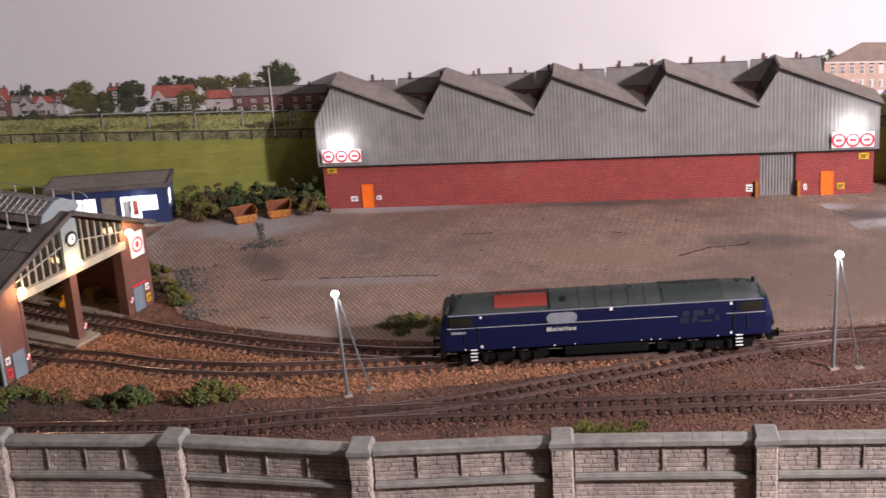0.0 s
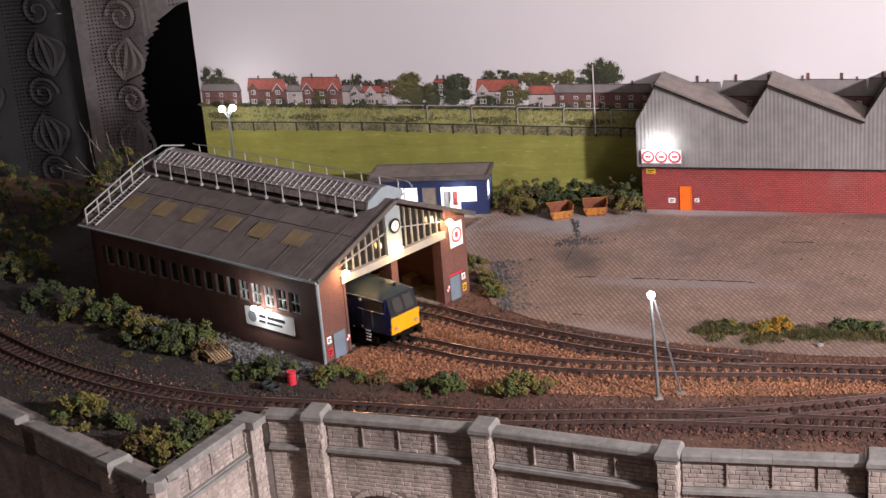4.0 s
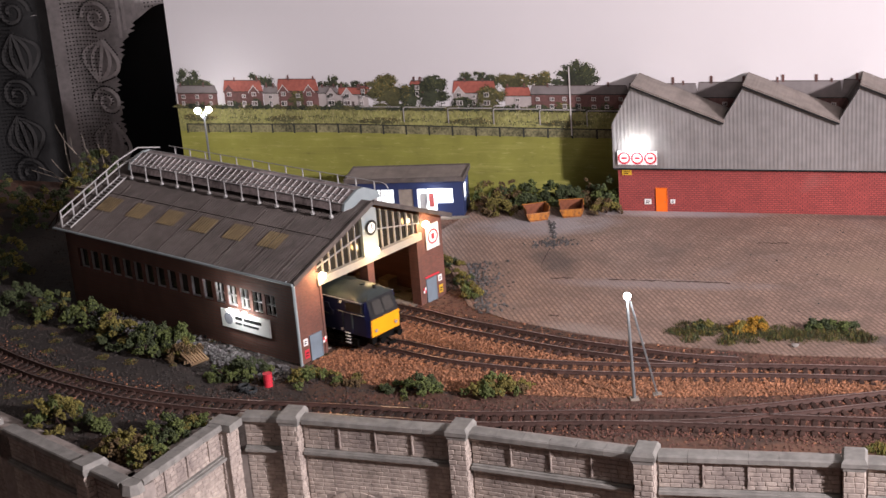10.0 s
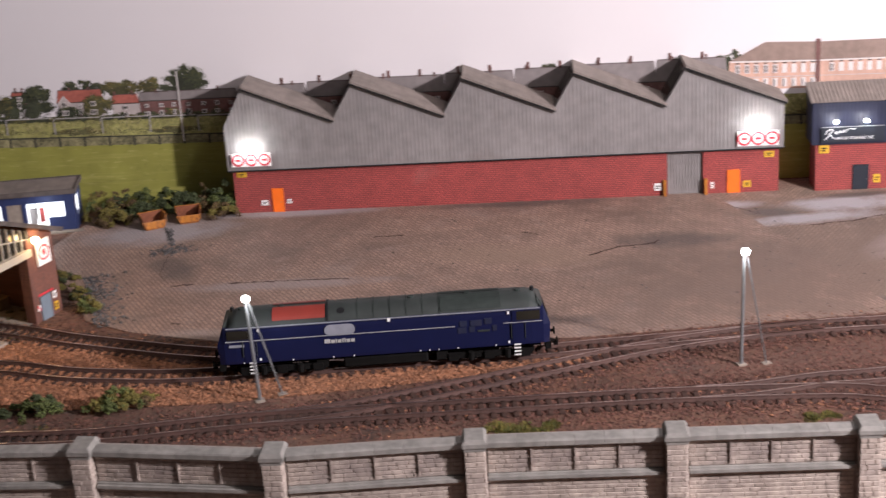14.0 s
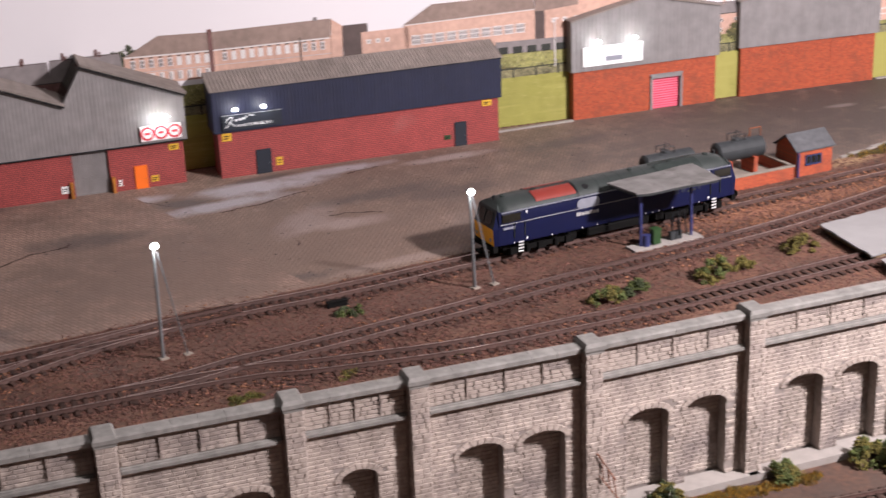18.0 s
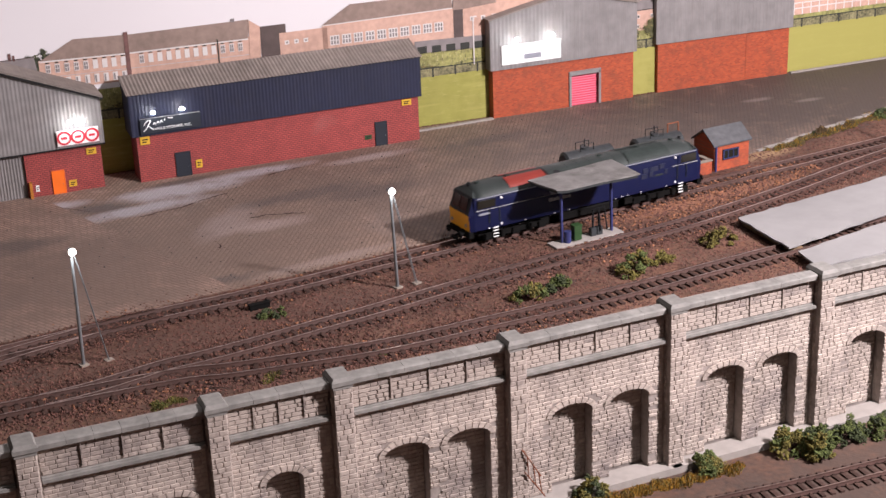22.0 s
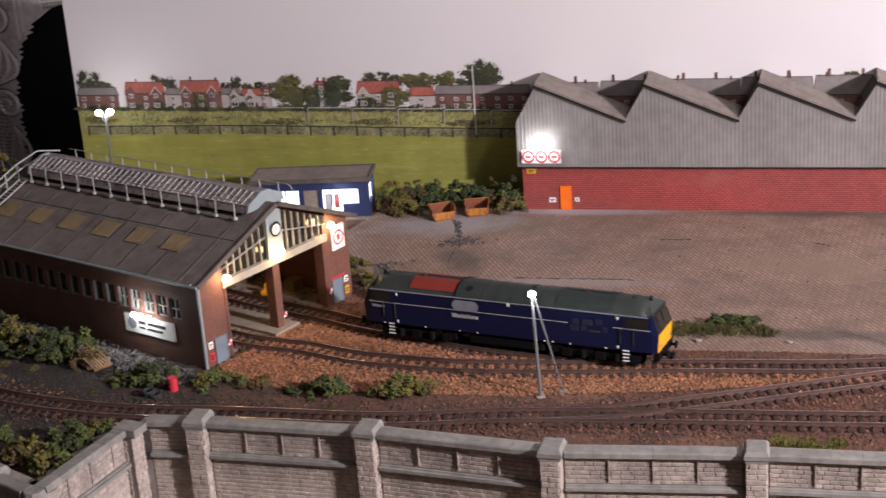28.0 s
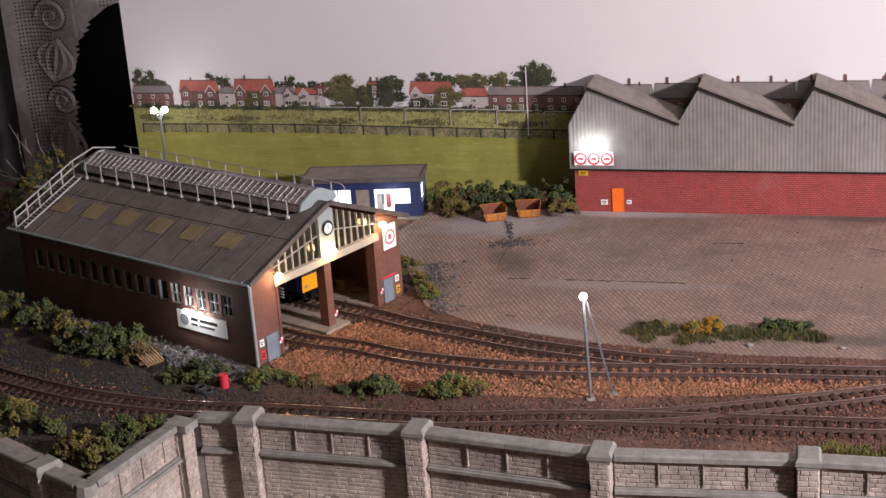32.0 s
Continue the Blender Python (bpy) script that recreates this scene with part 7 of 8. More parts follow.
bits = [b for b in bits if inside(b[:2], yard)]
scatter("yard_litter", bits, 0.0010, gravel_grey, "small dark scraps lying on the paving", 13)
for x, y, sx, lab in ((0.272, 1.070, 0.006, "pale lump of stone by the track"), (0.335, 1.050, 0.005, "pale lump of stone by the track"), (0.165, 1.098, 0.004, "pale lump of stone by the track")):
    st_ = thing("stone_lump", pose(x, y, 0.001), lab, "stone", "pale stones by the track")
    bm = bmesh.new(); ball(bm, (0, 0, 0.0008), sx * 0.5, 0.45, 1, 0.5); part("rock", bm, plinth_mat, st_)

# pallet, barrel, tyres by the shed
pl = thing("pallet", pose(-0.176, 1.140, 0.0045, 22, 0, 40), "weathered wooden pallet leaning on a stack", "pallet")
for i in range(7):
    bm = bmesh.new(); cube(bm, -0.008 + 0.0024 * i, -0.0066 + 0.0024 * i, -0.008, 0.008, 0.0012, 0.0018); part("slat", bm, timber_raw, pl)
for y in (-0.0075, 0, 0.0068):
    bm = bmesh.new(); cube(bm, -0.008, 0.0078, y - 0.0005, y + 0.0006, 0, 0.0012); part("bearer", bm, timber_raw, pl)
pl2 = thing("pallet", pose(-0.182, 1.148, 0.0, 0, 0, 35), "weathered wooden pallet lying on the ground", "pallet")
for i in range(7):
    bm = bmesh.new(); cube(bm, -0.008 + 0.0024 * i, -0.0066 + 0.0024 * i, -0.008, 0.008, 0.0028, 0.0034); part("slat", bm, timber_raw, pl2)
for y in (-0.0075, 0, 0.0068):
    bm = bmesh.new(); cube(bm, -0.008, 0.0078, y - 0.0005, y + 0.0006, 0, 0.0028); part("bearer", bm, timber_raw, pl2)
ba = thing("oil_drum", pose(-0.1155, 1.083, 0), "bright red oil drum standing by the track", "drum")
bm = bmesh.new(); rod(bm, (0, 0, 0), (0, 0, 0.0100), 0.0033, 16); part("drum", bm, red_paint, ba)
for z in (0.0002, 0.0034, 0.0067, 0.0099):
    bm = bmesh.new(); rod(bm, (0, 0, z - 0.0003), (0, 0, z + 0.0003), 0.0036, 16); part("hoop", bm, red_paint, ba)
for i, (x, y, z) in enumerate(((-0.134, 1.079, 0.0), (-0.128, 1.075, 0.0), (-0.133, 1.077, 0.0026))):
    ty = thing("tyre", pose(x, y, z + 0.0013), "worn black tyre lying on the ground", "tyre", "old tyres")
    bm = bmesh.new()
    for k in range(16):
        a0, a1 = 2 * math.pi * k / 16, 2 * math.pi * (k + 1) / 16
        rod(bm, (0.0040 * math.cos(a0), 0.0040 * math.sin(a0), 0), (0.0040 * math.cos(a1), 0.0040 * math.sin(a1), 0), 0.0013, 6)
    part("tread", bm, tank_mat, ty)


# ---- fuel point ----
def fuel_point():
    p = thing("fuelling_canopy", along((0.851, 0.845), (0.912, 0.832)), "grimy grey fuelling canopy on blue posts over a white pad", "canopy")
    bm = bmesh.new(); cube(bm, -0.002, 0.064, -0.007, 0.007, 0, 0.002); part("pad", bm, plinth_mat, p, "worn white concrete pad")
    for x in (0.0085, 0.0575):
        bm = bmesh.new(); rod(bm, (x, 0.001, 0.002), (x - 0.001, 0.001, 0.051), 0.0013, 8); part("post", bm, post_blue, p)
        inv = p.matrix_world.inverted()
    corners = [(inv @ Vector((x, y, 0))).to_2d() for x, y in ((0.842, 0.833), (0.919, 0.814), (0.931, 0.856), (0.846, 0.869))]
    for name, lo, hi, material, lab in (("canopy_edge", 0.0496, 0.0518, tank_mat, ""), ("canopy_top", 0.0518, 0.0530, canopy_mat, "grimy grey sheet top")):
        bm = bmesh.new()
        n_ = 14
        rows_ = []
        for z_ in (lo, hi):
            g_ = []
            for i in range(n_ + 1):
                for j in range(7):
                    u, v = i / n_, j / 6
                    q_ = (corners[0] * (1 - u) + corners[1] * u) * (1 - v) + (corners[3] * (1 - u) + corners[2] * u) * v
                    if material is tank_mat:
                        mid = (corners[0] + corners[1] + corners[2] + corners[3]) / 4
                        q_ = mid + (q_ - mid) * 0.965
                    sag = 0.00025 * math.sin(u * 9 + v * 3) - 0.0012 * max(0, 0.12 - u) / 0.12 * (1 - v)
                    g_.append(bm.verts.new((q_.x, q_.y, z_ - sag)))
            rows_.append(g_)
        for g_, flip in ((rows_[0], True), (rows_[1], False)):
            for i in range(n_):
                for j in range(6):
                    f_ = [g_[i * 7 + j], g_[(i + 1) * 7 + j], g_[(i + 1) * 7 + j + 1], g_[i * 7 + j + 1]]
                    bm.faces.new(f_[::-1] if flip else f_)
        ring_ = [i * 7 for i in range(n_ + 1)] + [n_ * 7 + j for j in range(1, 7)] + [i * 7 + 6 for i in range(n_ - 1, -1, -1)] + [j for j in range(5, 0, -1)]
        for a_, b_ in zip(ring_, ring_[1:] + ring_[:1]):
            bm.faces.new((rows_[0][a_], rows_[0][b_], rows_[1][b_], rows_[1][a_]))
        part(name, bm, material, p, lab)
    for x in (0.038, 0.044):
        bm = bmesh.new()
        rod(bm, (x, 0, 0.002), (x, 0, 0.024), 0.0009, 8)
        rod(bm, (x, 0, 0.024), (x + 0.004, -0.002, 0.026), 0.0009, 8); rod(bm, (x + 0.004, -0.002, 0.026), (x + 0.006, -0.003, 0.006), 0.0007, 8)
        part("fuel_hose", bm, black_paint, p)
        bm = bmesh.new(); cube(bm, x - 0.0025, x + 0.0025, -0.002, 0.002, 0.002, 0.009); part("pump", bm, tank_mat, p)
    b = thing("wheeled_bin", p.matrix_world @ pose(0.021, -0.001, 0.002), "green plastic wheeled bin on the pad", "bin")
    bm = bmesh.new(); cube(bm, -0.0035, 0.0035, -0.003, 0.003, 0.001, 0.0125); part("tub", bm, bin_green, b)
    bm = bmesh.new(); cube(bm, -0.0039, 0.0039, -0.0034, 0.0034, 0.0125, 0.0136); part("lid", bm, bin_green, b)
    d = thing("oil_drum", p.matrix_world @ pose(0.0125, -0.001, 0.002), "dark blue oil drum on the pad", "drum")
    bm = bmesh.new(); rod(bm, (0, 0, 0), (0, 0, 0.0095), 0.003, 14); part("drum", bm, post_blue, d)
    # bund with two tanks and the pump house
    q = thing("tank_bund", along((0.930, 0.9045), (1.081, 0.8690)), "low orange brick bund wall with pale coping round the oil tanks", "wall")
    for x0, x1, y0, y1 in ((0.0, 0.155, 0, 0.003), (0.0, 0.155, 0.068, 0.071), (0.0, 0.003, 0.003, 0.068), (0.152, 0.155, 0.003, 0.068)):
        bm = bmesh.new(); cube(bm, x0, x1, y0, y1, 0, 0.0120); part("bund_wall", bm, orange_brick, q)
        bm = bmesh.new(); cube(bm, x0 - 0.0006, x1 + 0.0006, y0 - 0.0006, y1 + 0.0006, 0.0120, 0.0132); part("coping", bm, concrete, q)
    bm = bmesh.new(); cube(bm, 0.003, 0.152, 0.003, 0.068, 0.0005, 0.002); part("bund_floor", bm, concrete, q)
    for k, (x, y) in enumerate(((0.022, 0.040), (0.096, 0.037))):
        t = thing("oil_tank", q.matrix_world @ pose(x, y, 0.002), "dark grey horizontal oil tank on brick cradles", "oil tank", "oil tanks")
        bm = bmesh.new(); rod(bm, (0, 0, 0.0225), (0.048, 0, 0.0225), 0.0095, 24); rod(bm, (-0.0018, 0, 0.0225), (0, 0, 0.0225), 0.007, 24, 0.0095); rod(bm, (0.048, 0, 0.0225), (0.0498, 0, 0.0225), 0.0095, 24, 0.007); part("shell", bm, tank_mat, t, "", False)
        for xx in (0.009, 0.037):
            bm = bmesh.new(); cube(bm, xx - 0.002, xx + 0.002, -0.010, 0.010, 0, 0.0155); part("cradle", bm, orange_brick, t)
        bm = bmesh.new(); rod(bm, (0.021, 0, 0.031), (0.021, 0, 0.0338), 0.004, 14); part("manhole", bm, tank_mat, t)
        bm = bmesh.new()
        for a, c in ((0.014, -0.004), (0.028, -0.004), (0.014, 0.004), (0.028, 0.004)):
            rod(bm, (a, c, 0.031), (a, c, 0.0375), 0.0004, 5)
        for c in (-0.004, 0.004):
            rod(bm, (0.014, c, 0.0375), (0.028, c, 0.0375), 0.0004, 5)
        rod(bm, (0.021, 0, 0.033), (0.021, 0, 0.041), 0.0006, 6)
        part("guard_rail", bm, black_paint, t)
        if k:
            bm = bmesh.new(); rod(bm, (0.036, 0, 0.031), (0.036, 0, 0.040), 0.0007, 6); rod(bm, (0.036, 0, 0.040), (0.048, 0, 0.040), 0.0007, 6); rod(bm, (0.048, 0, 0.040), (0.048, 0, 0.031), 0.0007, 6); part("vent_pipe", bm, rust, t)
    h = thing("pump_house", along((1.0855, 0.8705), (1.1245, 0.8615)), "orange brick pump house with grey pitched roof and blue window", "hut")
    W, D, E = 0.040, 0.030, 0.0250
    bm = bmesh.new(); cube(bm, 0, W, 0, D, 0, E); part("wall", bm, orange_brick, h)
    bm = bmesh.new()
    for x in (0.0002, W - 0.0012):
        vs = [(x, 0, E), (x, D, E), (x, D / 2, E + 0.010)]
        a = [bm.verts.new(v) for v in vs]; b2 = [bm.verts.new((v[0] + 0.001, v[1], v[2])) for v in vs]
        bm.faces.new(a[::-1]); bm.faces.new(b2)
        for j in range(3):
            bm.faces.new((a[j], a[(j + 1) % 3], b2[(j + 1) % 3], b2[j]))
    part("gable", bm, orange_brick, h)
    for s in (-1, 1):
        bm = bmesh.new()
        y0, y1 = (-0.002, D / 2) if s < 0 else (D + 0.002, D / 2)
        z0, z1 = E - 0.0010, E + 0.0110
        vs = [(-0.002, y0, z0), (W + 0.002, y0, z0), (W + 0.002, y1, z1), (-0.002, y1, z1)]
        a = [bm.verts.new(v) for v in vs]; b2 = [bm.verts.new((v[0], v[1], v[2] + 0.0014)) for v in vs]
        bm.faces.new(a[::-1]); bm.faces.new(b2)
        for j in range(4):
            bm.faces.new((a[j], a[(j + 1) % 4], b2[(j + 1) % 4], b2[j]))
        bmesh.ops.recalc_face_normals(bm, faces=bm.faces)
        part("roof_slope", bm, slate_grey, h, "dark grey slate roof")
    bm = bmesh.new(); cube(bm, 0.0095, 0.0275, -0.0009, 0.0002, 0.0100, 0.0195); wn = part("window", bm, glass_dark, h)
    for x0, x1, z0, z1 in ((0.0095, 0.0275, 0.0100, 0.0112), (0.0095, 0.0275, 0.0184, 0.0195), (0.0095, 0.0107, 0.0100, 0.0195), (0.0263, 0.0275, 0.0100, 0.0195), (0.0150, 0.0158, 0.0100, 0.0195), (0.0210, 0.0218, 0.0100, 0.0195)):
        bm = bmesh.new(); cube(bm, x0, x1, -0.0014, -0.0008, z0, z1); part("window_frame", bm, office_blue, wn)
    bm = bmesh.new(); rod(bm, (0.0015, -0.001, 0), (0.0015, -0.001, 0.0245), 0.0011, 8); part("downpipe", bm, post_blue, h)


fuel_point()

def ragged(outline, step, amp, seed):
    """The outline with many short, slightly uneven sides."""
    q = random.Random(seed)
    out = []
    for (ax, ay), (bx, by) in zip(outline, outline[1:] + outline[:1]):
        n = max(1, int(math.hypot(bx - ax, by - ay) / step))
        for i in range(n):
            k = 0 if i == 0 else amp
            out.append((ax + (bx - ax) * i / n + q.uniform(-k, k), ay + (by - ay) * i / n + q.uniform(-k, k)))
    return out


# ---- grey slabs over the front line, kerbs ----
bm = bmesh.new(); slab(bm, ragged([(0.9615, 0.6965), (1.08, 0.6845), (1.30, 0.655), (1.30, 0.715), (1.166, 0.737), (0.988, 0.767)], 0.009, 0.0011, 1), 0.0062, 0.0077); sl = tagged(part("cover_slab", bm, card), "pale grey card slab laid over the front track", "slab", "grey slabs")
bm = bmesh.new(); slab(bm, ragged([(0.945, 0.6575), (1.062, 0.6185), (1.30, 0.543), (1.30, 0.640), (1.066, 0.6735), (0.960, 0.6870)], 0.009, 0.0009, 2), 0.0062, 0.0077); tagged(part("cover_slab", bm, card), "pale grey card slab against the wall coping", "slab", "grey slabs")
for pts in ([(0.9615, 0.6965), (0.985, 0.763)], [(1.28, 0.66), (1.28, 0.71)]):
    bm = bmesh.new(); (ax, ay), (bx, by) = pts; rod(bm, (ax + 0.012, ay, 0.0), (bx + 0.012, by, 0.0), 0.0064, 6); tagged(part("slab_bearer", bm, timber_raw), "timber bearer under the grey slab", "bearer")
bm = bmesh.new(); rod(bm, (0.965, 0.668, 0.0), (1.05, 0.640, 0.0), 0.0064, 6); tagged(part("slab_bearer", bm, timber_raw), "timber bearer under the grey slab", "bearer")
kl = thing("kerb", pose(0, 0, 0), "broken pale kerb along the edge of the paving", "kerb", kind="structure")
rk = random.Random(4)
x = 1.165
while x < 1.6:
    y = 0.8775 - (x - 1.165) * 0.055
    w_ = rk.uniform(0.008, 0.016)
    bm = bmesh.new(); cube(bm, -w_ / 2, w_ / 2, -0.0018, 0.0018, -0.0005, 0.0022 + rk.uniform(-0.0006, 0.0006)); o = part("kerb_stone", bm, plinth_mat, kl); o.location = (x, y + rk.uniform(-0.0006, 0.0006), 0); o.rotation_euler = (0, 0, -0.055 + rk.uniform(-0.1, 0.1))
    x += w_ + 0.001
ed = thing("edging", pose(0, 0, 0), "white edging strip at the foot of the backdrop", "edging", kind="structure")
for a, b in (((0.978, 1.169), (1.066, 1.1415)), ((1.409, 1.0215), (1.75, 0.904))):
    bm = bmesh.new(); m_ = along(a, b); cube(bm, 0, between(a, b), 0, 0.0035, 0, 0.0026, m_); part("strip", bm, plinth_mat, ed)
bx_ = thing("point_motor_box", pose(0.612, 0.918, 0, 0, 0, -13), "small dark point motor box beside the track", "box")
bm = bmesh.new(); cube(bm, -0.008, 0.008, -0.002, 0.002, 0, 0.004); part("case", bm, underframe, bx_)
bm = bmesh.new(); cube(bm, -0.0085, 0.0085, -0.0024, 0.0024, 0.004, 0.0046); part("lid", bm, underframe, bx_)


# ---- backdrop print ----
bo = Vector(WH_A) + BACK_N * 0.047
bp = Vector(WH_A) + BACK_U * 1.26 + BACK_N * 0.031
bk = thing("backdrop", along(bo, bp), "flat printed backdrop of pale sky, houses, trees and playing field", "backdrop", kind="structure")
bm = bmesh.new(); cube(bm, -0.478, 1.9, 0, 0.004, -0.02, 0.235); part("sky_sheet", bm, sky_paper, bk, "pale grey printed sky")


def flat(name, pts, layer, material):
    bm = bmesh.new()
    y = -0.0002 * layer
    bm.faces.new([bm.verts.new((x, y, z)) for x, z in pts])
    bm.normal_update()
    if bm.faces[:][0].normal.y > 0:
        bm.faces[:][0].normal_flip()
    return part(name, bm, material, bk)


def rect(name, x0, x1, z0, z1, layer, material):
    return flat(name, [(x0, z0), (x1, z0), (x1, z1), (x0, z1)], layer, material)


def flat_tree(x, z, w, h, layer, material, seed):
    """A printed tree: several ragged dark lobes under many small leaf patches, lit from above on one side, with gaps and an uneven edge."""
    r = random.Random(seed)
    bm = bmesh.new()
    yy = -0.0002 * layer
    lobes = [(x, z + h * 0.36, w * 0.34, h * 0.36)]
    for k in range(max(5, min(15, int(w / 0.0026)))):
        a = r.uniform(-0.3, 3.44)
        d = r.uniform(0.50, 0.92)
        lobes.append((x + w * 0.5 * d * math.cos(a), z + h * (0.40 + 0.48 * d * math.sin(a)), w * r.uniform(0.08, 0.19), h * r.uniform(0.07, 0.17)))
    for cx, cz, rx, rz in lobes:
        n = 26
        bm.faces.new([bm.verts.new((cx + rx * u * math.cos(6.283 * j / n), yy, max(z, cz + rz * u * math.sin(6.283 * j / n)))) for j, u in enumerate([r.uniform(0.55, 1.08) for _ in range(n)])])
        for k in range(int(18 + rx * rz * 1.5e6)):
            a, d = r.uniform(0, 6.283), r.random() ** 0.42
            px, pz = cx + rx * 1.25 * d * math.cos(a), cz + rz * 1.25 * d * math.sin(a)
            if pz < z:
                continue
            s_ = r.uniform(0.0003, 0.0009)
            t0, y2 = r.uniform(0, 6), yy - r.uniform(0.00003, 0.00017)
            f = bm.faces.new([bm.verts.new((px + s_ * r.uniform(0.5, 1.3) * math.cos(t0 + 1.571 * j), y2, pz + s_ * r.uniform(0.5, 1.3) * math.sin(t0 + 1.571 * j))) for j in range(4)])
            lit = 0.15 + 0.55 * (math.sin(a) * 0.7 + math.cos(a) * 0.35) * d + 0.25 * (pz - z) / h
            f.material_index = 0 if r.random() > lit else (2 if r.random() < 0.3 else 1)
    bm.normal_update()
    for f in bm.faces:
        if f.normal.y > 0:
            f.normal_flip()
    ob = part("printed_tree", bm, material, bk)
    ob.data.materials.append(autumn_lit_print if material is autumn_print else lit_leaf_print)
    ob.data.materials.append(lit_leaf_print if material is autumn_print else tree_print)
    return ob


rb = random.Random(21)
field = [(-0.478, -0.02), (1.9, -0.02), (1.9, 0.052), (0.88, 0.0525), (0.5, 0.055), (-0.1, 0.0615), (-0.3, 0.0645), (-0.478, 0.0635)]
flat("playing_field", field, 1, grass_print)
flat("rough_bank", [(-0.478, 0.0635), (-0.3, 0.0645), (-0.1, 0.0615), (0.5, 0.055), (0.88, 0.0525), (1.9, 0.052), (1.9, 0.066), (0.95, 0.079), (0.5, 0.083), (0.0, 0.086), (-0.478, 0.091)], 1, rough_print)
for k in range(97):
    s = -0.47 + k * 0.0245
    z = float(np.interp(s, (-0.478, -0.3, -0.1, 0.5, 0.88, 1.9), (0.0625, 0.0635, 0.0605, 0.054, 0.0515, 0.050)))
    rect("fence_post", s, s + 0.0018, z - 0.0012, z + 0.0088, 3, dark_print)
    if k < 96:
        z2 = float(np.interp(s + 0.0245, (-0.478, -0.3, -0.1, 0.5, 0.88, 1.9), (0.0625, 0.0635, 0.0605, 0.054, 0.0515, 0.050)))
        flat("fence_rail", [(s, z + 0.0078), (s + 0.0245, z2 + 0.0078), (s + 0.0245, z2 + 0.0090), (s, z + 0.0090)], 3, dark_print)
        flat("fence_mesh", [(s, z - 0.0004), (s + 0.0245, z2 - 0.0004), (s + 0.0245, z2 + 0.0078), (s, z + 0.0078)], 2, scrub_print)
for k in range(14):
    s = -0.2257 + 0.0470 * k
    z = 0.0905 - 0.0008 * k
    for u0, u1, v0, v1 in ((0.0, 0.0011, z - 0.016, z - 0.0015), (0.0004, 0.0024, z - 0.0016, z - 0.0006), (0.0016, 0.0462, z - 0.0010, z)):
        rect("printed_hoop", s + u0, s + u1, v0, v1, 7, hoop_print)
rect("printed_hoop", -0.272, -0.228, 0.0898, 0.0906, 7, hoop_print)
rst = random.Random(77)
bm = bmesh.new()
for k in range(5200):
    u = rst.uniform(-0.476, 1.25)
    lo_ = float(np.interp(u, (-0.478, -0.3, -0.1, 0.5, 0.88, 1.9), (0.0705, 0.0715, 0.0690, 0.0625, 0.060, 0.058)))
    hi_ = float(np.interp(u, (-0.478, 0.0, 0.5, 0.95, 1.9), (0.0895, 0.0845, 0.0815, 0.0775, 0.066)))
    v = lo_ + (hi_ - lo_) * rst.random() ** 0.8
    h_, w_, l_ = rst.uniform(0.0010, 0.0034), rst.uniform(0.0002, 0.0006), rst.uniform(-0.0008, 0.0008)
    f = bm.faces.new([bm.verts.new(p) for p in ((u - w_, -0.00048, v), (u + w_, -0.00048, v), (u + l_, -0.00048, v + h_))])
    f.material_index = rst.choice((0, 0, 1, 2))
st_ = part("printed_stalks", bm, stalk_print, bk)
st_.data.materials.append(scrub_print)
st_.data.materials.append(lit_leaf_print)
st_["kind"] = "stuff"


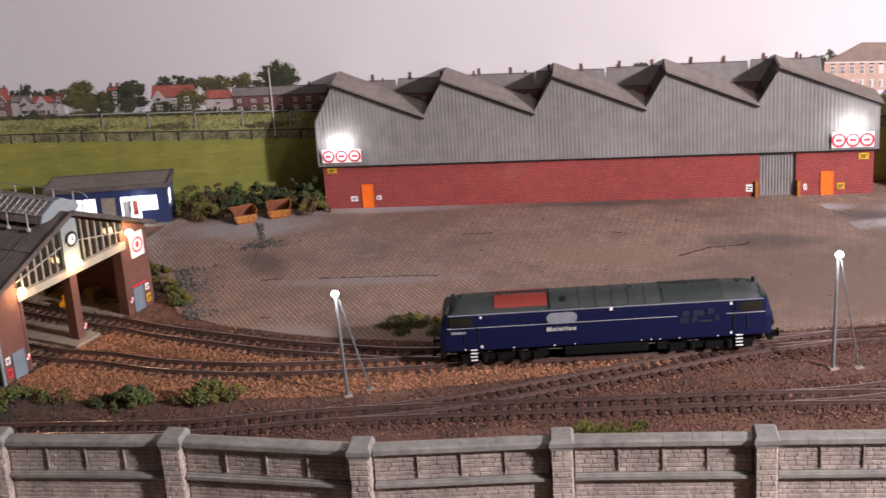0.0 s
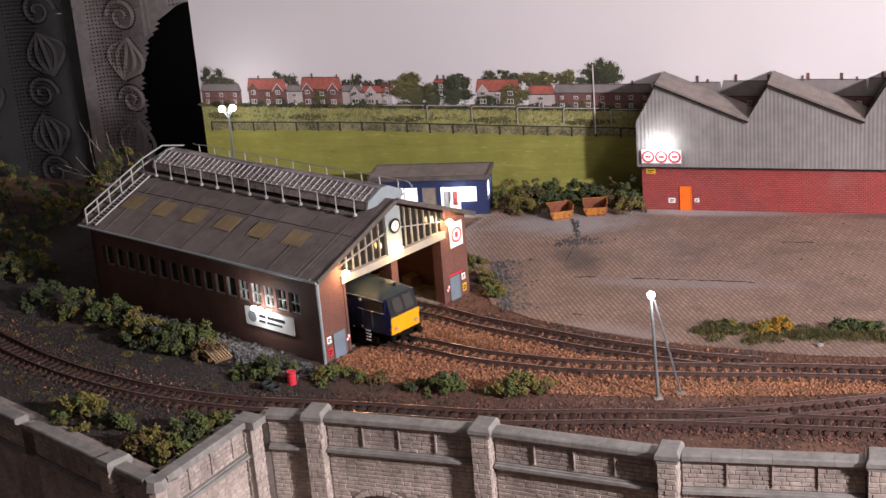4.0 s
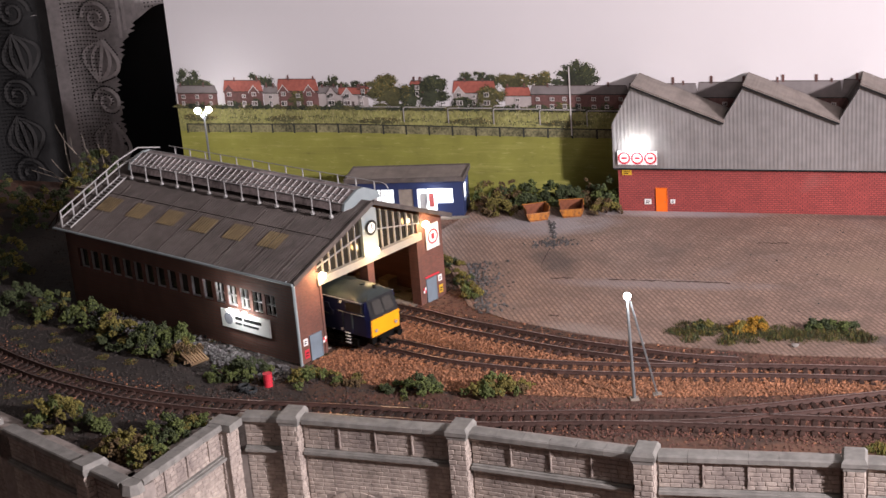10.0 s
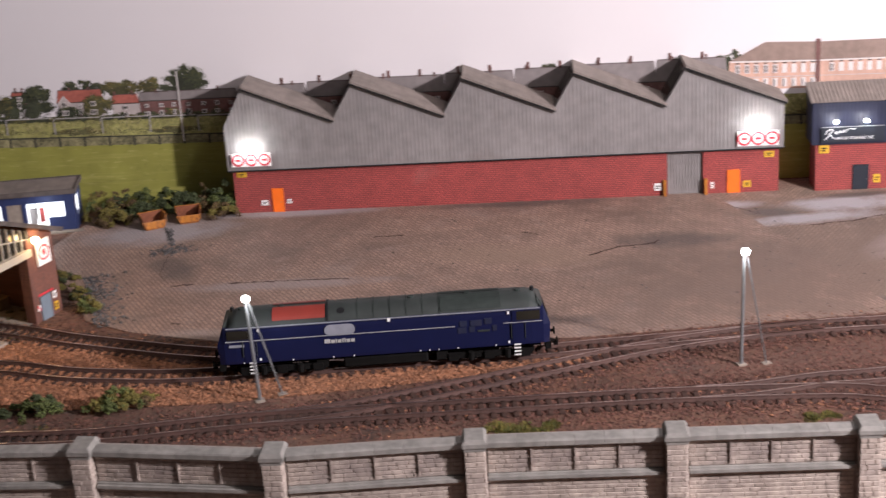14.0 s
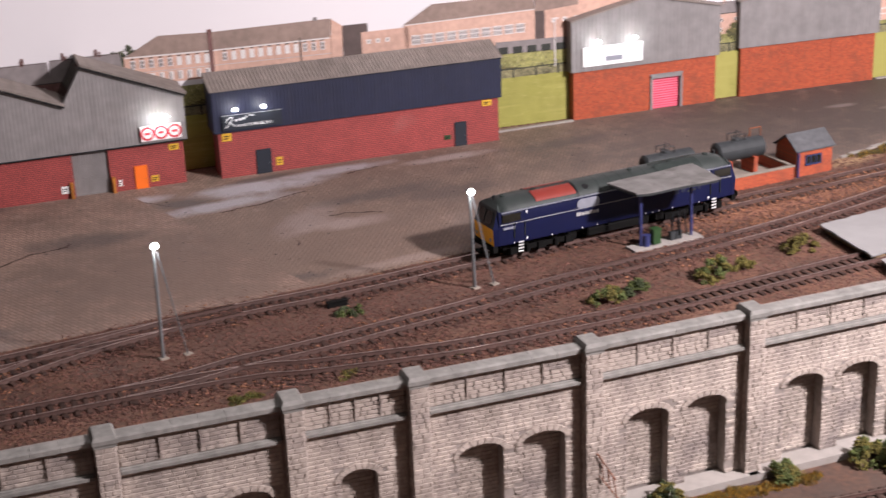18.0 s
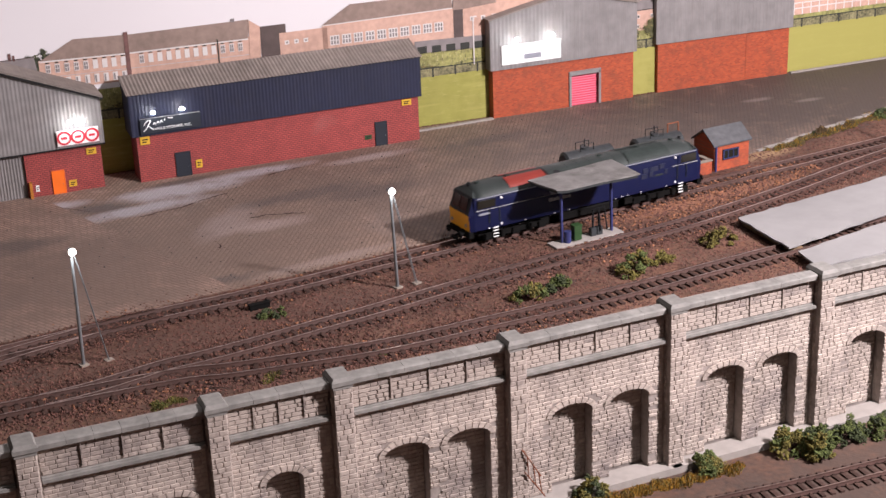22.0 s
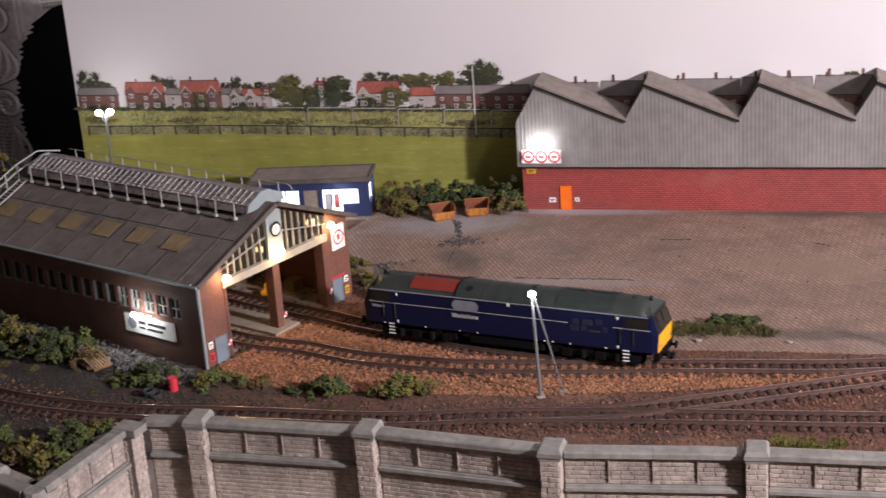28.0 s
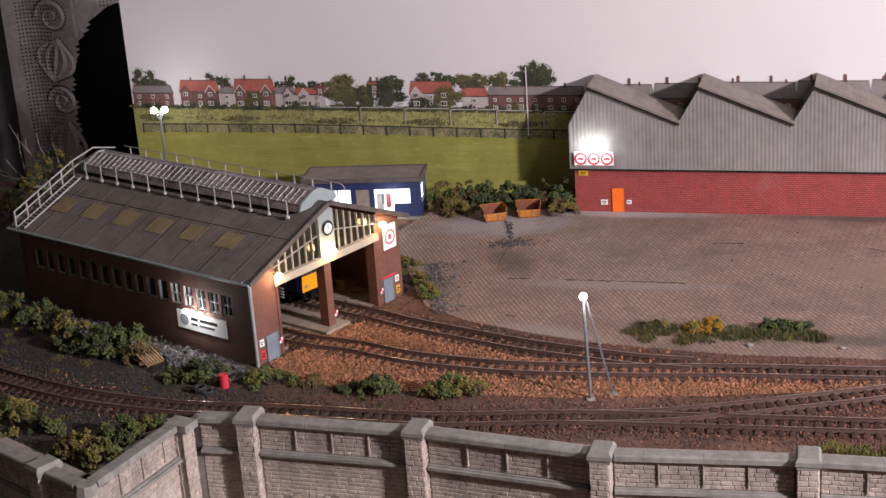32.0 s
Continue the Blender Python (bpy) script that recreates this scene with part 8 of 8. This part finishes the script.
def house(s, w, base, eave, ridge, wall, roof, seed, gable=True):
    """One printed house: wall, roof with a shaded edge and verge, gables with pale bargeboards, windows, a door, chimneys."""
    r = random.Random(seed)
    hgt = eave - base
    rect("printed_house", s, s + w, base, eave, 2, wall)
    flat("printed_roof", [(s - 0.001, eave), (s + w + 0.001, eave), (s + w - 0.0015, ridge), (s + 0.0015, ridge)], 3, roof)
    rect("printed_eave", s - 0.001, s + w + 0.001, eave - 0.0006, eave + 0.0002, 4, dark_print)
    rect("printed_ridge", s + 0.0015, s + w - 0.0015, ridge - 0.0005, ridge + 0.0003, 4, brown_print)
    spots = []
    if gable:
        for c in ((0.14, 0.78) if w > 0.040 else (r.choice((0.3, 0.65)),)):
            g, hw_ = s + w * c, 0.0062
            flat("printed_gable", [(g - hw_, eave - 0.0012), (g + hw_, eave - 0.0012), (g, eave + 0.0062)], 5, wall)
            for sg in (-1, 1):
                flat("printed_bargeboard", [(g + sg * (hw_ + 0.0006), eave - 0.0014), (g + sg * (hw_ - 0.0004), eave - 0.0014), (g, eave + 0.0060), (g, eave + 0.0071)], 6, pale_print if r.random() < 0.6 else brown_print)
            rect("printed_bay", g - 0.0052, g + 0.0052, base, eave, 4, wall)
            spots += [(g - 0.0026, eave - hgt * 0.30, 0.0052, 0.0046), (g - 0.0032, base + hgt * 0.10, 0.0064, 0.0050)]
    n = max(1, int(w / 0.0135))
    for k in range(n):
        x = s + w * (k + 0.5) / n + r.uniform(-0.001, 0.001)
        if gable and w > 0.040 and (abs(x - s - w * 0.14) < 0.008 or abs(x - s - w * 0.78) < 0.008):
            continue
        spots += [(x - 0.002, base + hgt * 0.60, r.uniform(0.0034, 0.0048), r.uniform(0.0034, 0.0044)), (x - 0.002, base + hgt * 0.12, r.uniform(0.0030, 0.0052), r.uniform(0.0038, 0.0052))]
    for x, z, a, b in spots:
        rect("printed_window", x, x + a, z, z + b, 7, pale_print)
        rect("printed_pane", x + 0.0006, x + a * 0.46, z + 0.0006, z + b - 0.0006, 8, r.choice((dark_print, slate_print)))
        rect("printed_pane", x + a * 0.56, x + a - 0.0006, z + 0.0006, z + b - 0.0006, 8, r.choice((dark_print, slate_print, brown_print)))
    rect("printed_door", s + w * 0.46, s + w * 0.46 + 0.0022, base, base + hgt * 0.42, 7, r.choice((dark_print, pale_print, brown_print)))
    for c in (r.uniform(0.08, 0.3), r.uniform(0.6, 0.9)):
        x = s + w * c
        rect("printed_chimney", x, x + 0.0018, ridge - 0.0015, ridge + r.uniform(0.002, 0.0045), 4, wall if wall is not render_print else house_print)


house(-0.476, 0.046, 0.0895, 0.1045, 0.1125, house_print, slate_print, 1, False)
house(-0.4215, 0.0435, 0.0895, 0.1060, 0.1180, house_print, tile_print, 2)
house(-0.377, 0.017, 0.0900, 0.1045, 0.1115, render_print, slate_print, 3, False)
house(-0.3605, 0.0445, 0.0895, 0.1065, 0.1192, house_print, tile_print, 4)
house(-0.316, 0.022, 0.0905, 0.1045, 0.1115, render_print, slate_print, 5)
house(-0.294, 0.032, 0.0905, 0.1030, 0.1105, render_print, tile_print, 6)
house(-0.2725, 0.012, 0.1000, 0.1085, 0.1120, render_print, tile_print, 16, False)
house(-0.2160, 0.014, 0.1000, 0.1130, 0.1170, house_print, tile_print, 17, False)
house(-0.1715, 0.044, 0.0905, 0.1045, 0.1168, render_print, tile_print, 7)
house(-0.1185, 0.026, 0.0870, 0.1015, 0.1105, render_print, tile_print, 8, False)
house(-0.092, 0.096, 0.0868, 0.1030, 0.1117, house_print, slate_print, 9, False)
for k in range(7):
    house(0.004 + 0.066 * k, 0.066, 0.080, 0.100, 0.1135 + 0.0012 * k, house_print, slate_print, 20 + k, False)
    for d in (0.012, 0.042):
        rect("printed_chimney", 0.004 + 0.066 * k + d, 0.0064 + 0.066 * k + d, 0.1125 + 0.0012 * k, 0.1195 + 0.0012 * k, 4, house_print)
for s, z, w, h, m, lay in ((-0.461, 0.100, 0.028, 0.034, tree_print, 1), (-0.447, 0.108, 0.028, 0.013, tree_print, 1), (-0.384, 0.108, 0.018, 0.020, tree_print, 1), (-0.369, 0.108, 0.014, 0.020, tree_print, 1),
                           (-0.310, 0.104, 0.012, 0.015, tree_print, 1), (-0.299, 0.106, 0.013, 0.022, tree_print, 1), (-0.286, 0.104, 0.012, 0.014, tree_print, 1), (-0.272, 0.106, 0.014, 0.013, tree_print, 1), (-0.190, 0.108, 0.024, 0.016, tree_print, 1),
                           (-0.157, 0.110, 0.018, 0.018, tree_print, 1), (-0.142, 0.110, 0.020, 0.019, tree_print, 1), (-0.128, 0.110, 0.016, 0.014, tree_print, 1), (-0.110, 0.106, 0.036, 0.021, autumn_print, 1), (-0.082, 0.106, 0.022, 0.023, autumn_print, 1),
                           (-0.238, 0.0895, 0.050, 0.036, autumn_print, 6), (-0.195, 0.0890, 0.038, 0.036, tree_print, 6), (-0.216, 0.0890, 0.026, 0.026, tree_print, 6), (-0.162, 0.0885, 0.028, 0.014, tree_print, 6), (-0.134, 0.0870, 0.032, 0.028, autumn_print, 6),
                           (-0.048, 0.102, 0.046, 0.036, tree_print, 1), (-0.339, 0.0895, 0.020, 0.019, autumn_print, 6), (-0.412, 0.0890, 0.014, 0.009, tree_print, 6), (-0.296, 0.089, 0.016, 0.008, tree_print, 6), (-0.383, 0.089, 0.012, 0.012, tree_print, 6),
                           (-0.060, 0.0865, 0.016, 0.011, autumn_print, 6), (-0.020, 0.0865, 0.014, 0.009, tree_print, 6), (0.30, 0.112, 0.02, 0.012, tree_print, 1), (0.470, 0.102, 0.03, 0.026, tree_print, 1)):
    flat_tree(s, z, w, h, lay, m, int(1000 + s * 1000))
for k in range(38):
    s = -0.474 + 0.0125 * k
    flat_tree(s, float(np.interp(s, (-0.47, 0.0), (0.0875, 0.0845))), 0.018, 0.005 + 0.004 * rb.random(), 5, tree_print if k % 3 else autumn_print, 700 + k)
rect("printed_pole", -0.0535, -0.0523, 0.062, 0.131, 9, pale_print)
# school blocks
flat("printed_school_wall", [(0.468, 0.088), (0.676, 0.088), (0.676, 0.1245), (0.664, 0.1135), (0.468, 0.1165)], 2, school_print)
flat("printed_school_roof", [(0.4685, 0.1158), (0.5475, 0.1140), (0.6655, 0.1135), (0.6675, 0.1318), (0.552, 0.1312), (0.501, 0.1330)], 3, school_roof_print)
flat("printed_school_gable", [(0.6655, 0.090), (0.677, 0.090), (0.678, 0.1238), (0.6675, 0.1312)], 4, school_print)
flat("printed_eave", [(0.4685, 0.1146), (0.5475, 0.1129), (0.6655, 0.1124), (0.6655, 0.1137), (0.5475, 0.1142), (0.4685, 0.1160)], 4, pale_print)
flat("printed_band", [(0.4685, 0.1000), (0.6655, 0.0975), (0.6655, 0.0982), (0.4685, 0.1007)], 4, render_print)
rect("printed_school_gap", 0.678, 0.7035, 0.090, 0.1235, 3, brown_print)
rect("printed_pipe", 0.5475, 0.5515, 0.088, 0.134, 5, house_print); rect("printed_pipe", 0.635, 0.6362, 0.088, 0.1165, 5, dark_print); rect("printed_chimney", 0.650, 0.6535, 0.131, 0.1345, 4, slate_print)
for k in range(22):
    if k == 9:
        continue
    s = 0.4735 + 0.00865 * k
    z = float(np.interp(s, (0.47, 0.55, 0.665), (0.1135, 0.1122, 0.1118)))
    rect("printed_eave_vent", s + 0.0004, s + 0.004, z - 0.0004, z + 0.0006, 5, dark_print)
    rect("printed_window", s, s + 0.0046, z - 0.0095, z - 0.0012, 4, pale_print)
    if k in (0, 1, 2, 3, 4, 10, 19, 20, 21):
        for a in (0.0006, 0.0025):
            for b in (0.0088, 0.0052):
                rect("printed_pane", s + a, s + a + 0.0015, z - b, z - b + 0.003, 5, slate_print)
    if k < 9:
        rect("printed_window", s, s + 0.0046, z - 0.0225, z - 0.0145, 4, pale_print); rect("printed_pane", s + 0.0008, s + 0.0022, z - 0.022, z - 0.0155, 5, slate_print)
flat("printed_school_wall", [(0.6965, 0.088), (0.745, 0.088), (0.745, 0.1150), (0.6965, 0.1150)], 4, school_print)
flat("printed_school_wall", [(0.740, 0.085), (0.878, 0.085), (0.878, 0.1185), (0.740, 0.1172)], 4, school_print)
flat("printed_school_roof", [(0.739, 0.1170), (0.8775, 0.1188), (0.876, 0.1345), (0.7695, 0.1350)], 5, school_roof_print)
flat("printed_eave", [(0.739, 0.1165), (0.8775, 0.1183), (0.8775, 0.1192), (0.739, 0.1174)], 6, pale_print)
for k in range(3):
    rect("printed_window", 0.7015 + 0.0095 * k, 0.7060 + 0.0095 * k, 0.1030, 0.1072, 5, pale_print); rect("printed_pane", 0.7028 + 0.0095 * k, 0.7047 + 0.0095 * k, 0.1042, 0.1060, 6, slate_print)
for k in range(10):
    s = 0.7475 + 0.0122 * k
    rect("printed_window", s, s + 0.0095, 0.0965, 0.1062, 5, pale_print)
    for a in range(3):
        rect("printed_pane", s + 0.0008 + 0.003 * a, s + 0.0026 + 0.003 * a, 0.0975, 0.1010, 6, slate_print); rect("printed_pane", s + 0.0008 + 0.003 * a, s + 0.0026 + 0.003 * a, 0.1020, 0.1052, 6, slate_print)
rect("printed_school_gap", 0.878, 0.8885, 0.088, 0.1165, 5, brown_print); rect("printed_school_roof", 0.878, 0.925, 0.1165, 0.134, 5, school_roof_print)
flat("printed_school_wall", [(0.8885, 0.085), (1.02, 0.085), (1.02, 0.134), (0.925, 0.130), (0.925, 0.1190), (0.8885, 0.1165)], 6, school_print)
for k in range(6):
    rect("printed_window", 0.896 + 0.012 * k, 0.9005 + 0.012 * k, 0.1035, 0.1080, 7, pale_print); rect("printed_pane", 0.8972 + 0.012 * k, 0.8992 + 0.012 * k, 0.1046, 0.1068, 8, slate_print)
flat("printed_shed_row", [(0.835, 0.077), (1.06, 0.071), (1.06, 0.084), (0.835, 0.0895)], 7, slate_print)
for k in range(14):
    rect("printed_doorway", 0.838 + 0.0155 * k, 0.848 + 0.0155 * k, 0.0765 - 0.0004 * k, 0.0835 - 0.0004 * k, 8, dark_print)
rect("printed_pole", 0.8985, 0.8997, 0.058, 0.1075, 9, pale_print); rect("printed_pole", 0.8985, 0.903, 0.1068, 0.1082, 9, pale_print)
for k in range(4):
    house(1.03 + 0.05 * k, 0.05, 0.070, 0.092, 0.104, school_print if k % 2 else render_print, slate_print, 60 + k, False)
for k in range(7):
    flat_tree(1.04 + 0.036 * k, 0.058, 0.034, 0.022 + 0.008 * rb.random(), 8, autumn_print if k % 3 else tree_print, 400 + k)
# pavilion with white rails at the end of the field
rect("printed_pavilion", 1.255, 1.9, 0.064, 0.10, 2, school_print)
for k in range(16):
    rect("printed_rail", 1.272 + 0.011 * k, 1.2735 + 0.011 * k, 0.064, 0.078, 4, pale_print)
rect("printed_rail", 1.272, 1.44, 0.0705, 0.0718, 4, pale_print); rect("printed_rail", 1.272, 1.44, 0.0765, 0.0778, 4, pale_print)
for k in range(30):
    flat_tree(-0.46 + 0.05 * k + 0.01 * rb.random(), float(np.interp(-0.46 + 0.05 * k, (-0.478, -0.1, 0.5, 0.98), (0.074, 0.070, 0.060, 0.056))), 0.045, 0.006 + 0.004 * rb.random(), 1.6, rough_print if k % 2 else autumn_print, 900 + k)

# ---- lace curtain and night window ----
bm = bmesh.new(); cube(bm, -1.45, 0.4, 1.90, 1.915, -0.6, 1.0); tagged(part("window_1", bm, night_glass), "black night window behind the curtain", "window", kind="structure")
cu = thing("lace_curtain", pose(0, 1.86, 0), "grey lace net curtain with scroll pattern and scalloped edge", "curtain")
EDGE = [(-0.4, -0.345), (-0.1, -0.338), (0.02, -0.336), (0.082, -0.336), (0.125, -0.320), (0.144, -0.307), (0.158, -0.288), (0.1625, -0.274), (0.1645, -0.25), (0.6, -0.24)]
ex = lambda z: float(np.interp(z, [e[0] for e in EDGE], [e[1] for e in EDGE]))
fold = lambda x: 0.010 * math.sin(x * 62) + 0.006 * math.sin(x * 31 + 1)
bm = bmesh.new()
grid = []
for j in range(300):
    z = -0.35 + 0.9 * j / 299
    e = ex(z) + (0.0035 * math.sin(z * 900) + 0.0020 * math.sin(z * 2300) if z < 0.15 else 0.0)
    grid.append([bm.verts.new((x, fold(x), z)) for x in [-1.2 + (e + 1.2) * i / 110 for i in range(111)]])
for a, b in zip(grid, grid[1:]):
    for i in range(110):
        bm.faces.new((a[i], a[i + 1], b[i + 1], b[i]))
nt_ = part("net", bm, net_mat, cu, "grey net ground of the curtain", True)
# The left drape's shade is put into its colour, west of x -0.4135.
nt_.data.materials.append(net_shaded)
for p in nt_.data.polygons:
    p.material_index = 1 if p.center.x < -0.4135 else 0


def ribbon(pts, w):
    bm = bmesh.new()
    old = None
    for i, (x, z) in enumerate(pts):
        x2, z2 = pts[min(i + 1, len(pts) - 1)]; x1, z1 = pts[max(i - 1, 0)]
        d = math.hypot(x2 - x1, z2 - z1) or 1
        nx, nz = -(z2 - z1) / d * w, (x2 - x1) / d * w
        row = [bm.verts.new((x + s * nx, fold(x) - 0.0012, z + s * nz)) for s in (-1, 1)]
        if old:
            bm.faces.new((old[0], row[0], row[1], old[1]))
        old = row
    # Threads on the left drape take the shaded copy as well.
    part("lace_scroll", bm, lace_mat if pts[0][0] > -0.415 else scroll_shaded, cu)


def dots(pts, gap, size, bm):
    """Square eyelets at even steps along a line."""
    done = 0.0
    for (x0, z0), (x1, z1) in zip(pts, pts[1:]):
        d = math.hypot(x1 - x0, z1 - z0)
        while done < d:
            x, z = x0 + (x1 - x0) * done / d, z0 + (z1 - z0) * done / d
            if x < ex(z) - 0.003:
                y = fold(x) - 0.0016
                bm.faces.new([bm.verts.new((x + dx * size, y, z + dz * size)) for dx, dz in ((-1, -0.8), (1, -0.8), (1, 0.8), (-1, 0.8))])
            done += gap
        done -= d


eye = bmesh.new()
for cx, cz, r0, sg in ((-0.352, 0.152, 0.020, -1), (-0.448, 0.168, 0.020, 1), (-0.458, 0.068, 0.020, 1), (-0.530, 0.12, 0.020, 1), (-0.54, 0.02, 0.020, 1), (-0.352, 0.050, 0.018, -1), (-0.458, -0.03, 0.020, 1)):
    spiral = [(cx + sg * r0 * (1 - u * 0.85) * math.cos(u * 11), cz + r0 * (1 - u * 0.85) * math.sin(u * 11)) for u in np.linspace(0, 1, 60)]
    ribbon(spiral, 0.0021)
    dots([(cx + (x - cx) * 1.22, cz + (z - cz) * 1.22) for x, z in spiral], 0.0036, 0.00105, eye)
    tip, root = (cx + sg * -0.004, cz - 0.026), (cx + sg * 0.008, cz - 0.078)
    for bow in (-0.022, -0.011, 0.0, 0.011, 0.022):
        line = []
        for u in np.linspace(0, 1, 24):
            line.append((tip[0] + (root[0] - tip[0]) * u + sg * bow * math.sin(math.pi * u), tip[1] + (root[1] - tip[1]) * u + 0.3 * bow * math.sin(math.pi * u)))
        if abs(bow) > 0.02:
            dots([(x + sg * (0.0036 if bow > 0 else -0.0036), z) for x, z in line], 0.0036, 0.00105, eye)
        ribbon(line, 0.0022)
for x in np.arange(-0.60, -0.27, 0.0042):
    if math.sin(x * 64 + 0.4) > 0.25:
        dots([(x, -0.06), (x, 0.20)], 0.0046, 0.0009, eye)
# This strip hides the join between the plain and the shaded net.
ribbon([(-0.4175, z) for z in np.linspace(-0.2, 0.4, 40)], 0.0098)
for x in (-0.324, -0.318, -0.306, -0.296):
    ribbon([(x, z) for z in np.linspace(next(q for q in np.linspace(0.08, 0.2, 121) if ex(q) > x + 0.006), 0.4, 40)], 0.0018)
part("eyelet_pattern", eye, night_glass, cu)

# ---- movement ----
LINE_NEAR = curve(MAIN)
LINE_FAR = curve(FAR_ROAD + MAIN[12:])


def motions():
    """The locomotive runs along the rails: seconds and the distance of its middle along the line."""
    shift = LINE_NEAR.length - LINE_FAR.length
    runs = [(0, 0.762), (0.5, 0.696), (1, 0.621), (1.5, 0.558), (2, 0.497), (2.5, 0.438), (3, 0.376), (3.5, 0.315), (4, 0.262), (4.6, 0.221), (5.2, 0.206), (9.2, 0.206), (9.6, 0.228), (10, 0.265),
            (10.5, 0.318), (11, 0.371), (11.5, 0.42), (12, 0.473), (12.5, 0.5205), (13, 0.569), (13.5, 0.613), (14, 0.668), (14.5, 0.729), (15, 0.802), (15.5, 0.879), (16, 0.96), (16.5, 1.045), (17, 1.13), (17.5, 1.22),
            (18, 1.31), (18.4, 1.39), (18.8, 1.444), (19.1, 1.4525), (20.4, 1.4525), (21, 1.438), (21.5, 1.411), (22, 1.36), (22.5, 1.307), (23, 1.252), (23.5, 1.196), (24, 1.129), (24.5, 1.0695), (25, 1.0045), (25.5, 0.9475),
            (26, 0.872), (26.5, 0.798), (27, 0.715), (27.5, 0.632), (28, 0.549), (28.5, 0.467), (29, 0.3755), (29.5, 0.2887), (29.9, 0.235), (30.3, 0.207), (30.8, 0.2), (32, 0.2)]
    rows = []
    for t, s in runs:
        line, d = (LINE_NEAR, s) if t < 26.8 else (LINE_FAR, s - shift)
        (ax, ay), _ = line(d - 0.085)
        (bx, by), _ = line(d + 0.085)
        a = math.degrees(math.atan2(by - ay, bx - ax))
        rows.append((t, pose((ax + bx) / 2, (ay + by) / 2, 0.0, 0, 0, a)))
    walk(loco, rows)


motions()
